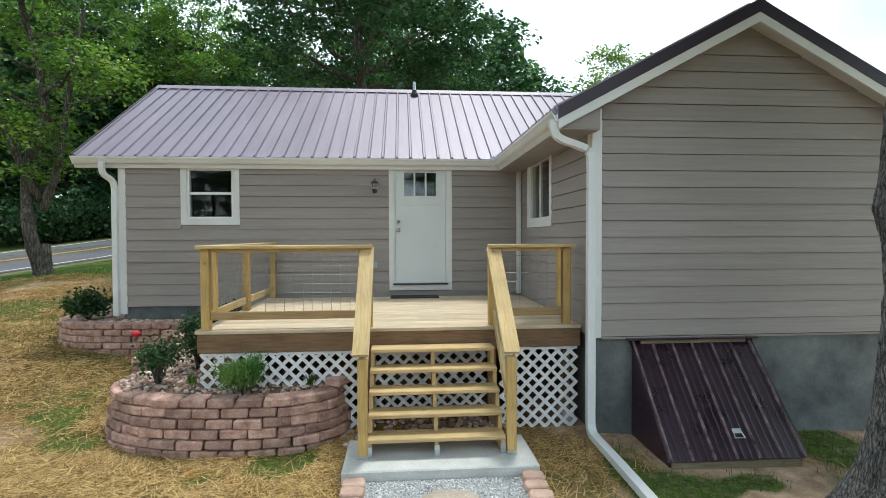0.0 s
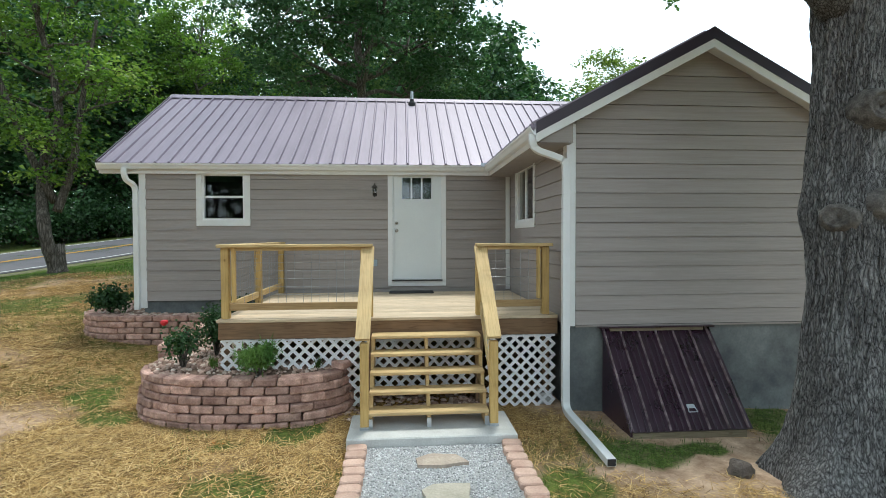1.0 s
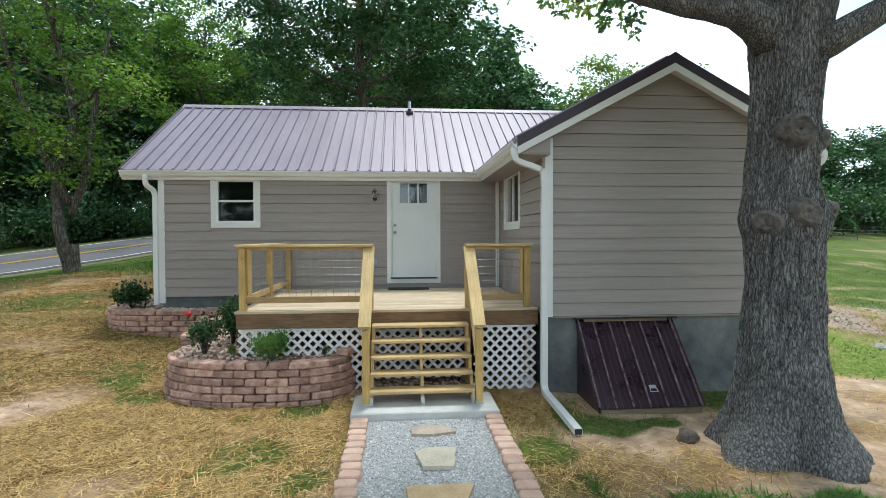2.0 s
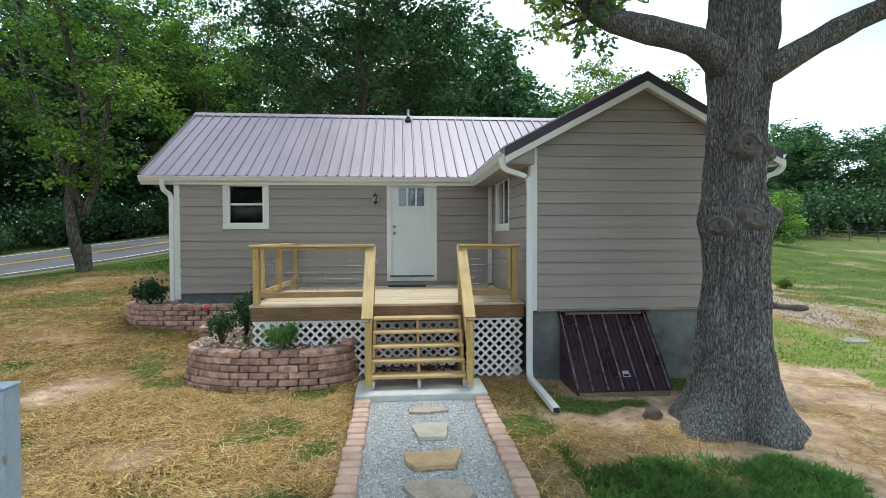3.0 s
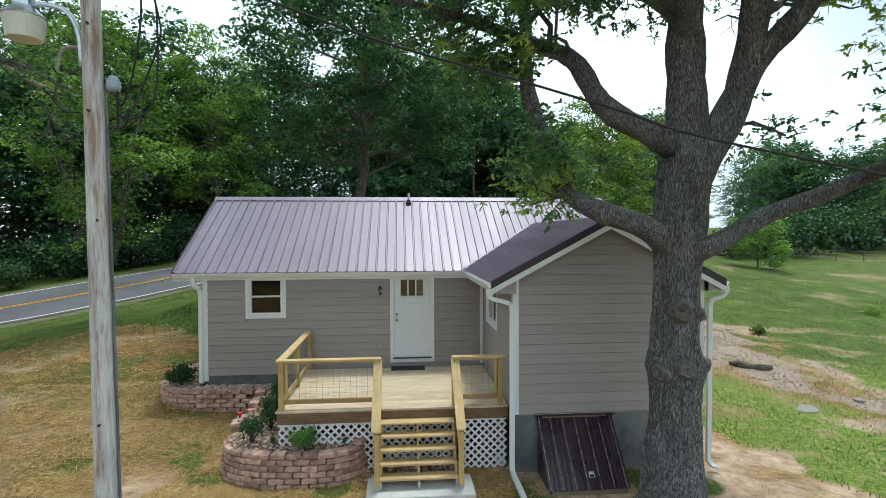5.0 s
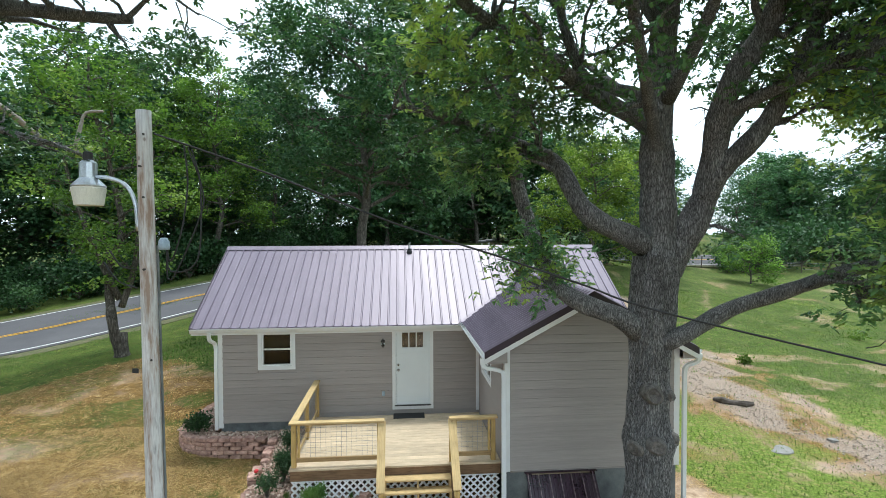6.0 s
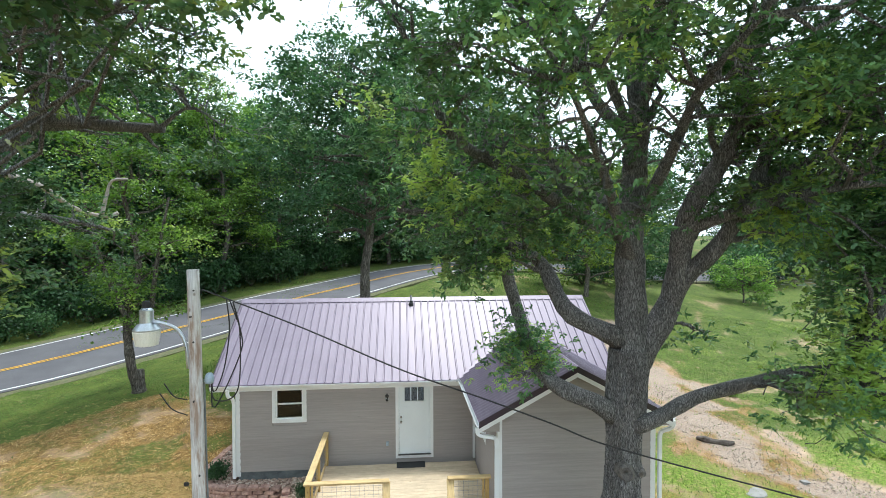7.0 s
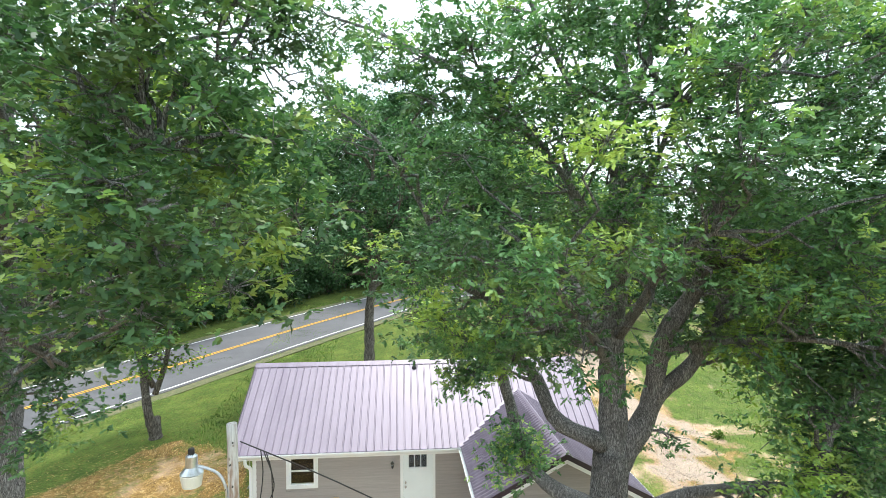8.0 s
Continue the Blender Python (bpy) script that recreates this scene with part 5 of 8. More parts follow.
bmesh.ops.create_cube(bm, size=1.0, matrix=Matrix.Diagonal((0.09, 0.045, 0.006, 1)))
for s in (-1, 1):
    tube(bm, [(s * 0.04, -0.02, 0.008), (s * 0.05, -0.07, 0.012)], 0.005, 6)
tube(bm, [(-0.05, -0.07, 0.012), (0.05, -0.07, 0.012)], 0.005, 6)
hb = Matrix.Translation(hc + hn * 0.024) @ Matrix(((1, 0, 0, 0), (0, -hd.y, hn.y, 0), (0, -hd.z, hn.z, 0), (0, 0, 0, 1)))
bmesh.ops.transform(bm, matrix=hb, verts=bm.verts)
part("handle", bm, M_STEEL, hatch, "bright steel drop handle")

# ---- wall lantern ----
lantern = thing("wall_lantern", (-0.236, YF, 2.95), "small dark metal wall lantern with clear glass", "wall lamp")
bm = bmesh.new()
lathe(bm, [(0.035, -0.03), (0.05, -0.02), (0.05, 0.05), (0.03, 0.07)], (-0.236, YF - 0.045, 2.98), 12)
part("back_plate", boxed(-0.276, -0.196, YF - 0.030, YF - 0.018, 2.88, 3.02, bevel=0.008), M_BRONZE, lantern)
part("arm", tube(bmesh.new(), [(-0.236, YF - 0.03, 2.93), (-0.236, YF - 0.08, 2.90), (-0.236, YF - 0.11, 2.91)], 0.009, 8), M_BRONZE, lantern)
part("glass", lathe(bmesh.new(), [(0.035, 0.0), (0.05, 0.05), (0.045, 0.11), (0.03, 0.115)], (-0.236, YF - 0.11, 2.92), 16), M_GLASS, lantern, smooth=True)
part("cap", lathe(bmesh.new(), [(0.062, 0.0), (0.055, 0.012), (0.03, 0.035), (0.012, 0.05), (0.009, 0.075), (0.002, 0.08)], (-0.236, YF - 0.11, 3.032), 16), M_BRONZE, lantern, smooth=True)
part("finial", lathe(bmesh.new(), [(0.004, -0.06), (0.014, -0.045), (0.006, -0.03), (0.036, -0.004), (0.036, 0.0)], (-0.236, YF - 0.11, 2.92), 16), M_BRONZE, lantern, smooth=True)
bm.free()

# ---- side steps with a rail by the left end of the house ----
steps = thing("side_steps", (-4.75, 12.3, 0.6), "dark concrete steps with a thin metal handrail", "steps")
for k in range(3):
    part("step", boxed(-5.45 + 0.28 * k, -4.32, 11.7, 12.8, 0.55, 0.86 + 0.17 * k, bevel=0.01), M_FOUND, steps)
for yy in (11.75, 12.75):
    part("rail_post", tube(bmesh.new(), [(-5.35, yy, 0.8), (-5.35, yy, 1.85)], 0.02, 8), M_STEEL, steps)
    part("handrail", tube(bmesh.new(), [(-5.38, yy, 1.85), (-4.32, yy, 2.3)], 0.02, 8), M_STEEL, steps)

# ---- block planters ----
def block_mesh(l, d, h, name, mat_):
    """A tumbled wall block: trapezoid in plan with chipped edges, length along x, face at -y, base at z = 0."""
    bm = bmesh.new()
    box(bm, -l / 2, l / 2, 0, d, 0, h)
    for v in bm.verts:
        if v.co.y > d / 2:
            v.co.x *= 0.80
        v.co += Vector((random.uniform(-1, 1), random.uniform(-1, 1), random.uniform(-0.5, 0.5))) * 0.009
    bmesh.ops.bevel(bm, geom=list(bm.edges), offset=0.014, segments=1, affect="EDGES")
    return finish(bm, name, mat_)


BLOCK_L, BLOCK_D, BLOCK_H = 0.285, 0.20, 0.097
BLOCKS = [block_mesh(BLOCK_L - 0.012, BLOCK_D, BLOCK_H - 0.005, "block", M_BLOCK) for _ in range(9)]


def lay_course(line, z, parent, offset, setback):
    """Blocks side by side along a line; the wall's face is on its right-hand side."""
    pts = curve(line, step=0.01)
    seg = np.linalg.norm(np.diff(pts, axis=0), axis=1)
    s = np.concatenate(([0], np.cumsum(seg)))
    pos = offset * BLOCK_L + BLOCK_L / 2
    while pos < s[-1] - BLOCK_L * 0.3:
        p = [np.interp(pos, s, pts[:, k]) for k in range(2)]
        q = [np.interp(min(pos + 0.09, s[-1]), s, pts[:, k]) for k in range(2)]
        r = [np.interp(max(pos - 0.09, 0), s, pts[:, k]) for k in range(2)]
        ang = math.atan2(q[1] - r[1], q[0] - r[0])
        nrm = Vector((-math.sin(ang), math.cos(ang)))
        c = Vector(p) + nrm * (setback + random.uniform(-0.017, 0.017))
        m = Matrix.Translation((c.x, c.y, z + random.uniform(-0.002, 0.002))) @ Matrix.Rotation(ang + random.uniform(-0.03, 0.03), 4, "Z")
        piece("block", random.choice(BLOCKS), m, parent)
        pos += BLOCK_L


FRONT_LINE = [(-2.98, 6.30), (-3.06, 5.92), (-2.90, 5.50), (-2.45, 5.17), (-1.75, 5.02), (-1.0, 5.02), (-0.52, 5.22), (-0.34, 5.56), (-0.36, 5.80)]
planter_front = thing("front_planter", (-1.7, 5.4, 0.0), "curved planter wall of tumbled red concrete blocks", "retaining wall", "block planters")
for c in range(6):
    lay_course(FRONT_LINE, -0.03 + c * BLOCK_H, planter_front, 0.5 * (c % 2), 0.016 * c)
TOP1 = -0.03 + 6 * BLOCK_H
for bx_, by_, up in ((-2.97, 6.25, 0), (-2.95, 6.53, 0), (-2.98, 6.27, 1), (-2.96, 6.55, 1)):
    piece("block", BLOCKS[up], Matrix.Translation((bx_, by_, TOP1 + up * BLOCK_H)) @ Matrix.Rotation(-1.45, 4, "Z"), planter_front)
for bx_, by_, ang in ((-0.37, 5.74, 1.5), (-0.40, 5.47, 1.15)):
    piece("block", BLOCKS[3], Matrix.Translation((bx_, by_, TOP1)) @ Matrix.Rotation(ang, 4, "Z"), planter_front)
return_wall = thing("return_wall", (-2.9, 6.9, 0.1), "stepped return of tumbled red concrete blocks", "retaining wall", "block planters")
for c in range(4):
    lay_course([(-2.95, 7.9), (-2.93, 7.5), (-2.90, 7.0), (-2.90, 6.62 - 0.0 * c), (-2.92, 6.35 + max(0, c - 0) * 0.0)], 0.16 + c * BLOCK_H, return_wall, 0.5 * (c % 2), 0.0)
for c, y_end in ((4, 6.45), (5, 6.75), (6, 7.1), (7, 7.4)):
    lay_course([(-2.95, 7.95), (-2.93, 7.8), (-2.92, (7.8 + y_end) / 2), (-2.91, y_end)], 0.16 + c * BLOCK_H - 0.02, return_wall, 0.5 * (c % 2), 0.0)
SIDE_LINE = [(-5.18, 11.4), (-5.38, 10.4), (-5.46, 9.4), (-5.40, 8.75), (-5.12, 8.26), (-4.65, 8.0), (-4.0, 7.93), (-3.4, 7.90), (-2.98, 7.80)]
planter_side = thing("side_planter", (-4.4, 8.4, 0.4), "low planter wall of tumbled red blocks round the house corner", "retaining wall", "block planters")
for c in range(5):
    lay_course(SIDE_LINE, 0.37 + c * BLOCK_H, planter_side, 0.5 * (c % 2), 0.010 * c)


def inside(poly, x, y):
    x, y = np.asarray(x), np.asarray(y)
    res = np.zeros(x.shape, bool)
    n = len(poly)
    for i in range(n):
        (x0, y0), (x1, y1) = poly[i], poly[(i + 1) % n]
        c = ((y0 > y) != (y1 > y)) & (x < (x1 - x0) * (y - y0) / (y1 - y0 + 1e-12) + x0)
        res ^= c
    return res


BED = [(-2.88, 6.25), (-2.92, 5.9), (-2.78, 5.55), (-2.4, 5.28), (-1.7, 5.15), (-1.05, 5.15), (-0.62, 5.3), (-0.46, 5.6), (-0.45, 6.6), (-1.9, 6.6), (-1.9, 8.49), (-4.36, 8.49), (-4.36, 11.3), (-5.2, 11.3),
       (-5.45, 9.4), (-5.4, 8.75), (-5.15, 8.33), (-4.65, 8.1), (-3.4, 8.02), (-2.84, 7.9), (-2.8, 7.0)]


def bed_z(x, y):
    return 0.46 + 0.11 * step01(5.1, 5.7, y) + 0.24 * step01(6.0, 7.9, y) + (fbm(np.asarray(x) * 3, np.asarray(y) * 3, 9) - 0.5) * 0.05


bx, by = np.meshgrid(np.arange(-5.7, -0.3, 0.09), np.arange(5.0, 11.4, 0.09))
ok = inside(BED, bx, by)
bz = bed_z(bx, by)
bm = bmesh.new()
bv = {}
for i in range(bx.shape[0] - 1):
    for j in range(bx.shape[1] - 1):
        if ok[i, j] and ok[i + 1, j] and ok[i, j + 1] and ok[i + 1, j + 1]:
            q = []
            for a, b in ((i, j), (i, j + 1), (i + 1, j + 1), (i + 1, j)):
                if (a, b) not in bv:
                    bv[a, b] = bm.verts.new((bx[a, b], by[a, b], bz[a, b]))
                q.append(bv[a, b])
            bm.faces.new(q)
ext = bmesh.ops.extrude_face_region(bm, geom=bm.faces[:])
bmesh.ops.translate(bm, verts=[e for e in ext["geom"] if isinstance(e, bmesh.types.BMVert)], vec=(0, 0, -0.5))
single("planting_bed", bm, M_BED, "soil bed behind the block walls", "planting bed", kind="structure")


def scatter_stones(name, n, size, where, height, material, label, category, flat=0.65, grit=False):
    """Many small faceted stones in one mesh; grit is cut coarser."""
    phi = (1 + 5 ** 0.5) / 2
    ico = np.array([(-1, phi, 0), (1, phi, 0), (-1, -phi, 0), (1, -phi, 0), (0, -1, phi), (0, 1, phi), (0, -1, -phi), (0, 1, -phi), (phi, 0, -1), (phi, 0, 1), (-phi, 0, -1), (-phi, 0, 1)]) / 1.902
    tri = np.array([(0, 11, 5), (0, 5, 1), (0, 1, 7), (0, 7, 10), (0, 10, 11), (1, 5, 9), (5, 11, 4), (11, 10, 2), (10, 7, 6), (7, 1, 8), (3, 9, 4), (3, 4, 2), (3, 2, 6), (3, 6, 8), (3, 8, 9), (4, 9, 5), (2, 4, 11), (6, 2, 10), (8, 6, 7), (9, 8, 1)])
    if grit:
        ico = np.array([(1, 0, 0), (-1, 0, 0), (0, 1, 0), (0, -1, 0), (0, 0, 1), (0, 0, -1.0)])
        tri = np.array([(0, 2, 4), (2, 1, 4), (1, 3, 4), (3, 0, 4), (2, 0, 5), (1, 2, 5), (3, 1, 5), (0, 3, 5)])
    nv, nf = len(ico), len(tri)
    rng = np.random.default_rng(len(name) * 31 + n)
    xs, ys = where(rng, n)
    zs = height(xs, ys)
    k = len(xs)
    v = ico[None] * (1 + rng.uniform(-0.28, 0.28, (k, nv, 1)))
    sc = rng.uniform(*size, (k, 1, 1)) * np.concatenate([rng.uniform(0.7, 1.35, (k, 1, 1)), rng.uniform(0.7, 1.2, (k, 1, 1)), np.full((k, 1, 1), flat)], 2)
    v = v * sc
    a = rng.uniform(0, 2 * np.pi, k)
    ca, sa = np.cos(a)[:, None], np.sin(a)[:, None]
    vx, vy = v[:, :, 0] * ca - v[:, :, 1] * sa, v[:, :, 0] * sa + v[:, :, 1] * ca
    tilt = rng.uniform(-0.4, 0.4, (k, 1))
    vz = v[:, :, 2] + vx * tilt * 0.5
    pts = np.stack([vx + xs[:, None], vy + ys[:, None], vz + zs[:, None] + sc[:, :, 0] * 0.15], 2).reshape(-1, 3)
    loops = (tri[None] + (np.arange(k) * nv)[:, None, None]).reshape(-1)
    ob = new(name, arrays(name, pts, np.full(k * nf, 3), loops, material))
    return tagged(ob, label, category, kind="stuff")


def in_bed(rng, n):
    x, y = rng.uniform(-5.6, -0.4, n * 4), rng.uniform(5.1, 11.3, n * 4)
    k = inside(BED, x, y) & ~((x > -1.9) & (y > 5.75))
    return x[k][:n], y[k][:n]


scatter_stones("river_rock", 4200, (0.014, 0.040), in_bed, bed_z, M_RIVER, "pinkish river rock mulch in the planters", "rocks")
def under_stairs(rng, n):
    return rng.uniform(-0.45, 1.35, n), rng.uniform(5.08, 6.1, n)
scatter_stones("river_rock_under_stairs", 420, (0.022, 0.05), under_stairs, lambda x, y: gz(x, y) + 0.01, M_RIVER, "pinkish river rock under the stairs", "rocks")

def on_drive(rng, n):
    x, y = rng.uniform(9, 19, n * 6), rng.uniform(3.5, 17, n * 6)
    k = rng.uniform(0, 1, n * 6) < cover(x, y)[2] ** 2
    return x[k][:n], y[k][:n]


scatter_stones("drive_rubble", 4200, (0.010, 0.034), on_drive, lambda x, y: gz(x, y) + 0.005, M_RUBBLE, "grey-brown rubble along the old drive in the meadow", "rubble", 0.6, True)

# ---- gravel path ----
PX0, PX1 = -0.10, 1.24
bm = bmesh.new()
rows = []
for k in range(30):
    y = 4.38 - k * 0.25
    rows.append([bm.verts.new((x, y, gz1(x, y) + 0.012)) for x in np.linspace(PX0 - 0.03, PX1 + 0.03, 6)])
for a, b in zip(rows, rows[1:]):
    for i in range(5):
        bm.faces.new((a[i], a[i + 1], b[i + 1], b[i]))
ext = bmesh.ops.extrude_face_region(bm, geom=bm.faces[:])
bmesh.ops.translate(bm, verts=[e for e in ext["geom"] if isinstance(e, bmesh.types.BMVert)], vec=(0, 0, -0.06))
path = single("gravel_path", bm, M_GRAVEL_BED, "grey crushed gravel path edged with red blocks", "path", kind="structure")
def on_path(rng, n):
    return rng.uniform(PX0, PX1, n), 4.37 - rng.uniform(0, 1, n) ** 1.2 * 5.5
scatter_stones("path_gravel", 15000, (0.006, 0.0145), on_path, lambda x, y: gz(x, y) + 0.012, M_GRAVEL, "loose pale grey gravel on the path", "gravel", 0.75, True)


def edger_mesh():
    """A tumbled edging block with cut corners."""
    w, d, c = 0.070 + random.uniform(-0.003, 0.003), 0.098 + random.uniform(-0.004, 0.004), 0.026
    ring = [(-w + c, -d), (w - c, -d), (w, -d + c), (w, d - c), (w - c, d), (-w + c, d), (-w, d - c), (-w, -d + c)]
    ring = [(x + random.uniform(-0.005, 0.005), y + random.uniform(-0.005, 0.005)) for x, y in ring]
    mid = 0.1
    bm = bmesh.new()
    levels = [[bm.verts.new((x * k, mid + y * (1 - (1 - k) * 0.7), z)) for x, y in ring] for k, z in ((1.0, 0.0), (1.0, 0.088), (0.86, 0.100))]
    for lo, hi in zip(levels, levels[1:]):
        for i in range(8):
            bm.faces.new((lo[i], lo[(i + 1) % 8], hi[(i + 1) % 8], hi[i]))
    bm.faces.new(levels[-1])
    return finish(bm, "edging_block", M_EDGER)


EDGE_BLOCKS = [edger_mesh() for _ in range(5)]
for side, x in ((1, PX0 - 0.005), (-1, PX1 + 0.005)):
    y = 4.30
    while y > -1.5:
        xx = x + random.uniform(-0.012, 0.012)
        m = Matrix.Translation((xx, y, gz1(xx, y) - 0.03)) @ Matrix.Rotation(side * math.pi / 2 + random.uniform(-0.06, 0.06), 4, "Z")
        piece("edging_block", random.choice(EDGE_BLOCKS), m, path)
        y -= 0.155 + random.uniform(0, 0.008)


def flagstone(pts, z, label, stone=M_FLAG):
    cx, cy = np.mean([p[0] for p in pts]), np.mean([p[1] for p in pts])
    pts = [(cx + (x - cx) * 0.88, cy + (y - cy) * 0.88) for x, y in pts]
    z -= 0.012
    line = []
    n = len(pts)
    for i in range(n):
        a, b = Vector(pts[i]), Vector(pts[(i + 1) % n])
        k = max(2, int((b - a).length / 0.06))
        for j in range(k):
            q = a.lerp(b, j / k)
            line.append((q.x + random.uniform(-0.008, 0.008), q.y + random.uniform(-0.008, 0.008), z))
    bm = bmesh.new()
    prism(bm, line, (0, 0, -0.04))
    return single("stepping_stone", bm, stone, label, "stepping stone", "stepping stones", at=(cx, cy, z))


flagstone([(0.33, 4.06), (0.50, 4.16), (0.78, 4.13), (0.90, 3.93), (0.60, 3.86), (0.36, 3.90)], 0.045, "greyish tan flagstone set in the gravel")
flagstone([(0.37, 3.44), (0.50, 3.56), (0.85, 3.55), (0.79, 3.08), (0.46, 3.08)], 0.045, "pale tan squarish flagstone set in the gravel", M_FLAG_PALE)
flagstone([(0.28, 2.78), (0.94, 2.80), (0.82, 2.42), (0.40, 2.40), (0.30, 2.55)], 0.040, "golden half-moon flagstone set in the gravel", M_FLAG_GOLD)
flagstone([(0.24, 2.08), (0.36, 2.20), (0.80, 2.18), (0.93, 1.95), (0.88, 1.72), (0.44, 1.74)], 0.036, "grey-brown flagstone set in the gravel")
flagstone([(0.30, 1.30), (0.82, 1.40), (0.92, 1.05), (0.45, 0.95)], 0.032, "grey-brown flagstone set in the gravel")

# ---- utility pole, box, yard light, cables ----
UPX, UPY = -2.44, 1.12
pole = thing("utility_pole", (UPX, UPY, -0.05), "weathered grey wooden utility pole", "utility pole")
bm = bmesh.new()
tube(bm, [(UPX - 0.012 + 0.012 * (6.0 - z), UPY, z) for z in np.linspace(-0.3, 7.01, 26)], list(np.linspace(0.100, 0.074, 26)), 20)
shaft = part("shaft", bm, M_GREY_WOOD, pole, smooth=True)
for z, a in ((6.75, -1.2), (6.42, -1.7), (6.1, -1.4), (5.35, -1.55), (4.4, -1.1), (2.6, -1.5), (1.9, -1.75)):
    bx0 = UPX - 0.012 + 0.012 * (6.0 - z)
    part("bolt", tube(bmesh.new(), [(bx0 + 0.07 * math.cos(a), UPY + 0.07 * math.sin(a), z), (bx0 + 0.104 * math.cos(a), UPY + 0.104 * math.sin(a), z)], 0.012, 8), M_BRONZE, shaft)
part("conduit", tube(bmesh.new(), [(UPX + 0.150, UPY + 0.02, 1.27), (UPX + 0.085, UPY + 0.02, 5.6)], 0.012, 8), M_FOUND, pole)
part("weatherhead", lathe(bmesh.new(), [(0.05, 0.0), (0.06, 0.03), (0.055, 0.09), (0.03, 0.13)], (UPX + 0.15, UPY + 0.02, 5.55), 12), M_BOX, pole, smooth=True)
part("pole_tag", boxed(UPX - 0.155, UPX - 0.095, UPY - 0.06, UPY - 0.05, 4.26, 4.31), M_BLACK, pole, "small black tag with pale bars")
BOXX = UPX + 0.055
ubox = thing("meter_box", (BOXX + 0.24, UPY, 0.7), "grey-blue steel electrical box fixed to the pole", "electrical box")
part("cabinet", boxed(BOXX + 0.130, BOXX + 0.268, UPY - 0.13, UPY + 0.01, 0.49, 1.25, bevel=0.008), M_BOX, ubox)
part("lid", boxed(BOXX + 0.126, BOXX + 0.272, UPY - 0.142, UPY - 0.128, 0.51, 1.24, bevel=0.005), M_BOX, ubox)
part("hasp", boxed(BOXX + 0.268, BOXX + 0.280, UPY - 0.146, UPY - 0.13, 0.80, 0.85), M_STEEL, ubox)
part("drip_cap", boxed(BOXX + 0.124, BOXX + 0.274, UPY - 0.146, UPY + 0.014, 1.251, 1.267, bevel=0.004), M_BOX, ubox)
part("pipe", tube(bmesh.new(), [(BOXX + 0.20, UPY - 0.06, -0.1), (BOXX + 0.20, UPY - 0.06, 0.49)], 0.025, 10), M_BOX, ubox)
yl = thing("yard_light", (-3.11, 1.3, 6.1), "galvanised barn light with a ribbed lens on a curved arm", "yard light")
LX, LY = -3.11, 1.27
part("arm", tube(bmesh.new(), curve([(UPX - 0.10, UPY, 5.75), (UPX - 0.13, UPY + 0.01, 6.05), (UPX - 0.24, UPY + 0.04, 6.24), (UPX - 0.45, UPY + 0.09, 6.32), (LX + 0.07, LY, 6.33)], step=0.05), 0.022, 10), M_STEEL, yl, smooth=True)
part("housing", lathe(bmesh.new(), [(0.16, 0.0), (0.165, 0.015), (0.10, 0.085), (0.085, 0.10), (0.085, 0.26), (0.06, 0.28), (0.05, 0.29)], (LX, LY, 6.22), 20), M_STEEL, yl, smooth=False)
part("photocell", lathe(bmesh.new(), [(0.045, 0.0), (0.045, 0.08), (0.035, 0.09)], (LX, LY, 6.51), 14), M_BLACK, yl, "dark photocell on top")
part("lens", lathe(bmesh.new(), [(0.12, -0.195), (0.135, -0.19), (0.165, -0.012), (0.155, 0.0)], (LX, LY, 6.22), 28), M_LENS, yl, "cloudy ribbed lens")


def cable(name, pts, r, label, step=0.12, category="cable"):
    bm = bmesh.new()
    tube(bm, curve(pts, step=step), r, 6)
    return single(name, bm, M_BLACK, label, category, smooth=True)


WIRE_A = (UPX + 0.11, UPY - 0.06, 6.76)
DROP = [(1.25, 6.32), (2.52, 5.82), (3.55, 5.49), (4.35, 5.22), (5.0, 4.99), (6.6, 4.61), (7.5, 4.43), (10.0, 4.08), (13.75, 3.9)]   # along the cable, height
cable("service_drop", [WIRE_A] + [(WIRE_A[0] + 0.980 * d, WIRE_A[1] - 0.199 * d, z) for d, z in DROP], 0.010, "black twisted overhead cable running from the pole")
far_pole = thing("service_post", (11.2, -1.7, -0.3), "weathered wooden service post", "utility pole")
part("shaft", tube(bmesh.new(), [(11.2, -1.7, -0.6), (11.2, -1.7, 4.2)], [0.12, 0.10], 14), M_GREY_WOOD, far_pole, smooth=True)
for k, (dx, dz, sag) in enumerate(((0.30, -0.12, 0.9), (0.38, -0.16, 1.15), (0.34, -0.14, 0.7))):
    a = Vector(WIRE_A) + Vector((dx, -0.02, dz))
    cable("drip_loop", [a, a + Vector((0.02 + 0.05 * k, 0.03, -0.4)), a + Vector((-0.06 + 0.08 * k, 0.05, -sag)), (UPX + 0.20, UPY + 0.05, 5.42 - 0.1 * k), (UPX + 0.17, UPY + 0.03, 5.60)], 0.009, "black drip loop hanging at the pole", 0.06)
cable("loose_wire", [(UPX - 0.12, UPY, 5.35), (UPX - 0.30, UPY + 0.05, 5.38), (UPX - 0.42, UPY + 0.05, 5.55)], 0.008, "loose black wire end on the pole", 0.05)
cable("loose_wire", [(UPX - 0.12, UPY, 5.15), (UPX - 0.33, UPY + 0.05, 5.22), (UPX - 0.48, UPY + 0.06, 5.42)], 0.008, "loose black wire end on the pole", 0.05)

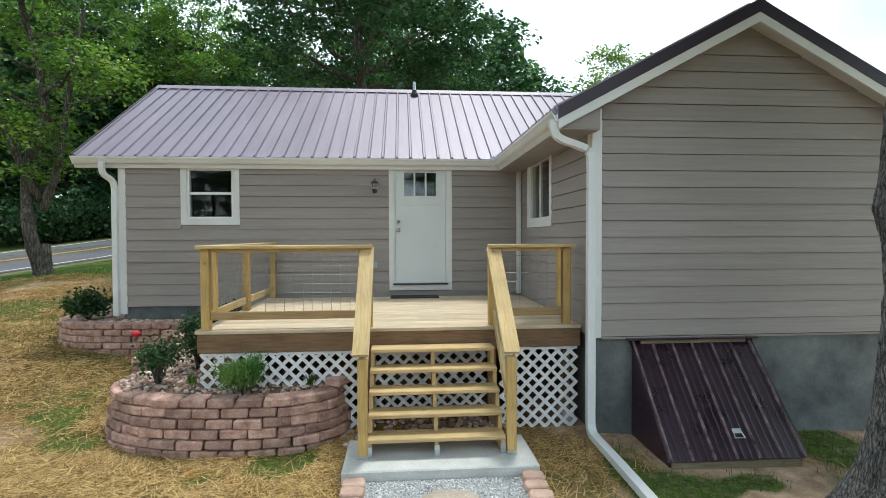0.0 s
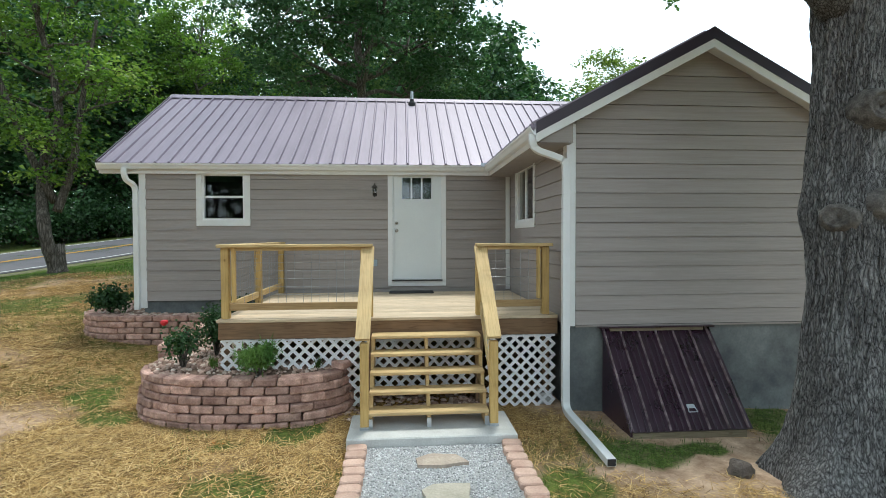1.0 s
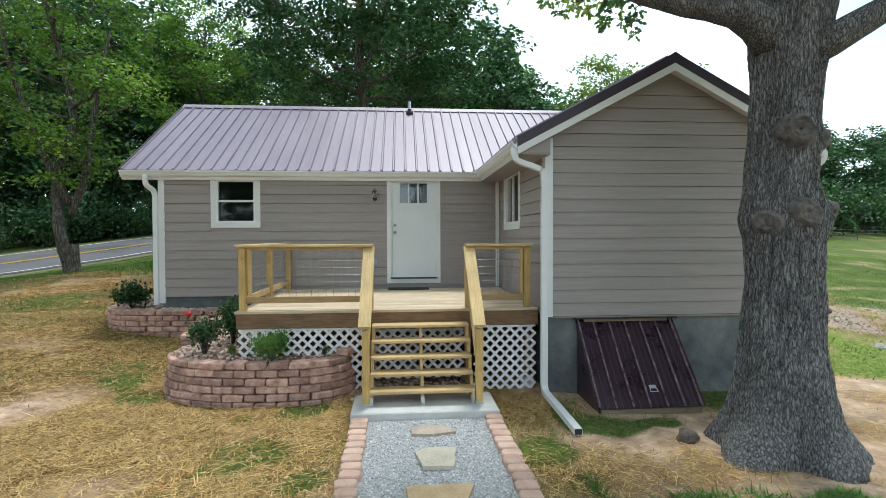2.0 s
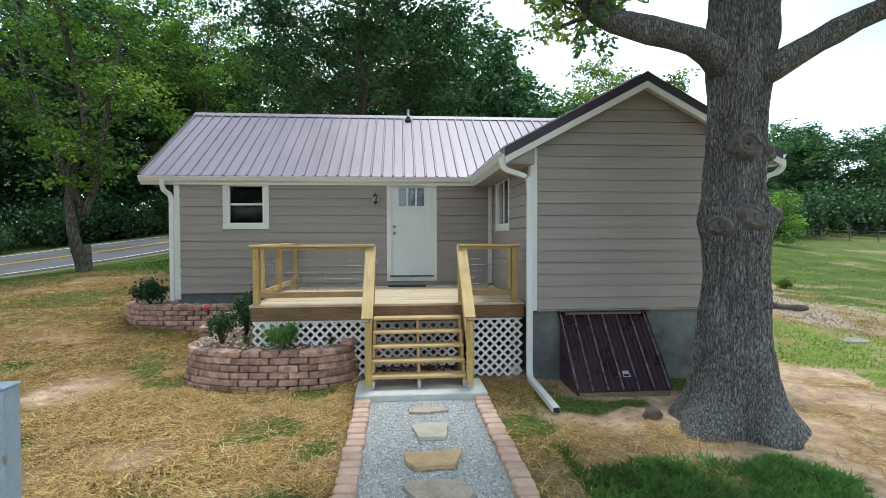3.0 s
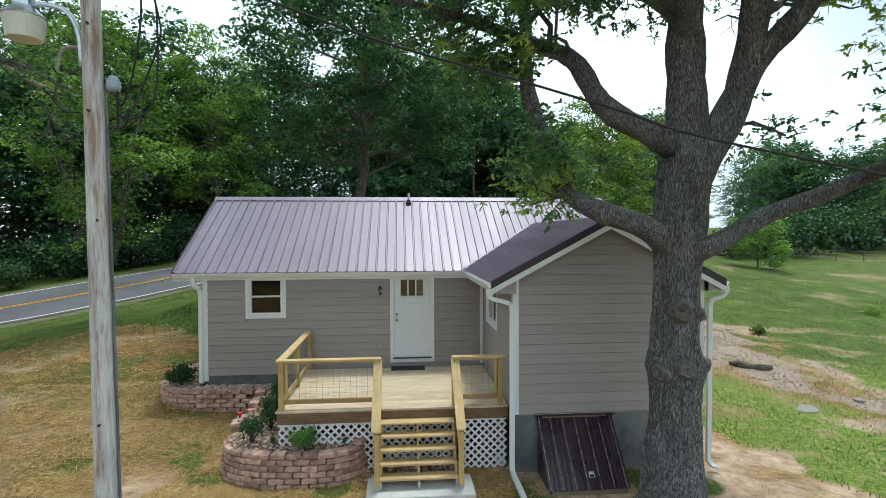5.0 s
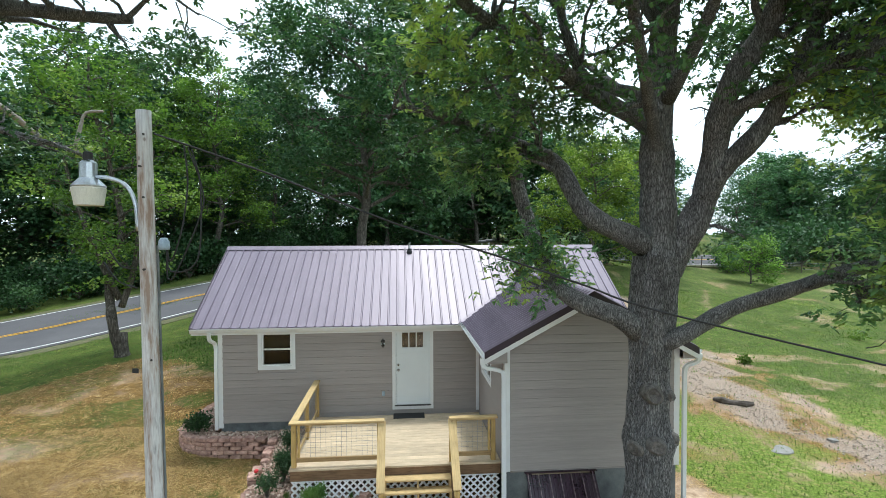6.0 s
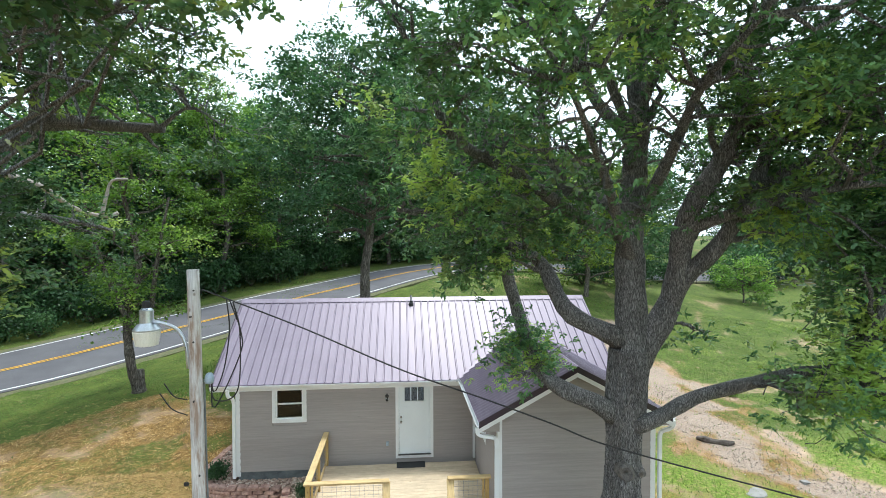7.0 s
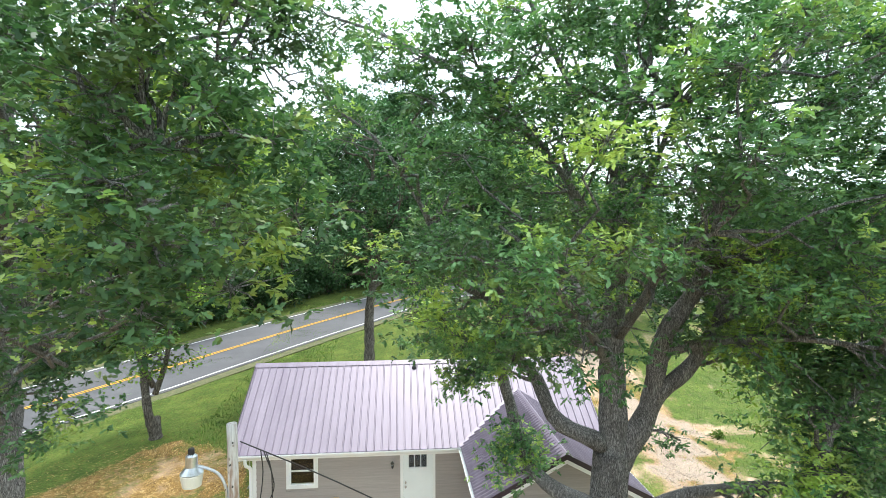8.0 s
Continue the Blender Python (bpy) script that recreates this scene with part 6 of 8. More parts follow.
# ---- things in the yard and the meadow ----
bm = bmesh.new()
z = gz1(10.6, 8.6)
lathe(bm, [(0.36, -0.10), (0.37, -0.02), (0.36, 0.008), (0.32, 0.014), (0.02, 0.018)], (10.6, 8.6, z + 0.01), 26)
single("septic_lid", bm, M_OLD_LID, "round concrete lid lying in the grass", "concrete lid", at=(10.6, 8.6, z))
bm = bmesh.new()
pts = [(10.65, 11.6, 0), (10.85, 11.45, 0), (11.15, 11.35, 0), (11.5, 11.25, 0), (11.8, 11.2, 0)]
tube(bm, [(p[0], p[1], gz1(p[0], p[1]) + 0.06 + 0.03 * math.sin(i * 2)) for i, p in enumerate(pts)], [0.07, 0.125, 0.10, 0.13, 0.05], 12)
for v in bm.verts:
    v.co.z += random.uniform(-0.025, 0.025)
single("fallen_log", bm, M_LOG, "dark rotting log lying in the grass", "log")
for x, y, s in ((8.5, 11.2, 0.25), (12.6, 9.0, 0.12)):
    bm = bmesh.new()
    z = gz1(x, y)
    box(bm, x - s, x + s, y - s * 0.7, y + s * 0.7, z - 0.05, z + 0.05, bevel=0.02)
    for v in bm.verts:
        v.co += Vector((random.uniform(-1, 1), random.uniform(-1, 1), random.uniform(-0.4, 0.4))) * s * 0.18
    single("flat_stone", bm, M_OLD_LID, "pale flat stone half sunk in the grass", "stone", "flat stones", at=(x, y, z))
bm = bmesh.new()
lathe(bm, [(0.10, 0.0), (0.12, 0.05), (0.09, 0.11), (0.03, 0.13)], (3.28, 3.55, gz1(3.28, 3.55)), 9)
for v in bm.verts:
    v.co += Vector((random.uniform(-1, 1), random.uniform(-1, 1), random.uniform(-0.5, 0.5))) * 0.02
single("root_stump", bm, M_LOG, "small dark stump beside the oak's root", "stump", at=(3.28, 3.55, 0))
for k, (x, y) in enumerate(((6.3, 33.0), (6.9, 33.4))):
    z = gz1(x, y)
    mb = thing("mailbox", (x, y, z), "black mailbox on a wooden post by the road", "mailbox", "mailboxes")
    part("post", boxed(x - 0.05, x + 0.05, y - 0.05, y + 0.05, z - 0.1, z + 1.05), M_GREY_WOOD, mb)
    bm = bmesh.new()
    prism(bm, [(x - 0.26, y + 0.09 * math.cos(a), z + 1.16 + 0.10 * max(-1, math.sin(a)) + (0.03 if math.sin(a) > 0 else 0)) for a in np.linspace(0, 2 * math.pi, 14, endpoint=False)], (0.52, 0, 0))
    part("body", bm, M_MAILBOX, mb)
fence = thing("board_fence", (84, 86, 5.5), "white three-board fence on the far rise", "fence")
for k in range(15):
    x = 74 + k * 2.4
    y = 86 + (x - 84) * 0.15
    part("fence_post", boxed(x - 0.08, x + 0.08, y - 0.08, y + 0.08, gz1(x, y) - 0.3, gz1(x, y) + 1.35), M_WHITE, fence)
    if k < 14:
        for h in (0.45, 0.82, 1.2):
            bm = bmesh.new()
            beam(bm, (x, y, gz1(x, y) + h), (x + 2.4, y + 0.36, gz1(x + 2.4, y + 0.36) + h), 0.04, 0.15)
            part("fence_board", bm, M_WHITE, fence)
fence2 = thing("board_fence", (13, 78, 5.5), "white three-board fence far behind the house", "fence")
for k in range(9):
    x, y = 6 + k * 2.4, 78.0
    part("fence_post", boxed(x - 0.08, x + 0.08, y - 0.08, y + 0.08, gz1(x, y) - 0.3, gz1(x, y) + 1.35), M_WHITE, fence2)
    if k < 8:
        for h in (0.45, 0.82, 1.2):
            bm = bmesh.new()
            beam(bm, (x, y, gz1(x, y) + h), (x + 2.4, y, gz1(x + 2.4, y) + h), 0.04, 0.15)
            part("fence_board", bm, M_WHITE, fence2)
wf = thing("wire_fence", (40, 44, 1.5), "old wire fence on dark posts across the meadow", "fence")
wire_pts = []
for k in range(26):
    x = 18 + k * 2.6
    y = 42.5 + 2.0 * math.sin(k * 0.3) + k * 0.12
    z = gz1(x, y)
    h = 1.15 + random.uniform(-0.1, 0.1)
    lean = random.uniform(-0.08, 0.08)
    part("fence_post", tube(bmesh.new(), [(x, y, z - 0.2), (x + lean, y, z + h)], 0.05, 7), M_LOG, wf)
    wire_pts.append((x + lean * 0.8, y, z))
for h in (0.35, 0.7, 1.0):
    part("fence_wire", tube(bmesh.new(), [(p[0], p[1], p[2] + h) for p in wire_pts], 0.008, 4), M_WIRE, wf)
fp = thing("utility_pole", (88, 88, 6), "distant wooden utility pole beside the white fence", "utility pole")
part("shaft", tube(bmesh.new(), [(88, 86, gz1(88, 86) - 0.5), (88, 86, gz1(88, 86) + 9)], [0.16, 0.12], 10), M_GREY_WOOD, fp)

# ---- plants ----
RH = np.array([(0, 0), (0.5, 0.36), (1, 0), (0.5, -0.36)])
half_oak = [(0.30, 0.21), (0.44, 0.09), (0.68, 0.20)]
OAK_LEAF = np.array([(0, 0)] + half_oak + [(1, 0)] + [(u, -v) for u, v in half_oak[::-1]])
BLADE = np.array([(0, 0.10), (1, 0.0), (0, -0.10)])


def leaf_mesh(name, pos, size, material, shape, rng, droop=0.35, fold=0.12, upright=0.0, outward=None, level=None):
    """Flat leaves of one outline, each its own island, turned at random."""
    k = len(pos)
    d = rng.normal(size=(k, 3))
    if level is not None:
        d[:, 2] *= 0.45
    d[:, 2] -= droop
    if outward is not None:
        d += outward
    if upright:
        d[:, :2] *= 1 - upright
        d[:, 2] = np.abs(d[:, 2]) + upright
    d /= np.linalg.norm(d, axis=1)[:, None]
    ref = rng.normal(size=(k, 3))
    ref[:, 2] += 0.0 if upright else 0.7
    if level is not None:
        ref = ref * 0.5 + np.array([0, 0, 1.0]) * level
    s = np.cross(d, ref)
    s /= np.maximum(np.linalg.norm(s, axis=1)[:, None], 1e-6)
    nrm = np.cross(s, d)
    size = size[:, None, None]
    u, v = shape[None, :, 0, None], shape[None, :, 1, None]
    pts = pos[:, None, :] + size * (d[:, None, :] * u + s[:, None, :] * v + nrm[:, None, :] * (np.abs(v) * fold * 2))
    c = len(shape)
    return arrays(name, pts.reshape(-1, 3), np.full(k, c), np.arange(k * c), material)


def wander(a, b, rng, n=6, amount=0.12):
    """A bent line from a to b."""
    a, b = np.array(a, float), np.array(b, float)
    t = np.linspace(0, 1, n)[:, None]
    line = a + (b - a) * t
    length = np.linalg.norm(b - a)
    off = rng.normal(size=(n, 3)) * amount * length * np.sin(np.pi * t) * 0.5
    return line + off


def branch_out(limbs, rng, subs, reach, lift=0.25, first=0.35, twigs=3, twig_len=0.8):
    """Side branches and twigs off the limbs; returns tubes and the places of leaf clumps with their outward way."""
    tubes, tips = [], []
    for pts, r0, r1, leafy_limb in limbs:
        pts = np.array(pts, float)
        s = np.concatenate(([0], np.cumsum(np.linalg.norm(np.diff(pts, axis=0), axis=1))))
        for k in range(int(round(subs * leafy_limb))):
            f = first + (1 - first) * (k + rng.uniform(0, 1)) / max(1, subs * leafy_limb)
            f = min(f, 1.0)
            p = np.array([np.interp(f * s[-1], s, pts[:, j]) for j in range(3)])
            q = np.array([np.interp(max(0, f - 0.1) * s[-1], s, pts[:, j]) for j in range(3)])
            along = (p - q) / max(1e-6, np.linalg.norm(p - q))
            d = rng.normal(size=3)
            d -= along * d.dot(along)
            d = d / np.linalg.norm(d) + along * 0.7 + np.array([0, 0, lift])
            d /= np.linalg.norm(d)
            ln = rng.uniform(*reach) * (1.15 - 0.5 * f)
            e = p + d * ln
            tubes.append((wander(p, e, rng, 5), max(0.012, r1 * 0.8 + (r0 - r1) * (1 - f) * 0.25), 0.01))
            for j in range(twigs):
                g = rng.uniform(0.35, 1.0)
                base = p + d * ln * g
                td = d + rng.normal(size=3) * 0.75
                td /= np.linalg.norm(td)
                tip = base + td * twig_len * rng.uniform(0.4, 1.0)
                tubes.append((np.array([base, (base + tip) / 2 + rng.normal(size=3) * 0.04, tip]), 0.010, 0.004))
                tips.append((tip, td))
            tips.append((e, d))
    return tubes, tips


def pads_at(tips, rng, total, width):
    """Leaves in level, domed pads round the twig ends, with air between the pads."""
    pos, out = [], []
    per = max(8, int(total / (len(tips) * 2)))
    for p, d in tips:
        for k in range(2):
            c = np.asarray(p) + rng.normal(size=3) * width * np.array([0.9, 0.9, 0.55]) * k
            w = width * rng.uniform(0.6, 1.25)
            a, q = rng.uniform(0, 2 * np.pi, per), np.sqrt(rng.uniform(0, 1, per)) * w
            z = (0.42 * (1 - (q / w) ** 2) + rng.normal(size=per) * 0.16) * w
            pos.append(c + np.stack([np.cos(a) * q, np.sin(a) * q, z], 1))
            out.append(np.stack([np.cos(a), np.sin(a), np.zeros(per)], 1) * 0.7)
    return np.concatenate(pos), np.concatenate(out)


def rosettes_at(tips, rng, bunches, leaves, spread):
    """Oak leaves in bunches at the twig ends, each bunch spreading from one point."""
    pos, out = [], []
    for p, d in tips:
        m = max(2, int(rng.normal(bunches, bunches * 0.3)))
        c = np.asarray(p) + rng.normal(size=(m, 3)) * spread * np.array([1, 1, 0.6])
        pos.append(np.repeat(c, leaves, 0) + rng.normal(size=(m * leaves, 3)) * 0.02)
        out.append(np.repeat(np.array(d)[None] * 0.35, m * leaves, 0))
    return np.concatenate(pos), np.concatenate(out)


def wood_mesh(bm, limbs, tubes, sides=9):
    for pts, r0, r1, _ in limbs:
        line = curve(pts, step=0.25)
        n = len(line)
        rad = [r0 + (r1 - r0) * (i / (n - 1)) for i in range(n)]
        rad = [r * (1 + 0.06 * math.sin(i * 1.9) + random.uniform(-0.04, 0.04)) for i, r in enumerate(rad)]
        tube(bm, line, rad, sides)
    for pts, r0, r1 in tubes:
        n = len(pts)
        tube(bm, pts, [r0 + (r1 - r0) * i / (n - 1) for i in range(n)], 5 if r0 > 0.015 else 3, False)
    return bm


# the oak beside the wing
rng = np.random.default_rng(11)
oak = thing("oak_tree", (4.02, 3.4, 0.0), "old oak with furrowed grey bark and a broad green crown", "tree")
na, nz = 210, 310
OAK_Z, OAK_CX, OAK_CY = [-0.25, 0.6, 1.4, 2.8, 4.0, 5.35], [3.93, 3.95, 4.00, 4.05, 4.06, 4.14], [3.27, 3.30, 3.37, 3.46, 3.42, 3.40]
OAK_RZ, OAK_R = [-0.25, 0.05, 0.3, 0.6, 1.1, 1.75, 2.1, 2.35, 2.7, 3.1, 3.3, 3.8, 4.4, 5.35], [0.80, 0.67, 0.54, 0.46, 0.405, 0.362, 0.375, 0.405, 0.345, 0.335, 0.33, 0.335, 0.385, 0.375]
zz = np.linspace(-0.25, 5.35, nz)
aa = np.linspace(0, 2 * np.pi, na, endpoint=False)
A, Z = np.meshgrid(aa, zz)
R = np.interp(Z, OAK_RZ, OAK_R) - 0.02
R = R + 0.16 * np.exp(-np.maximum(Z, 0) / 0.28) * (np.cos(A * 5 + 0.7) * 0.6 + np.cos(A * 3 + 2.1) * 0.5)
R = R + 0.06 * np.exp(-((Z - 2.36) / 0.16) ** 2) * np.maximum(0, np.cos(A + 0.35)) ** 2 + 0.05 * np.exp(-((Z - 3.12) / 0.12) ** 2) * np.maximum(0, np.cos(A + 0.55)) ** 3
arc = np.stack([np.cos(A), np.sin(A)], -1) * 0.45
def cyl_noise(fr, fz, seed):
    return 0.5 * (vnoise(arc[..., 0] * fr + Z * fz * 0.15, arc[..., 1] * fr + Z * fz, seed) + vnoise(arc[..., 0] * fr + 31.0, arc[..., 1] * fr * 1.1 + Z * fz * 1.1, seed + 5))
ridge = np.abs(cyl_noise(22, 2.4, 1) - 0.5) * 2
R = R + (ridge - 0.25) * 0.055 + (cyl_noise(46, 8, 3) - 0.5) * 0.030 + (cyl_noise(4, 1.4, 8) - 0.5) * 0.05
CXT, CYT = np.interp(Z, OAK_Z, OAK_CX), np.interp(Z, OAK_Z, OAK_CY)
vx, vy = CXT + R * np.cos(A), CYT + R * np.sin(A)
tp = np.stack([vx, vy, Z], -1).reshape(-1, 3) - np.array(ORIGIN[oak])
ti = np.arange(na * nz).reshape(nz, na)
tq = np.stack([ti[:-1], np.roll(ti[:-1], -1, 1), np.roll(ti[1:], -1, 1), ti[1:]], -1).reshape(-1, 4)
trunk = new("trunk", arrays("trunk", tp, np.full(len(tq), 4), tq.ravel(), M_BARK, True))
trunk.parent = oak
ORIGIN[trunk] = ORIGIN[oak]


def burl(z, deg, r, out):
    """A healed branch cut: rolled collars round a sunken disc, facing the given way."""
    bm = bmesh.new()
    lathe(bm, [(r * 1.9, -0.10), (r * 1.65, 0.0), (r * 1.38, out * 0.55), (r * 1.12, out * 0.95), (r * 0.98, out), (r * 0.88, out * 0.86), (r * 0.72, out * 0.80), (r * 0.62, out * 0.86), (r * 0.45, out * 0.74), (r * 0.2, out * 0.70), (r * 0.12, out * 0.45)], (0, 0, 0), 28)
    for v in bm.verts:
        a = math.atan2(v.co.y, v.co.x)
        v.co *= 1 + 0.10 * math.sin(2 * a + z * 9) + random.uniform(-0.035, 0.035)
    ang = radians(deg)
    d = Vector((math.cos(ang), math.sin(ang), 0.06)).normalized()
    rad = float(np.interp(z, OAK_RZ, OAK_R)) - 0.045
    c = Vector((float(np.interp(z, OAK_Z, OAK_CX)) + rad * d.x, float(np.interp(z, OAK_Z, OAK_CY)) + rad * d.y, z))
    bmesh.ops.transform(bm, matrix=Matrix.Translation(c) @ d.to_track_quat("Z", "Y").to_matrix().to_4x4(), verts=bm.verts)
    part("knot", bm, M_KNOT, oak, "healed knot where a branch was cut", smooth=True)


burl(3.19, -106, 0.105, 0.14)
burl(2.30, -148, 0.085, 0.07)
burl(2.385, -96, 0.095, 0.08)
burl(3.13, -42, 0.07, 0.10)
burl(2.40, -25, 0.085, 0.11)

OAK_LIMBS = [
    # lower left limb with its upright end
    ([(3.85, 3.38, 4.10), (3.56, 3.32, 4.36), (2.94, 3.5, 4.60), (2.61, 3.85, 4.88), (2.41, 4.2, 5.43), (2.23, 4.35, 6.12), (2.10, 4.5, 6.75), (2.10, 4.6, 7.94), (1.96, 4.6, 8.92), (1.8, 4.6, 9.8)], 0.175, 0.07, 0.6),
    ([(2.75, 3.7, 4.75), (2.45, 3.75, 4.86), (2.0, 3.9, 4.72)], 0.05, 0.02, 0.9),
    ([(2.5, 4.0, 5.2), (2.2, 3.9, 5.3), (1.95, 3.8, 5.1)], 0.035, 0.015, 0.7),
    ([(2.12, 4.45, 6.6), (1.8, 4.3, 6.9), (1.35, 4.2, 6.9)], 0.05, 0.02, 1.0),
    # right limb, turning up at its end
    ([(4.12, 3.3, 3.95), (4.4, 3.02, 4.15), (5.12, 2.95, 4.55), (5.65, 2.75, 4.77), (6.27, 2.05, 5.2), (6.66, 1.65, 5.38), (6.9, 1.35, 5.9), (7.0, 1.2, 6.6), (7.4, 1.0, 7.4)], 0.145, 0.055, 0.9),
    ([(6.2, 2.1, 5.17), (6.1, 1.8, 4.95), (5.95, 1.6, 4.8)], 0.04, 0.015, 0.9),
    ([(6.66, 1.65, 5.38), (7.2, 1.3, 5.3), (7.9, 1.0, 5.2)], 0.06, 0.02, 1.0),
    # upright stem
    ([(4.12, 3.4, 5.0), (4.18, 3.4, 5.6), (4.14, 3.4, 7.6), (4.29, 3.4, 9.39), (4.2, 3.3, 10.8), (4.3, 3.2, 12.4), (4.1, 3.2, 14.0)], 0.31, 0.08, 1.3),
    # two stems leaning out
    ([(4.2, 3.42, 4.95), (4.42, 3.35, 5.35), (4.87, 3.2, 6.4), (4.88, 2.8, 7.72), (5.33, 2.5, 8.72), (5.59, 2.4, 9.46), (5.66, 2.4, 10.4), (6.2, 2.4, 11.6), (6.4, 2.5, 12.8)], 0.25, 0.06, 1.2),
    ([(4.80, 3.22, 6.2), (4.98, 3.0, 6.69), (5.42, 2.7, 7.29), (5.89, 2.6, 8.16), (6.4, 2.7, 9.17), (7.17, 2.8, 10.21), (7.6, 3.2, 11.4)], 0.17, 0.05, 1.1),
    ([(6.25, 2.7, 8.93), (6.81, 2.6, 9.19), (7.52, 2.5, 9.45), (8.4, 2.4, 9.6), (9.4, 2.2, 9.7)], 0.09, 0.03, 1.2),
    ([(5.89, 2.6, 8.16), (6.46, 2.4, 8.49), (7.06, 2.3, 8.79), (8.0, 2.0, 8.9), (9.0, 1.7, 8.8)], 0.10, 0.03, 1.2),
    # left limbs
    ([(3.95, 3.38, 5.5), (3.71, 3.35, 5.66), (2.97, 3.4, 6.06), (2.63, 3.8, 6.87), (2.2, 4.2, 7.21), (0.99, 4.4, 7.71), (-0.08, 4.4, 7.95)], 0.185, 0.05, 0.9),
    ([(4.05, 3.4, 7.35), (3.88, 3.35, 7.5), (2.87, 3.1, 7.89), (2.02, 2.8, 8.38), (1.27, 2.7, 8.74), (0.72, 2.6, 9.14), (0.37, 2.5, 10.05)], 0.15, 0.05, 1.2),
    ([(4.1, 3.4, 7.7), (3.91, 3.5, 7.95), (3.07, 3.6, 8.2), (2.75, 3.5, 8.72), (2.57, 3.4, 9.14), (2.4, 3.3, 10.2)], 0.13, 0.04, 1.0),
    ([(4.25, 3.4, 9.0), (3.98, 3.4, 9.35), (3.59, 3.7, 9.97), (3.45, 3.9, 10.76), (3.2, 4.0, 11.9)], 0.14, 0.04, 1.0),
    ([(4.12, 3.3, 7.0), (3.6, 2.6, 7.6), (3.0, 1.7, 8.2), (2.4, 0.8, 8.7), (1.9, 0.1, 9.1)], 0.11, 0.03, 1.2),
    # towards the yard and outwards
    ([(4.2, 3.2, 7.8), (4.2, 2.2, 8.6), (4.0, 1.0, 9.4), (3.9, -0.3, 9.8)], 0.12, 0.03, 1.2),
    ([(4.9, 2.9, 7.5), (5.6, 2.0, 7.9), (6.2, 1.1, 8.1), (6.9, 0.3, 8.1)], 0.11, 0.03, 1.2),
    ([(5.6, 2.5, 9.2), (6.4, 1.8, 9.4), (7.2, 1.0, 9.6), (7.8, 0.2, 9.8)], 0.10, 0.03, 1.1),
    ([(5.9, 2.6, 8.2), (7.2, 3.4, 8.5), (8.6, 3.7, 8.6), (9.8, 3.2, 8.8)], 0.10, 0.03, 1.2),
    ([(5.0, 3.0, 7.3), (6.2, 4.2, 8.0), (7.2, 5.4, 8.7)], 0.10, 0.03, 0.9),
    ([(4.1, 3.5, 7.6), (3.9, 4.8, 8.6), (3.6, 6.2, 9.6)], 0.11, 0.03, 0.9),
    ([(4.2, 3.3, 9.0), (3.4, 2.8, 10.2), (2.4, 2.4, 11.4), (1.6, 2.1, 12.2)], 0.10, 0.03, 1.2),
    ([(4.2, 3.2, 9.6), (4.3, 2.2, 10.8), (4.2, 1.1, 11.8)], 0.10, 0.03, 1.1),
    ([(5.8, 2.4, 10.6), (6.7, 2.0, 11.4), (7.4, 1.7, 12.0)], 0.10, 0.03, 1.1),
    ([(2.1, 4.6, 7.9), (1.4, 4.9, 8.8), (0.6, 5.2, 9.5)], 0.06, 0.02, 0.9),
    # the top
    ([(4.1, 3.2, 11.0), (2.9, 2.7, 12.8), (1.9, 2.3, 14.4)], 0.09, 0.03, 1.3),
    ([(4.2, 3.2, 12.0), (4.6, 2.1, 13.8), (4.8, 1.0, 15.2)], 0.09, 0.03, 1.3),
    ([(6.3, 2.5, 12.0), (7.3, 2.4, 13.3), (8.2, 2.0, 14.8)], 0.09, 0.03, 1.3),
    ([(0.72, 2.6, 9.14), (0.2, 2.7, 10.4), (-0.6, 3.0, 11.6), (-1.4, 3.2, 12.2)], 0.06, 0.02, 0.9),
    ([(2.4, 2.4, 11.4), (1.1, 2.6, 12.6), (-0.4, 3.0, 13.5), (-1.6, 3.3, 14.0)], 0.06, 0.02, 1.1),
    ([(7.4, 3.1, 11.0), (8.6, 3.0, 12.3), (9.7, 2.9, 13.2)], 0.08, 0.03, 1.1),
    ([(6.3, 2.5, 12.4), (7.6, 3.4, 13.6), (9.0, 4.2, 14.6)], 0.08, 0.03, 1.2),
    ([(8.6, 3.0, 12.3), (10.0, 3.6, 13.6), (11.2, 4.2, 14.4)], 0.07, 0.03, 1.2),
    ([(8.6, 3.7, 8.6), (9.6, 2.4, 9.2), (10.4, 1.2, 9.6)], 0.06, 0.02, 1.1),
    ([(6.9, 0.3, 8.1), (7.4, -0.4, 7.4), (7.9, -0.9, 6.8)], 0.05, 0.02, 0.9),
    ([(4.62, 3.3, 5.75), (5.0, 3.2, 5.85), (5.45, 3.1, 5.65)], 0.035, 0.015, 0.45),
]
tubes, tips = branch_out(OAK_LIMBS, rng, 10.5, (0.7, 1.7), 0.12, 0.38, 3, 0.6)


def near(p, c, r):
    return math.dist(p, c) < r


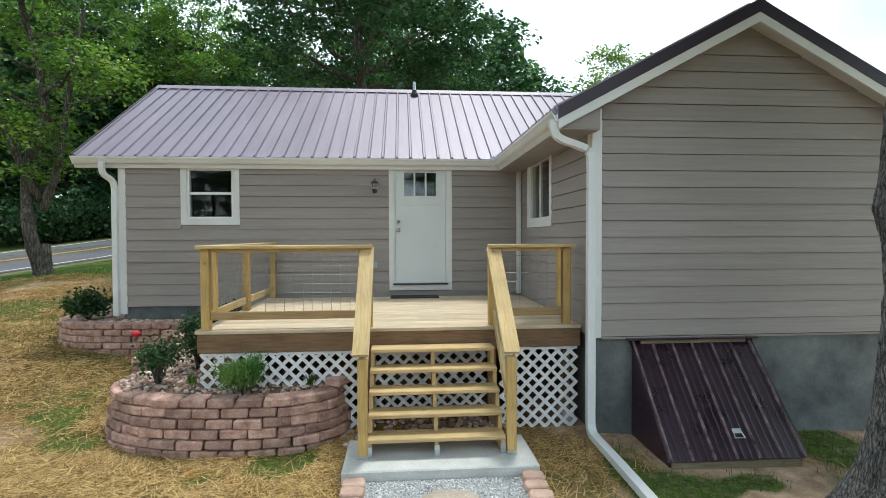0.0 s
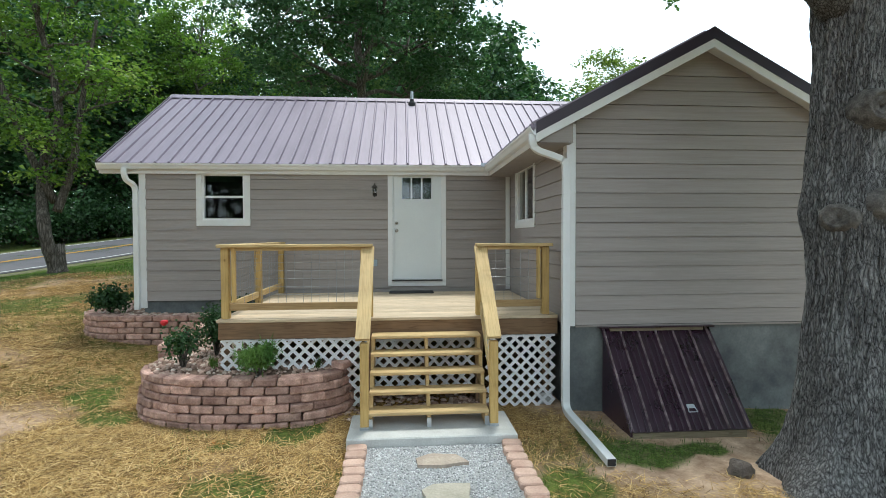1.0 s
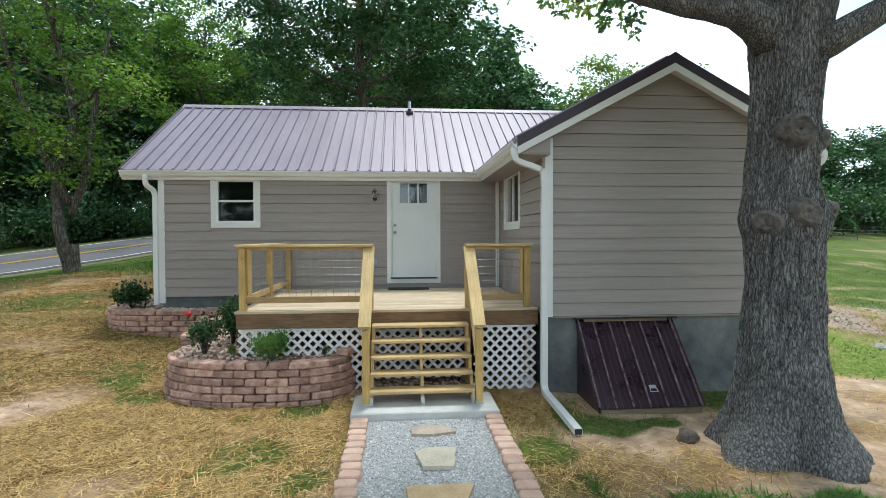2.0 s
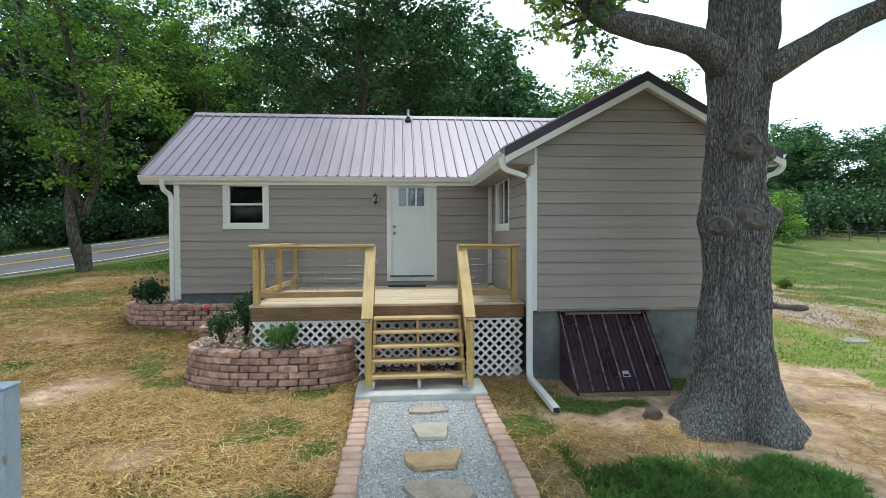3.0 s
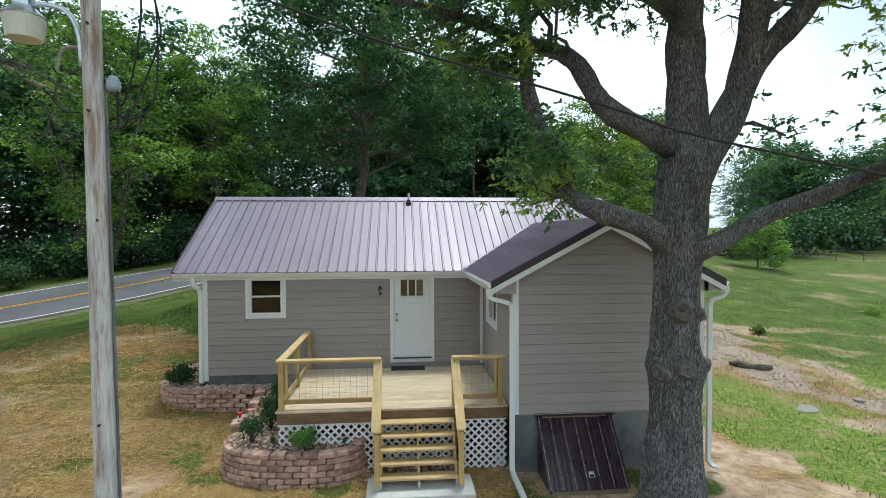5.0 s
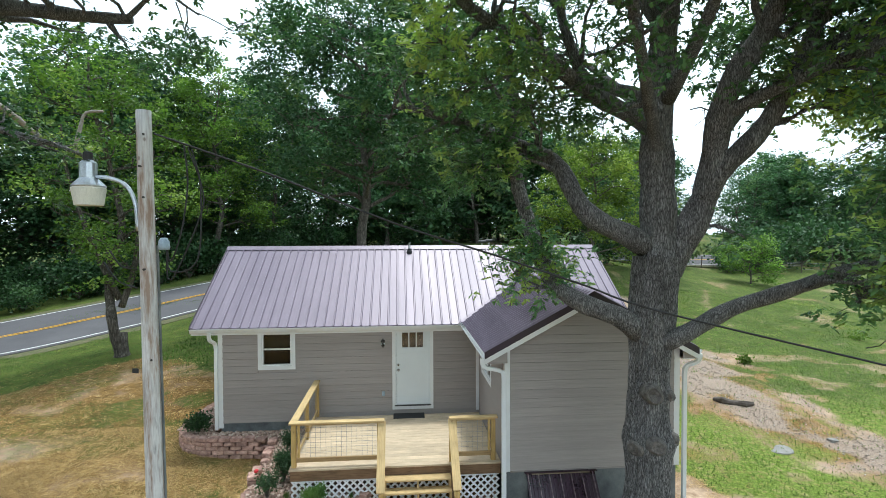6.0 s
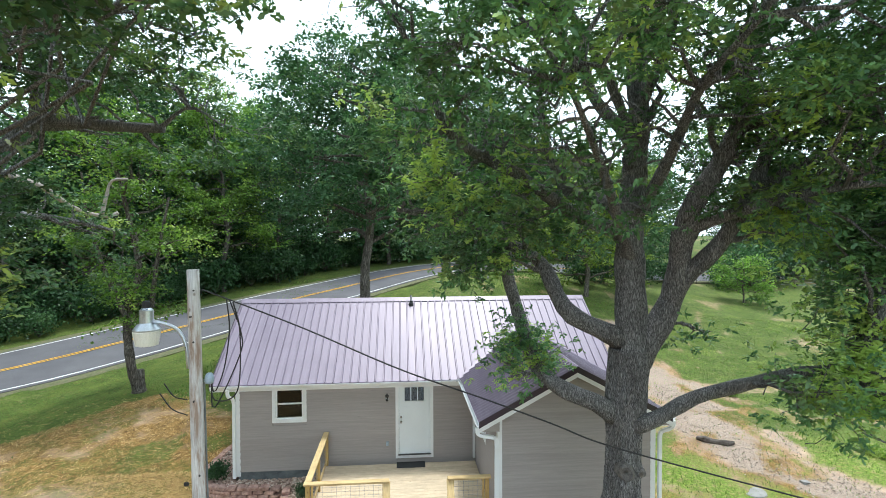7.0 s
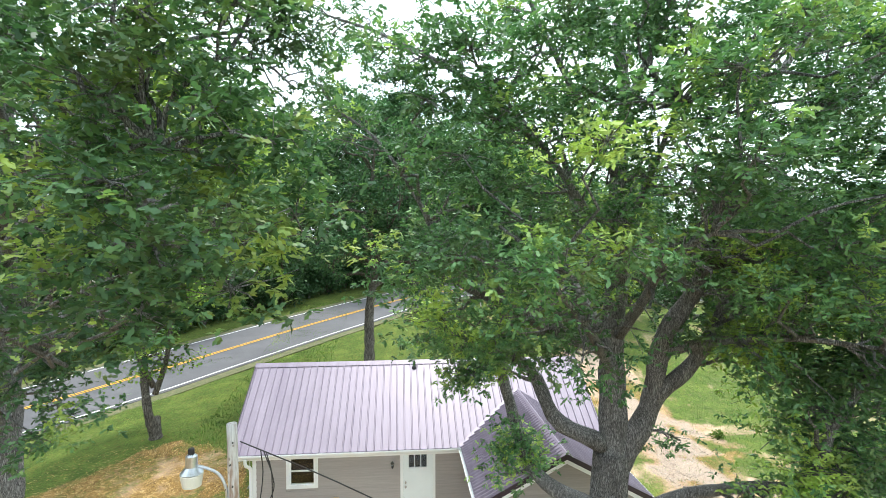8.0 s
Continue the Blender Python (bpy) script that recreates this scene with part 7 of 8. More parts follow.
def oak_leafy(p):
    """Where the oak carries leaves: open round the trunk and under the crown, lumpy above."""
    x, y, z = p
    if z < 4.3 or z < 7.1 and x < 2.9 and not (near(p, (2.25, 3.85, 5.05), 0.6) or near(p, (1.5, 4.2, 6.9), 0.75)):
        return False
    if z < 6.4 and 2.7 < x < 4.8 or z < 5.3 and 4.6 < x < 5.6 or z < 7.3 and 4.8 < x < 6.9 and y > 1.9 and not near(p, (5.2, 3.1, 5.7), 0.45):
        return False
    if 6.3 < z < 9.2 and math.hypot(x - 4.5, y - 3.3) < 2.2 and rng.uniform() < 0.55:
        return False
    if near(p, (2.15, 3.85, 4.9), 0.5) or near(p, (1.5, 4.2, 6.9), 0.75) or near(p, (5.2, 3.1, 5.7), 0.45):
        return True
    return lumps(p) > (0.46 if z < 8.5 else 0.45)


def lumps(p, s=0.95):
    x, y, z = p[0] * s, p[1] * s, p[2] * s
    v = vnoise(np.array([x + 0.5 * z]), np.array([y - 0.6 * z]), 41) + vnoise(np.array([x - 0.4 * y + 7]), np.array([z * 1.3 + 0.3 * y]), 42) + vnoise(np.array([y + 3]), np.array([z * 1.2 - 0.3 * x]), 43)
    return float(v[0]) / 3


def clumps(centres, limbs, tubes, tips, count, spread):
    """Domed leaf clumps, each hung on a thin branch from the nearest limb."""
    for c in centres:
        c = np.array(c, float)
        pts = np.concatenate([np.array(l[0], float) for l in limbs])
        pts = pts[pts[:, 2] < c[2] + 0.2]
        root = pts[np.argmin(np.linalg.norm(pts - c, axis=1))]
        tubes.append((wander(root, c, rng, 6, 0.14), 0.035, 0.012))
        for k in range(count):
            p = c + rng.normal(size=3) * np.array([spread, spread, spread * 0.5])
            tubes.append((np.array([c, (c + p) / 2 + rng.normal(size=3) * 0.05, p]), 0.011, 0.004))
            tips.append((p, (p - c) / max(0.05, np.linalg.norm(p - c)) * 0.7 + np.array([0, 0, 0.4])))


tubes = [t for t in tubes if oak_leafy(t[0][-1]) or t[0][-1][2] > 7.4]
tips = [t for t in tips if oak_leafy(t[0])]
FRONT_CLUMPS = [(3.0, 0.6, 10.0), (5.8, 0.4, 10.0), (2.4, 1.0, 11.2), (5.1, 0.3, 11.4), (8.2, 1.0, 11.2), (3.0, 1.2, 12.8), (6.0, 1.2, 13.2), (1.4, 1.4, 11.9), (9.4, 1.4, 10.4)]
BACK_CLUMPS = [(8.6, 2.4, 14.2), (1.0, 2.0, 10.6), (7.5, 3.0, 9.6), (8.2, 2.6, 9.0), (7.0, 3.6, 8.9), (8.6, 3.4, 9.6), (6.8, 3.8, 9.8), (7.8, 3.2, 8.4), (5.6, 2.9, 8.6), (6.4, 2.9, 8.3), (7.0, 2.7, 7.9), (6.6, 3.2, 9.0), (7.6, 2.8, 8.6), (5.9, 3.3, 9.2), (8.2, 2.4, 8.2), (6.2, 2.2, 7.7),
               (7.4, 2.2, 7.5), (6.2, 2.0, 7.5), (6.8, 2.0, 7.1), (7.3, 1.8, 6.7), (7.8, 1.8, 7.2), (6.9, 2.4, 7.6), (7.6, 2.4, 7.9), (8.4, 1.8, 7.6), (8.2, 1.4, 6.8), (5.6, 2.3, 7.9), (7.2, 1.2, 7.3), (8.8, 2.2, 7.0), (6.5, 1.4, 8.2), (7.5, 1.2, 8.4), (7.0, 1.0, 5.9), (7.4, 1.2, 6.2),
               (6.9, 0.9, 5.3), (7.6, 1.4, 5.6), (6.6, 1.1, 5.2), (8.0, 2.2, 9.9), (7.2, 2.4, 10.2), (6.4, 2.6, 9.7), (8.8, 2.6, 9.4), (9.4, 2.8, 8.8), (9.6, 2.4, 9.8), (8.4, 3.6, 10.4), (7.6, 3.6, 10.8), (9.0, 1.8, 8.2), (8.0, 1.0, 7.8), (6.0, 2.6, 10.2), (5.8, 1.8, 8.9), (7.0, 1.6, 9.2), (3.0, 4.5, 11.5), (5.5, 4.5, 11.0), (2.0, 4.0, 12.6), (7.5, 4.5, 11.2), (3.2, 5.2, 10.8), (5.0, 4.0, 14.0)]
clumps(FRONT_CLUMPS + BACK_CLUMPS, OAK_LIMBS, tubes, tips, 13, 0.42)
low_rng = np.random.default_rng(15)
NEAR_CLUMPS = []
while len(NEAR_CLUMPS) < 62:
    c = (low_rng.uniform(0.2, 9.6), low_rng.uniform(-2.2, 1.6), low_rng.uniform(8.7, 14.2))
    floor_z = 8.75 + 0.42 * max(0.0, c[1] - 0.0) + 0.10 * abs(c[0] - 5.0)
    dome = ((c[0] - 4.8) / 5.4) ** 2 + ((c[1] - 3.4) / 6.0) ** 2 + ((c[2] - 9.0) / 6.2) ** 2
    if c[2] > floor_z and dome < 1.0 and all(math.dist(c, o) > 0.85 for o in NEAR_CLUMPS):
        NEAR_CLUMPS.append(c)
clumps(NEAR_CLUMPS, OAK_LIMBS, tubes, tips, 12, 0.33)
LEFT_CLUMPS = [(0.6, 2.4, 8.3), (1.1, 2.9, 7.9), (1.5, 2.2, 8.0), (1.9, 2.8, 7.6), (0.3, 3.4, 8.2), (2.3, 3.4, 7.7), (1.0, 3.8, 8.6), (2.7, 2.4, 8.2), (0.2, 2.2, 9.0), (1.7, 1.8, 8.9), (2.6, 1.6, 8.7), (0.9, 1.6, 9.4), (3.1, 3.0, 7.5), (1.4, 4.2, 7.6)]
TOP_CLUMPS = [(0.2, 0.2, 11.6), (0.8, 0.0, 12.2), (1.2, 0.4, 11.4), (1.8, 0.2, 12.4), (2.4, 0.0, 12.8), (0.6, 0.6, 12.8), (-0.1, 0.6, 12.4), (3.0, 0.2, 13.2), (4.0, 0.0, 13.4), (5.6, 1.8, 9.6), (6.2, 2.0, 10.2), (5.0, 2.0, 9.4), (6.8, 2.2, 10.0), (7.4, 2.0, 9.6), (4.6, 1.6, 9.8), (5.4, 2.4, 10.4)]
EAST_CLUMPS = [(7.6, 2.2, 6.0), (8.0, 2.6, 6.6), (8.2, 2.0, 5.6), (7.4, 1.8, 5.0), (7.9, 1.4, 4.8), (8.4, 2.4, 7.2), (7.0, 1.6, 5.9), (7.2, 2.0, 6.4), (8.6, 1.8, 6.2), (8.8, 2.6, 5.4)]
clumps(TOP_CLUMPS + EAST_CLUMPS, OAK_LIMBS, tubes, tips, 11, 0.34)
clumps(LEFT_CLUMPS, OAK_LIMBS, tubes, tips, 11, 0.36)
clumps([(2.2, 3.85, 5.3), (2.5, 3.8, 5.42), (2.75, 3.75, 5.2), (2.35, 3.7, 5.6), (2.05, 3.9, 5.45)], OAK_LIMBS, tubes, tips, 5, 0.2)
clumps([(2.2, 3.85, 5.02), (2.0, 3.95, 4.97), (2.35, 3.75, 5.08)], OAK_LIMBS, tubes, tips, 4, 0.19)
clumps([(1.5, 4.2, 6.95), (1.15, 4.2, 6.9), (1.95, 4.3, 7.1)], OAK_LIMBS, tubes, tips, 6, 0.24)
clumps([(5.2, 3.1, 5.72), (6.0, 1.65, 4.9), (6.3, 1.6, 5.0)], OAK_LIMBS, tubes, tips, 4, 0.20)
for limb in OAK_LIMBS:
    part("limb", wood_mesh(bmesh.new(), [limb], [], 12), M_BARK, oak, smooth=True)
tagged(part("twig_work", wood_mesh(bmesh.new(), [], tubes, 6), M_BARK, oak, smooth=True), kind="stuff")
pos, out = rosettes_at(tips, rng, 8.4, 7, 0.22)
crown = new("crown", leaf_mesh("crown", pos - np.array(ORIGIN[oak]), rng.uniform(0.080, 0.138, len(pos)), M_OAK, OAK_LEAF, rng, 0.45, 0.15, outward=out, level=0.45))
crown.parent = oak
ORIGIN[crown] = ORIGIN[oak]

oak.location.x += 0.19

# the oak whose limbs reach in from the yard's edge
rng = np.random.default_rng(23)
oak2 = thing("oak_tree", (-8.6, 5.0, gz1(-8.6, 5)), "tall oak with long level limbs and drooping leaf clusters", "tree")
L2 = [
    ([(-8.6, 5.0, gz1(-8.6, 5) - 0.3), (-8.58, 5.0, 3.0), (-8.5, 5.0, 6.0), (-8.45, 5.0, 8.4), (-8.5, 5.1, 10.6), (-8.3, 5.0, 13.5), (-8.2, 5.0, 16)], 0.46, 0.10, 0.8),
    ([(-8.35, 5.0, 7.8), (-7.8, 5.1, 8.8), (-7.04, 5.22, 9.7), (-6.2, 5.24, 9.72), (-5.4, 5.24, 9.65), (-4.6, 5.24, 9.62)], 0.21, 0.09, 0.35),
    ([(-7.04, 5.22, 9.7), (-6.9, 5.1, 10.6), (-6.5, 4.9, 11.8), (-6.2, 4.8, 13)], 0.12, 0.04, 1.0),
    ([(-4.7, 5.24, 9.62), (-4.0, 5.0, 10.0), (-3.3, 4.9, 9.6)], 0.05, 0.015, 0.7),
    ([(-8.4, 4.9, 9.0), (-7.2, 3.6, 9.8), (-5.8, 2.4, 10.3), (-4.4, 1.6, 10.4), (-3.5, 1.3, 10.3)], 0.14, 0.03, 1.25),
    ([(-8.45, 4.9, 8.2), (-7.6, 3.8, 8.3), (-6.8, 2.8, 8.2), (-6.0, 2.2, 8.0)], 0.12, 0.03, 1.0),
    ([(-8.4, 5.0, 10.6), (-7.0, 4.2, 11.8), (-5.6, 3.4, 12.6), (-4.6, 2.9, 13.0)], 0.12, 0.03, 1.25),
    ([(-8.3, 5.0, 12), (-7.6, 3.6, 13), (-6.6, 2.4, 14)], 0.1, 0.03, 1.1),
    ([(-8.4, 4.9, 9.8), (-6.6, 2.9, 10.8), (-4.6, 0.7, 11.2), (-3.2, -0.8, 11.0), (-2.2, -1.6, 10.6)], 0.13, 0.03, 0.7),
    ([(-8.4, 5.0, 9.4), (-8.8, 3.6, 10.2), (-9.2, 2.2, 10.6)], 0.1, 0.03, 1.0),
    ([(-8.4, 5.0, 7.4), (-8.2, 6.2, 7.9), (-7.6, 7.4, 7.8), (-6.9, 8.2, 7.5)], 0.12, 0.03, 0.9),
    ([(-8.5, 5.1, 11), (-7.6, 6.8, 12), (-6.6, 8.2, 12.6)], 0.11, 0.03, 1.0),
    ([(-8.5, 5.1, 10), (-10, 6, 11), (-11.4, 6.6, 11.6)], 0.11, 0.03, 0.9),
    ([(-8.4, 4.95, 6.6), (-8.3, 4.2, 6.9), (-7.8, 3.7, 6.7)], 0.07, 0.02, 0.7),
    ([(-8.3, 5.0, 13.0), (-7.0, 4.0, 14.5), (-5.6, 3.4, 15.6)], 0.09, 0.03, 1.2),
    ([(-5.6, 3.4, 12.6), (-4.4, 3.6, 13.4), (-3.2, 3.8, 13.8), (-2.2, 4.0, 13.9)], 0.07, 0.02, 1.0),
    ([(-4.4, 3.6, 13.4), (-3.9, 3.5, 13.0), (-3.3, 3.6, 13.25), (-2.6, 3.8, 13.2), (-2.1, 4.0, 12.8)], 0.07, 0.02, 0.8),
    ([(-3.3, 3.6, 13.25), (-2.9, 3.5, 13.8), (-2.6, 3.4, 14.6)], 0.05, 0.02, 0.9),
    ([(-5.6, 3.4, 12.6), (-4.6, 2.6, 13.6), (-3.9, 2.0, 14.4)], 0.06, 0.02, 1.0),
    ([(-8.2, 5.0, 14.0), (-8.8, 3.6, 15.2), (-8.6, 2.4, 16.0)], 0.08, 0.03, 1.2),
    ([(-8.3, 5.0, 12.5), (-9.8, 4.4, 13.6), (-11.2, 4.0, 14.4)], 0.08, 0.03, 1.1),
    ([(-8.2, 5.0, 14.5), (-7.4, 6.2, 15.6), (-6.4, 7.0, 16.6)], 0.08, 0.03, 1.1),
]
tubes, tips = branch_out(L2, rng, 9, (0.7, 1.7), 0.05, 0.4, 3, 0.65)
tips = [t for t in tips if t[0][2] > 6.0 and lumps(t[0]) > 0.37 and not (t[0][1] < 5.3 and -7.2 < t[0][0] < -4.5 and 8.8 < t[0][2] < 10.1)]
clumps([(-4.2, 2.0, 12.8), (-4.2, 2.0, 10.9), (-2.7, 2.0, 10.3), (-6.5, 2.5, 13.5), (-5.6, 2.2, 14.3), (-7.0, 3.0, 12.4), (-4.4, 2.4, 14.2), (-7.2, 4.6, 10.9), (-6.4, 4.4, 11.2), (-8.0, 4.5, 10.6), (-5.7, 4.6, 10.8), (-7.6, 4.2, 11.6), (-8.2, 4.2, 9.0), (-7.9, 4.0, 8.4), (-3.3, 3.4, 14.3), (-5.6, 4.6, 11.3), (-5.0, 4.8, 11.0), (-6.2, 4.8, 11.7), (-4.6, 4.6, 11.5), (-3.9, 3.0, 11.9), (-2.0, 3.0, 12.0), (-3.3, 3.0, 11.9), (-2.7, 3.0, 11.7), (-3.9, 3.0, 12.7), (-4.0, 3.0, 12.4), (-8.5, 3.5, 13.5), (-7.8, 3.0, 14.5), (-6.2, 3.5, 12.6), (-9.2, 3.2, 12.2), (-3.2, 2.8, 14.2), (-2.0, 2.8, 14.4)], L2, tubes, tips, 12, 0.42)
clumps([(-5.6, 2.0, 7.9), (-5.4, 2.0, 7.1), (-5.9, 2.2, 6.5), (-6.4, 2.6, 7.4), (-6.3, 4.3, 10.3), (-5.6, 4.2, 10.2), (-5.0, 4.4, 10.4), (-4.4, 4.3, 10.5), (-6.9, 4.2, 10.5)], L2, tubes, tips, 10, 0.34)
REACH = []
while len(REACH) < 26:
    c = (low_rng.uniform(-4.0, -0.9), low_rng.uniform(-2.3, -0.6), low_rng.uniform(8.5, 12.2))
    if c[2] > 9.0 + 0.5 * (c[1] + 1.5) - 0.25 * max(0.0, -2.6 - c[0]) + 0.5 * max(0.0, c[0] + 1.8) and all(math.dist(c, o) > 0.55 for o in REACH):
        REACH.append(c)
clumps(REACH, L2, tubes, tips, 11, 0.31)
part("trunk", wood_mesh(bmesh.new(), L2[:1], [], 16), M_BARK, oak2, smooth=True)
for limb in L2[1:]:
    part("limb", wood_mesh(bmesh.new(), [limb], [], 12), M_BARK, oak2, smooth=True)
tagged(part("twig_work", wood_mesh(bmesh.new(), [], tubes, 6), M_BARK, oak2, smooth=True), kind="stuff")
bm = bmesh.new()
for pts, r in (([(-8.7, 6.2, 8.9), (-9.2, 8.6, 8.75), (-9.0, 9.6, 8.25), (-8.6, 10.3, 8.05), (-8.25, 10.4, 8.15)], 0.10), ([(-8.62, 10.25, 8.1), (-8.5, 10.3, 8.7), (-8.35, 10.3, 9.1), (-7.9, 10.3, 9.15)], 0.06)):
    line = curve(pts, step=0.15)
    tube(bm, line, [r * (1 - 0.5 * i / len(line)) * (1 + random.uniform(-0.15, 0.15)) for i in range(len(line))], 9)
part("dead_limb", bm, M_BARK_DEAD, oak2, "bare pale dead limb", smooth=True)
pos, out = rosettes_at(tips, rng, 7.2, 7, 0.23)
crown = new("crown", leaf_mesh("crown", pos - np.array(ORIGIN[oak2]), rng.uniform(0.085, 0.15, len(pos)), M_OAK, OAK_LEAF, rng, 0.35, 0.15, outward=out, level=0.55))
crown.parent = oak2
ORIGIN[crown] = ORIGIN[oak2]


def grown_tree(name, at, height, crown_r, crown_low, leaves, material, seed, label, trunk_r=0.22, lean=(0, 0), leaf=(0.16, 0.30), bark_m=None, fork=0.3, limbs_n=16, sigma=0.55, squash=1.0, group="", thick=0.0101, sides=8, bend=0.05):
    """A tree from its trunk up: leader, forked limbs, side branches, clumped leaves."""
    rng = np.random.default_rng(seed)
    x, y, z = at
    ob = thing(name, at, label, "tree", group)
    top = np.array([x + lean[0], y + lean[1], z + height * 0.93])
    base = np.array([x, y, z - 0.25])
    leader = wander(base, top, rng, 8, bend)
    limbs = [(leader, trunk_r, 0.03, 0.9)]
    for k in range(limbs_n):
        f = max(fork, crown_low / height - 0.08) + (0.95 - max(fork, crown_low / height - 0.08)) * (k + rng.uniform(0, 1)) / limbs_n
        i = f * 7
        p = leader[int(i)] + (leader[min(7, int(i) + 1)] - leader[int(i)]) * (i - int(i))
        h = (f * height - crown_low) / max(0.1, height - crown_low)
        reach_f = math.sqrt(max(0.05, 1 - (2 * min(1, max(0, h)) - 0.85) ** 2 * 0.8))
        a = k * 2.4 + rng.uniform(-0.5, 0.5)
        r = crown_r * reach_f * rng.uniform(0.65, 1.05)
        e = p + np.array([math.cos(a) * r, math.sin(a) * r * squash, r * rng.uniform(0.15, 0.65)])
        limbs.append((wander(p, e, rng, 5, 0.16), trunk_r * 0.42 * (1 - 0.6 * f), 0.02, 1.0))
    tubes, tips = branch_out(limbs, rng, 6, (0.25 * crown_r, 0.5 * crown_r), 0.15, 0.35, 2, 0.22 * crown_r)
    bm = bmesh.new()
    wood_mesh(bm, limbs, [t for t in tubes if t[1] > thick], sides)
    part("trunk", bm, bark_m or M_BARK2, ob, smooth=True)
    pos, out = pads_at(tips, rng, leaves, sigma * 1.25)
    cr = new("crown", leaf_mesh("crown", pos - np.array(at), rng.uniform(*leaf, len(pos)), material, RH, rng, 0.3, 0.2, outward=out, level=0.45))
    cr.parent = ob
    ORIGIN[cr] = ORIGIN[ob]
    return ob


def on_ground(x, y, lift=0.0):
    return (x, y, gz1(x, y) + lift)


grown_tree("oak_tree", on_ground(-1.75, 20.5), 15.8, 5.8, 5.4, 52000, M_WOODS, 5, "large dark oak standing behind the house", 0.34, (0.5, 0.3), (0.12, 0.22), M_BARK2, 0.36, 28, 0.46, bend=0.012)
rt = grown_tree("roadside_tree", on_ground(-10.6, 16.2), 12.5, 2.7, 4.4, 11500, M_LIGHT_LEAF, 8, "slender pale green tree with a forked trunk by the road", 0.20, (-1.2, 0.3), (0.10, 0.19), M_BARK2, 0.25, 17, 0.42)
bm = bmesh.new()
b0 = Vector(on_ground(-10.6, 16.2))
for pts, r in (([(0.0, 0, 1.9), (0.45, 0.1, 3.4), (0.7, 0.2, 5.4), (1.2, 0.2, 8.0)], 0.13), ([(-0.05, 0, 2.2), (-0.9, -0.1, 4.2), (-1.7, -0.2, 6.8), (-2.1, 0, 9.0)], 0.12)):
    line = curve([b0 + Vector(p) for p in pts], step=0.3)
    tube(bm, line, [r * (1 - 0.7 * i / len(line)) for i in range(len(line))], 8)
bmr = bmesh.new()
lathe(bmr, [(0.36, -0.15), (0.29, 0.02), (0.235, 0.15), (0.21, 0.4), (0.19, 0.9)], b0, 14)
part("stem", bm, M_BARK2, rt, smooth=True)
part("root_flare", bmr, M_BARK2, rt, smooth=True)
grown_tree("maple_tree", on_ground(-14.5, 38.0), 17.0, 4.6, 3.5, 24000, M_LIGHT_LEAF, 31, "light green maple beyond the road", 0.25, (0.3, 0), (0.14, 0.26), M_BARK2, 0.2, 20, 0.55)
grown_tree("yellow_green_tree", on_ground(13.8, 31.0), 9.5, 4.2, 1.2, 20000, M_YELLOW_LEAF, 41, "yellow-green round tree behind the wing", 0.2, (0.2, 0), (0.13, 0.24), M_BARK2, 0.12, 18, 0.5)
grown_tree("meadow_tree", on_ground(30.0, 36.4), 3.8, 2.3, 0.7, 5500, M_LIGHT_LEAF, 44, "small bushy tree in the meadow", 0.08, (0, 0), (0.12, 0.22), M_BARK2, 0.1, 12, 0.32)

WOODS = [grown_tree("woodland_tree", on_ground(-24 + 1.5 * k, 36 + 2 * k), 17.5 + k, 4.8 + 0.4 * k, 2.6, 9000, M_WOODS, 60 + k, "dense dark green tree at the edge of the woods", 0.28, (0.4 * k - 0.4, 0), (0.24, 0.44), M_BARK2, 0.12, 22, 0.52, group="woods", thick=0.06, sides=5) for k in range(3)]
FAR = [grown_tree("woodland_tree", on_ground(-30 + 9 * k, 58 + 3 * k), 17.0 + k, 5.4, 0.8, 5200, M_WOODS, 80 + k, "dark green tree deep in the woods", 0.26, (0.3, 0), (0.40, 0.72), M_BARK2, 0.06, 18, 0.7, group="woods", thick=0.08, sides=4) for k in range(2)]
rng = np.random.default_rng(77)
NEAR_SPOTS = [(-46, 20), (-43, 28), (-37, 25), (-33, 33), (-29, 29.5), (-27, 40), (-20, 43), (-16.5, 46), (-11, 44.5), (-8, 52), (-4, 48), (20, 36), (25, 47), (33, 60), (43, 56), (47, 59)]
FAR_SPOTS = [(3, 50), (9, 53), (15, 55), (-1, 47), (21, 57), (6, 59), (12, 61), (-52, 14), (1, 56), (-34, 44), (-22, 54), (-62, 22), (8, 60), (17, 62), (52, 62), (62, 72), (72, 92), (82, 104), (96, 112), (56, 66), (66, 80), (112, 98), (60, 66), (88, 97), (105, 106), (40, 72), (30, 68),
             (60, 58), (68, 64), (76, 71), (86, 79), (54, 62), (97, 88), (-40, 36), (-28, 47), (-15, 55), (-48, 34), (-54, 26), (26, 58),
             (14, 66), (20, 70), (24, 64), (-30, 0), (-24, 6), (-16, -28), (-11, -33), (-24, -20), (-6, -62), (6, -66), (20, -60), (-20, -66), (34, -56), (-20, 66), (-12, 70), (-4, 72), (4, 74), (-28, 60), (-36, 54), (12, 76), (-44, 48)]
for i, (x, y) in enumerate(NEAR_SPOTS + FAR_SPOTS):
    src = WOODS[i % 3] if i < len(NEAR_SPOTS) else FAR[i % 2]
    s = rng.uniform(0.78, 1.08) * (0.72 if 15 < x < 52 and y < 70 else 0.80 if x > 50 else 1.0)
    c = copy_thing(src, Matrix.Translation(on_ground(x, y, -0.1)) @ Matrix.Rotation(rng.uniform(0, 6.28), 4, "Z"))
    c.scale = (s, s, s * rng.uniform(0.9, 1.1))


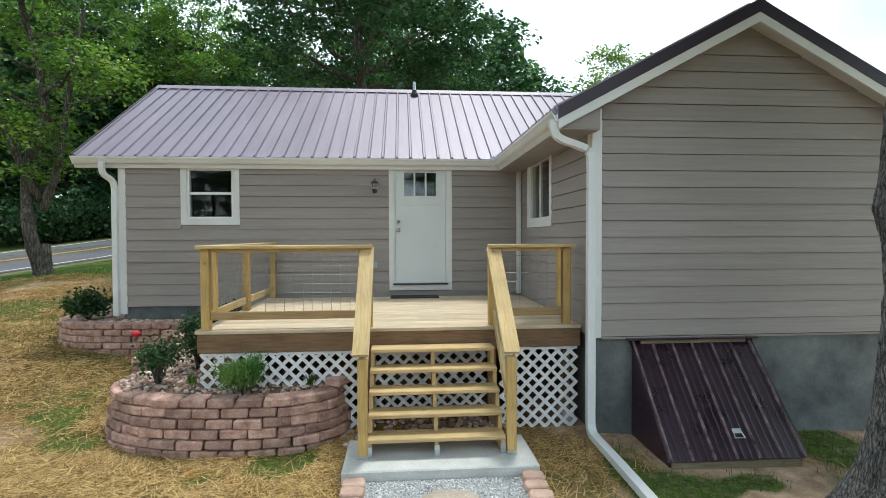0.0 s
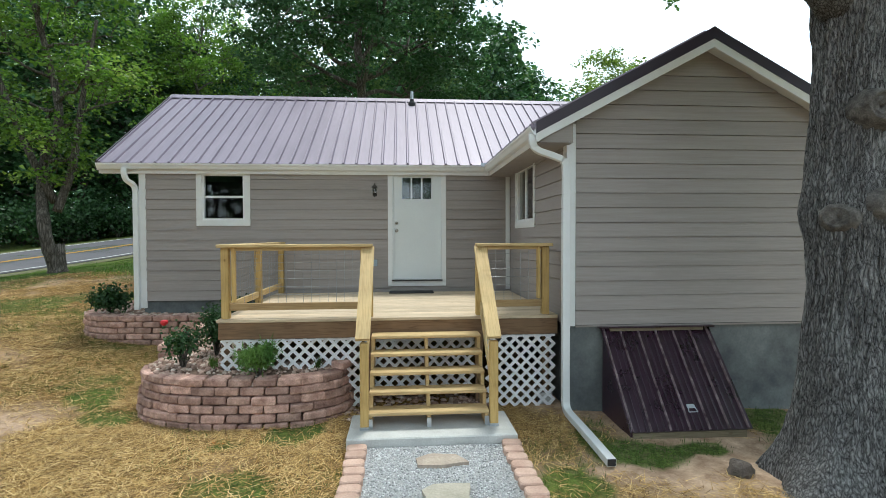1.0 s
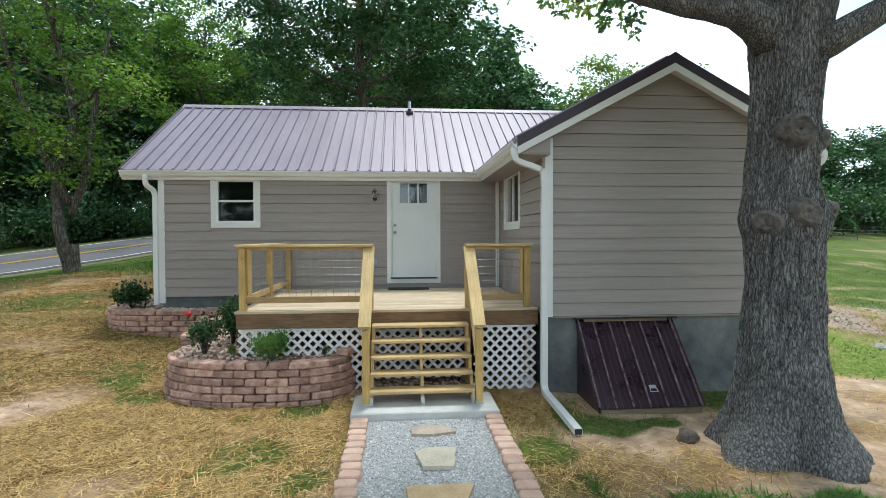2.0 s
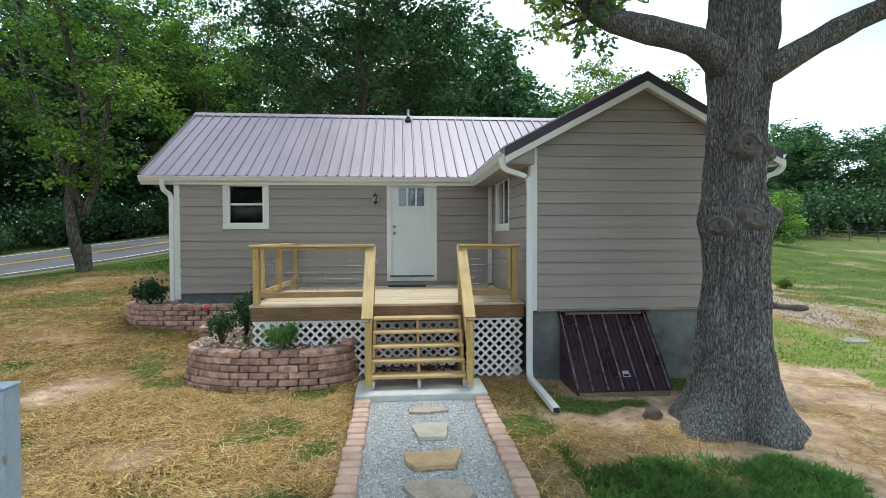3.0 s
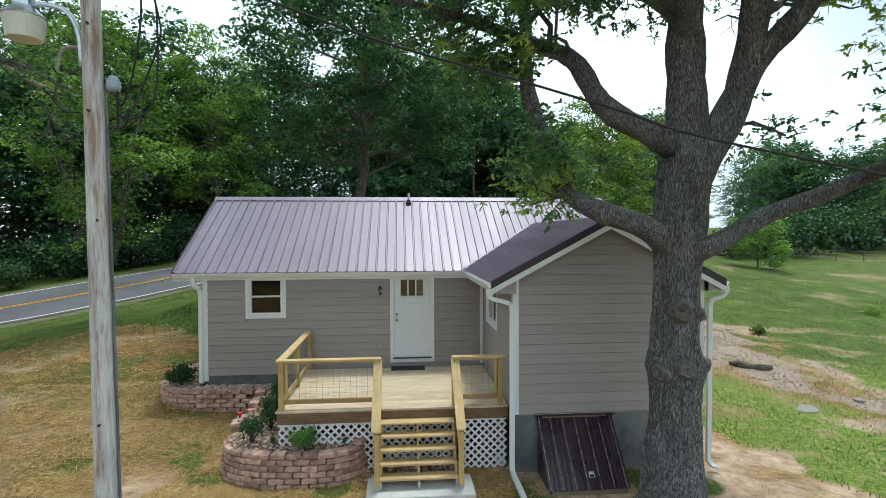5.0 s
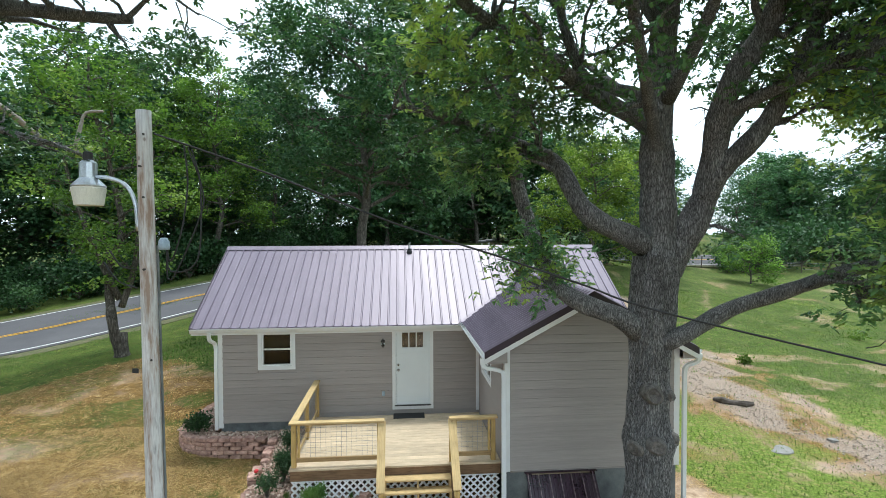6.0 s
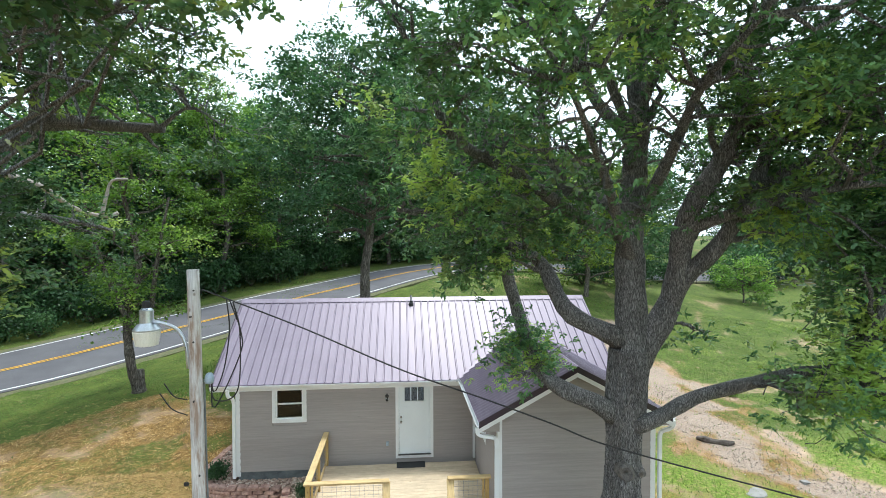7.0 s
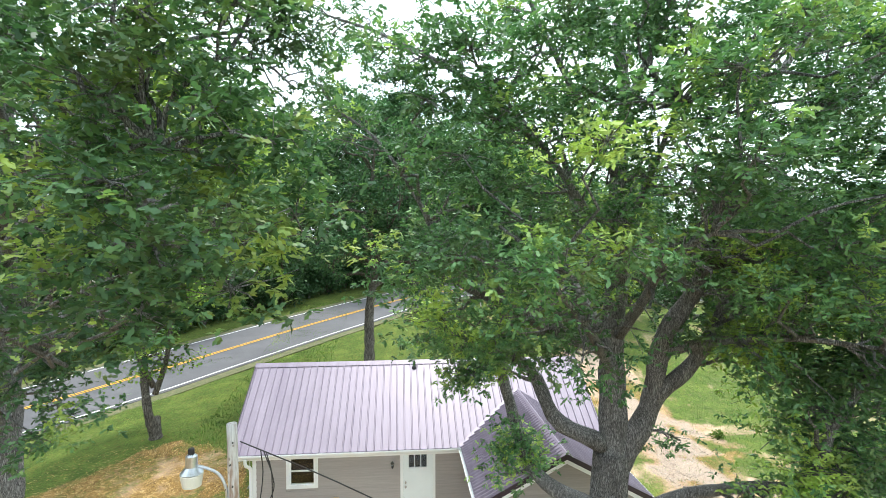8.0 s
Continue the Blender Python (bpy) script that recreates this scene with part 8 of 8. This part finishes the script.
def shrub(name, at, r, h, n, material, leaf, label, seed, shape=RH, upright=0.0, stems=9, category="shrub", group="", droop=0.2):
    rng = np.random.default_rng(seed)
    ob = thing(name, at, label, category, group)
    bm = bmesh.new()
    pos = []
    for k in range(stems):
        a, e = rng.uniform(0, 6.28), rng.uniform(0.2, 1.0)
        tip = np.array([math.cos(a) * r * e * 0.85, math.sin(a) * r * e * 0.85, h * rng.uniform(0.6, 0.95) * (1.1 - 0.35 * e)])
        mid = tip * np.array([0.4, 0.4, 0.55])
        tube(bm, [np.array(at) + (0, 0, -0.03), np.array(at) + mid, np.array(at) + tip], [0.02 * h, 0.012 * h, 0.005 * h], 5, False)
        for q in np.linspace(0.3, 1.05, 7):
            c = mid + (tip - mid) * q
            pos.append(c + rng.normal(size=(max(1, n // (stems * 7)), 3)) * r * 0.24)
    tagged(part("stem", bm, M_BARK2, ob), kind="stuff")
    pos = np.concatenate(pos)
    pos[:, 2] = np.abs(pos[:, 2]) + 0.02
    lf = new("foliage", leaf_mesh("foliage", pos, rng.uniform(leaf[0], leaf[1], len(pos)), material, shape, rng, droop, 0.2, upright))
    lf.parent = ob
    ORIGIN[lf] = ORIGIN[ob]
    return ob


def bz1(x, y):
    return float(bed_z(np.array([x]), np.array([y]))[0])


rose = shrub("rose_bush", (-2.42, 5.62, bz1(-2.42, 5.62)), 0.27, 0.52, 900, M_SHRUB, (0.03, 0.06), "small rose bush with one red bloom in the planter", 3, stems=11)
part("bloom", lathe(bmesh.new(), [(0.012, -0.02), (0.035, 0.0), (0.045, 0.025), (0.035, 0.045), (0.012, 0.05)], (-2.60, 5.55, bz1(-2.42, 5.62) + 0.56), 10), M_ROSE, rose, "red rose bloom")
shrub("feathery_shrub", (-1.45, 5.36, bz1(-1.4, 5.3)), 0.22, 0.38, 2600, M_MID_LEAF, (0.04, 0.09), "bright green feathery shrub before the lattice", 4, BLADE, 0.25, 14)
shrub("boxwood", (-2.25, 6.25, bz1(-2.25, 6.2)), 0.26, 0.62, 2600, M_SHRUB, (0.025, 0.05), "dark green boxwood beside the deck", 5, stems=14)
shrub("boxwood", (-2.30, 7.3, bz1(-2.3, 7.3)), 0.24, 0.5, 1800, M_SHRUB, (0.025, 0.05), "dark green boxwood beside the deck", 6, stems=12)
shrub("corner_shrub", (-4.85, 8.55, bz1(-4.85, 8.55)), 0.30, 0.42, 1700, M_SHRUB, (0.04, 0.08), "dark leafy shrub at the house corner", 7, stems=12)
for k, (x, y) in enumerate(((-2.02, 5.50), (-0.78, 5.42))):
    shrub("grass_tuft", (x, y, bz1(x, y)), 0.07, 0.09, 120, M_BLADE, (0.06, 0.12), "small tuft of blades in the planter", 90 + k, BLADE * np.array([1, 0.5]), 0.6, 6, "grass tuft", "planter tufts", -0.3)
for k, (x, y, r) in enumerate(((16.5, 10.5, 0.45), (20.0, 14.0, 0.5), (15.0, 16.0, 0.4), (24.0, 20.0, 0.6))):
    shrub("weed_clump", on_ground(x, y), r, 0.15, 220, M_MEADOW, (0.07, 0.15), "low clump of broad weeds in the meadow", 120 + k, RH, 0.2, 10, "weeds", "meadow weeds")
UNDER = [shrub("underbrush", on_ground(-20 - 2 * k, 33 + k), 2.0, 2.6, 2100, M_SHRUB, (0.15, 0.29), "dark underbrush beneath the trees", 150 + k, stems=16, category="bush", group="underbrush") for k in range(2)]
rng = np.random.default_rng(99)
BR = curve([(-62, 0, 0), (-40, 13.5, 0), (-27, 24, 0), (-20.5, 30.2, 0), (-15.5, 35.2, 0), (-9, 42.5, 0), (0, 49, 0)], step=2.1)
for i, p in enumerate(BR):
    for j in range(2):
        x, y = p[0] + rng.uniform(-1, 1) - 1.6 * j, p[1] + rng.uniform(-1, 1) + 2.4 * j + 0.9
        c = copy_thing(UNDER[(i + j) % 2], Matrix.Translation(on_ground(x, y)) @ Matrix.Rotation(rng.uniform(0, 6.28), 4, "Z"))
        s = rng.uniform(0.5, 1.15)
        c.scale = (s, s, s)
for x, y, s in ((34, 44, 1.2), (37, 45, 1.5), (41, 47, 1.7), (46, 50, 1.9), (27, 43, 0.9), (23, 41, 1.0), (52, 56, 1.6), (32, 42.5, 0.7), (18, 38, 1.1), (15, 35, 0.9), (58, 64, 1.8), (66, 74, 2.0), (78, 96, 2.2), (92, 104, 2.2), (100, 108, 2.4), (57, 53, 1.9), (62, 57, 2.0), (68, 62, 2.0), (75, 68, 2.2), (84, 75, 2.2), (52, 51, 1.6), (3, 52, 1.2), (9, 56, 1.3), (14, 58, 1.6), (19, 60, 1.6), (24, 60, 1.7)):
    c = copy_thing(UNDER[int(x) % 2], Matrix.Translation(on_ground(x, y)) @ Matrix.Rotation(x, 4, "Z"))
    c.scale = (s, s, s)


# ---- straw, grass ----
def blades(name, n, x0, x1, y0, y1, want, length, width, lean, material, label, category, seed, flat=False):
    rng = np.random.default_rng(seed)
    x, y = rng.uniform(x0, x1, n * 4), rng.uniform(y0, y1, n * 4)
    w = want(x, y)
    keep = rng.uniform(0, 1, len(x)) < w
    blocked = ((x > -0.28) & (x < 1.42) & (y < 5.6)) | inside(BED, x, y) | ((x > -2.0) & (x < 2.3) & (y > 5.5)) | ((x > XL) & (x < XR) & (y > YF)) | ((x > WX0) & (x < WX1) & (y > WY)) | (np.hypot(x - 4.02, y - 3.4) < 0.6) | ((x > 2.6) & (x < 4.1) & (y > 4.4))
    keep &= ~blocked
    x, y = x[keep][:n], y[keep][:n]
    k = len(x)
    z = gz(x, y) + (fbm(x * 0.8, y * 0.8, 5) - 0.5) * 0.09 + (fbm(x * 3.1, y * 3.1, 6) - 0.5) * 0.035
    ln, a = rng.uniform(*length, k), rng.uniform(0, 2 * np.pi, k)
    wd = rng.uniform(*width, k)
    ca, sa = np.cos(a), np.sin(a)
    base = np.stack([x, y, z + (0.012 if flat else -0.005)], 1)
    if flat:
        d = np.stack([ca, sa, rng.uniform(-0.06, 0.26, k)], 1)
    else:
        t = rng.uniform(*lean, k)
        d = np.stack([ca * t, sa * t, np.ones(k)], 1)
    side = np.stack([-sa, ca, rng.uniform(-0.3, 0.3, k)], 1) * wd[:, None] * 0.5
    tip = base + d * ln[:, None]
    pts = np.stack([base - side, tip, base + side], 1)
    ob = new(name, arrays(name, pts.reshape(-1, 3), np.full(k, 3), np.arange(k * 3), material))
    return tagged(ob, label, category, kind="stuff")


def want_straw(x, y):
    l, s, g = cover(x, y)
    return step01(-1.2, 0.9, y) * np.clip(s * 1.3 - 0.25, 0, 1) * (1 - np.minimum(1, l * 1.1) * 0.92) * (1 - g)


def want_lawn(x, y):
    return cover(x, y)[0]


blades("straw_mulch", 190000, -9, 7.5, -1.2, 9.5, want_straw, (0.06, 0.22), (0.0045, 0.010), (0, 0), M_STRAW, "scattered yellow straw over the seeded yard", "straw", 201, True)
blades("straw_mulch_far", 20000, -14, -4.5, 6, 15.5, want_straw, (0.08, 0.2), (0.008, 0.014), (0, 0), M_STRAW, "scattered yellow straw towards the road", "straw", 202, True)
blades("yard_grass", 44000, -9, 6.5, 0.3, 12, lambda x, y: want_lawn(x, y) * (np.hypot((x - 3.2) * 0.75, y - 1.5) > 1.0), (0.02, 0.08), (0.004, 0.008), (0.1, 1.3), M_BLADE, "thin new grass in the yard", "grass", 203)
blades("clover_patch", 26000, 1.9, 5.0, 0.3, 2.9, lambda x, y: want_lawn(x, y), (0.025, 0.075), (0.012, 0.026), (0.7, 2.4), M_CLOVER, "dense green clover before the oak", "clover", 204)
blades("lawn_grass", 60000, -20, -4.5, 8.5, 27, want_lawn, (0.02, 0.055), (0.010, 0.022), (0, 0.8), M_BLADE, "mown lawn towards the road", "grass", 205)
blades("meadow_grass", 90000, 6, 30, 2.5, 30, want_lawn, (0.03, 0.09), (0.012, 0.028), (0.3, 1.8), M_MEADOW, "rough green meadow grass", "grass", 206)
blades("back_lawn_grass", 20000, -9, 12, 14.2, 40, want_lawn, (0.06, 0.14), (0.02, 0.045), (0, 0.8), M_BLADE, "lawn behind the house", "grass", 207)
blades("orange_marking", 170, -2.3, -1.4, 2.6, 3.3, lambda x, y: np.exp(-((x - y * 0.45 + 3.18) / 0.05) ** 2), (0.05, 0.14), (0.003, 0.0065), (0, 0), M_ORANGE, "straw marked with orange spray paint", "paint mark", 211, True)
blades("orange_marking", 90, -2.0, -1.4, 4.3, 4.9, lambda x, y: np.exp(-((x + 1.72) / 0.10) ** 2 - ((y - 4.62) / 0.06) ** 2), (0.05, 0.12), (0.003, 0.0065), (0, 0), M_ORANGE, "straw marked with orange spray paint", "paint mark", 212, True)
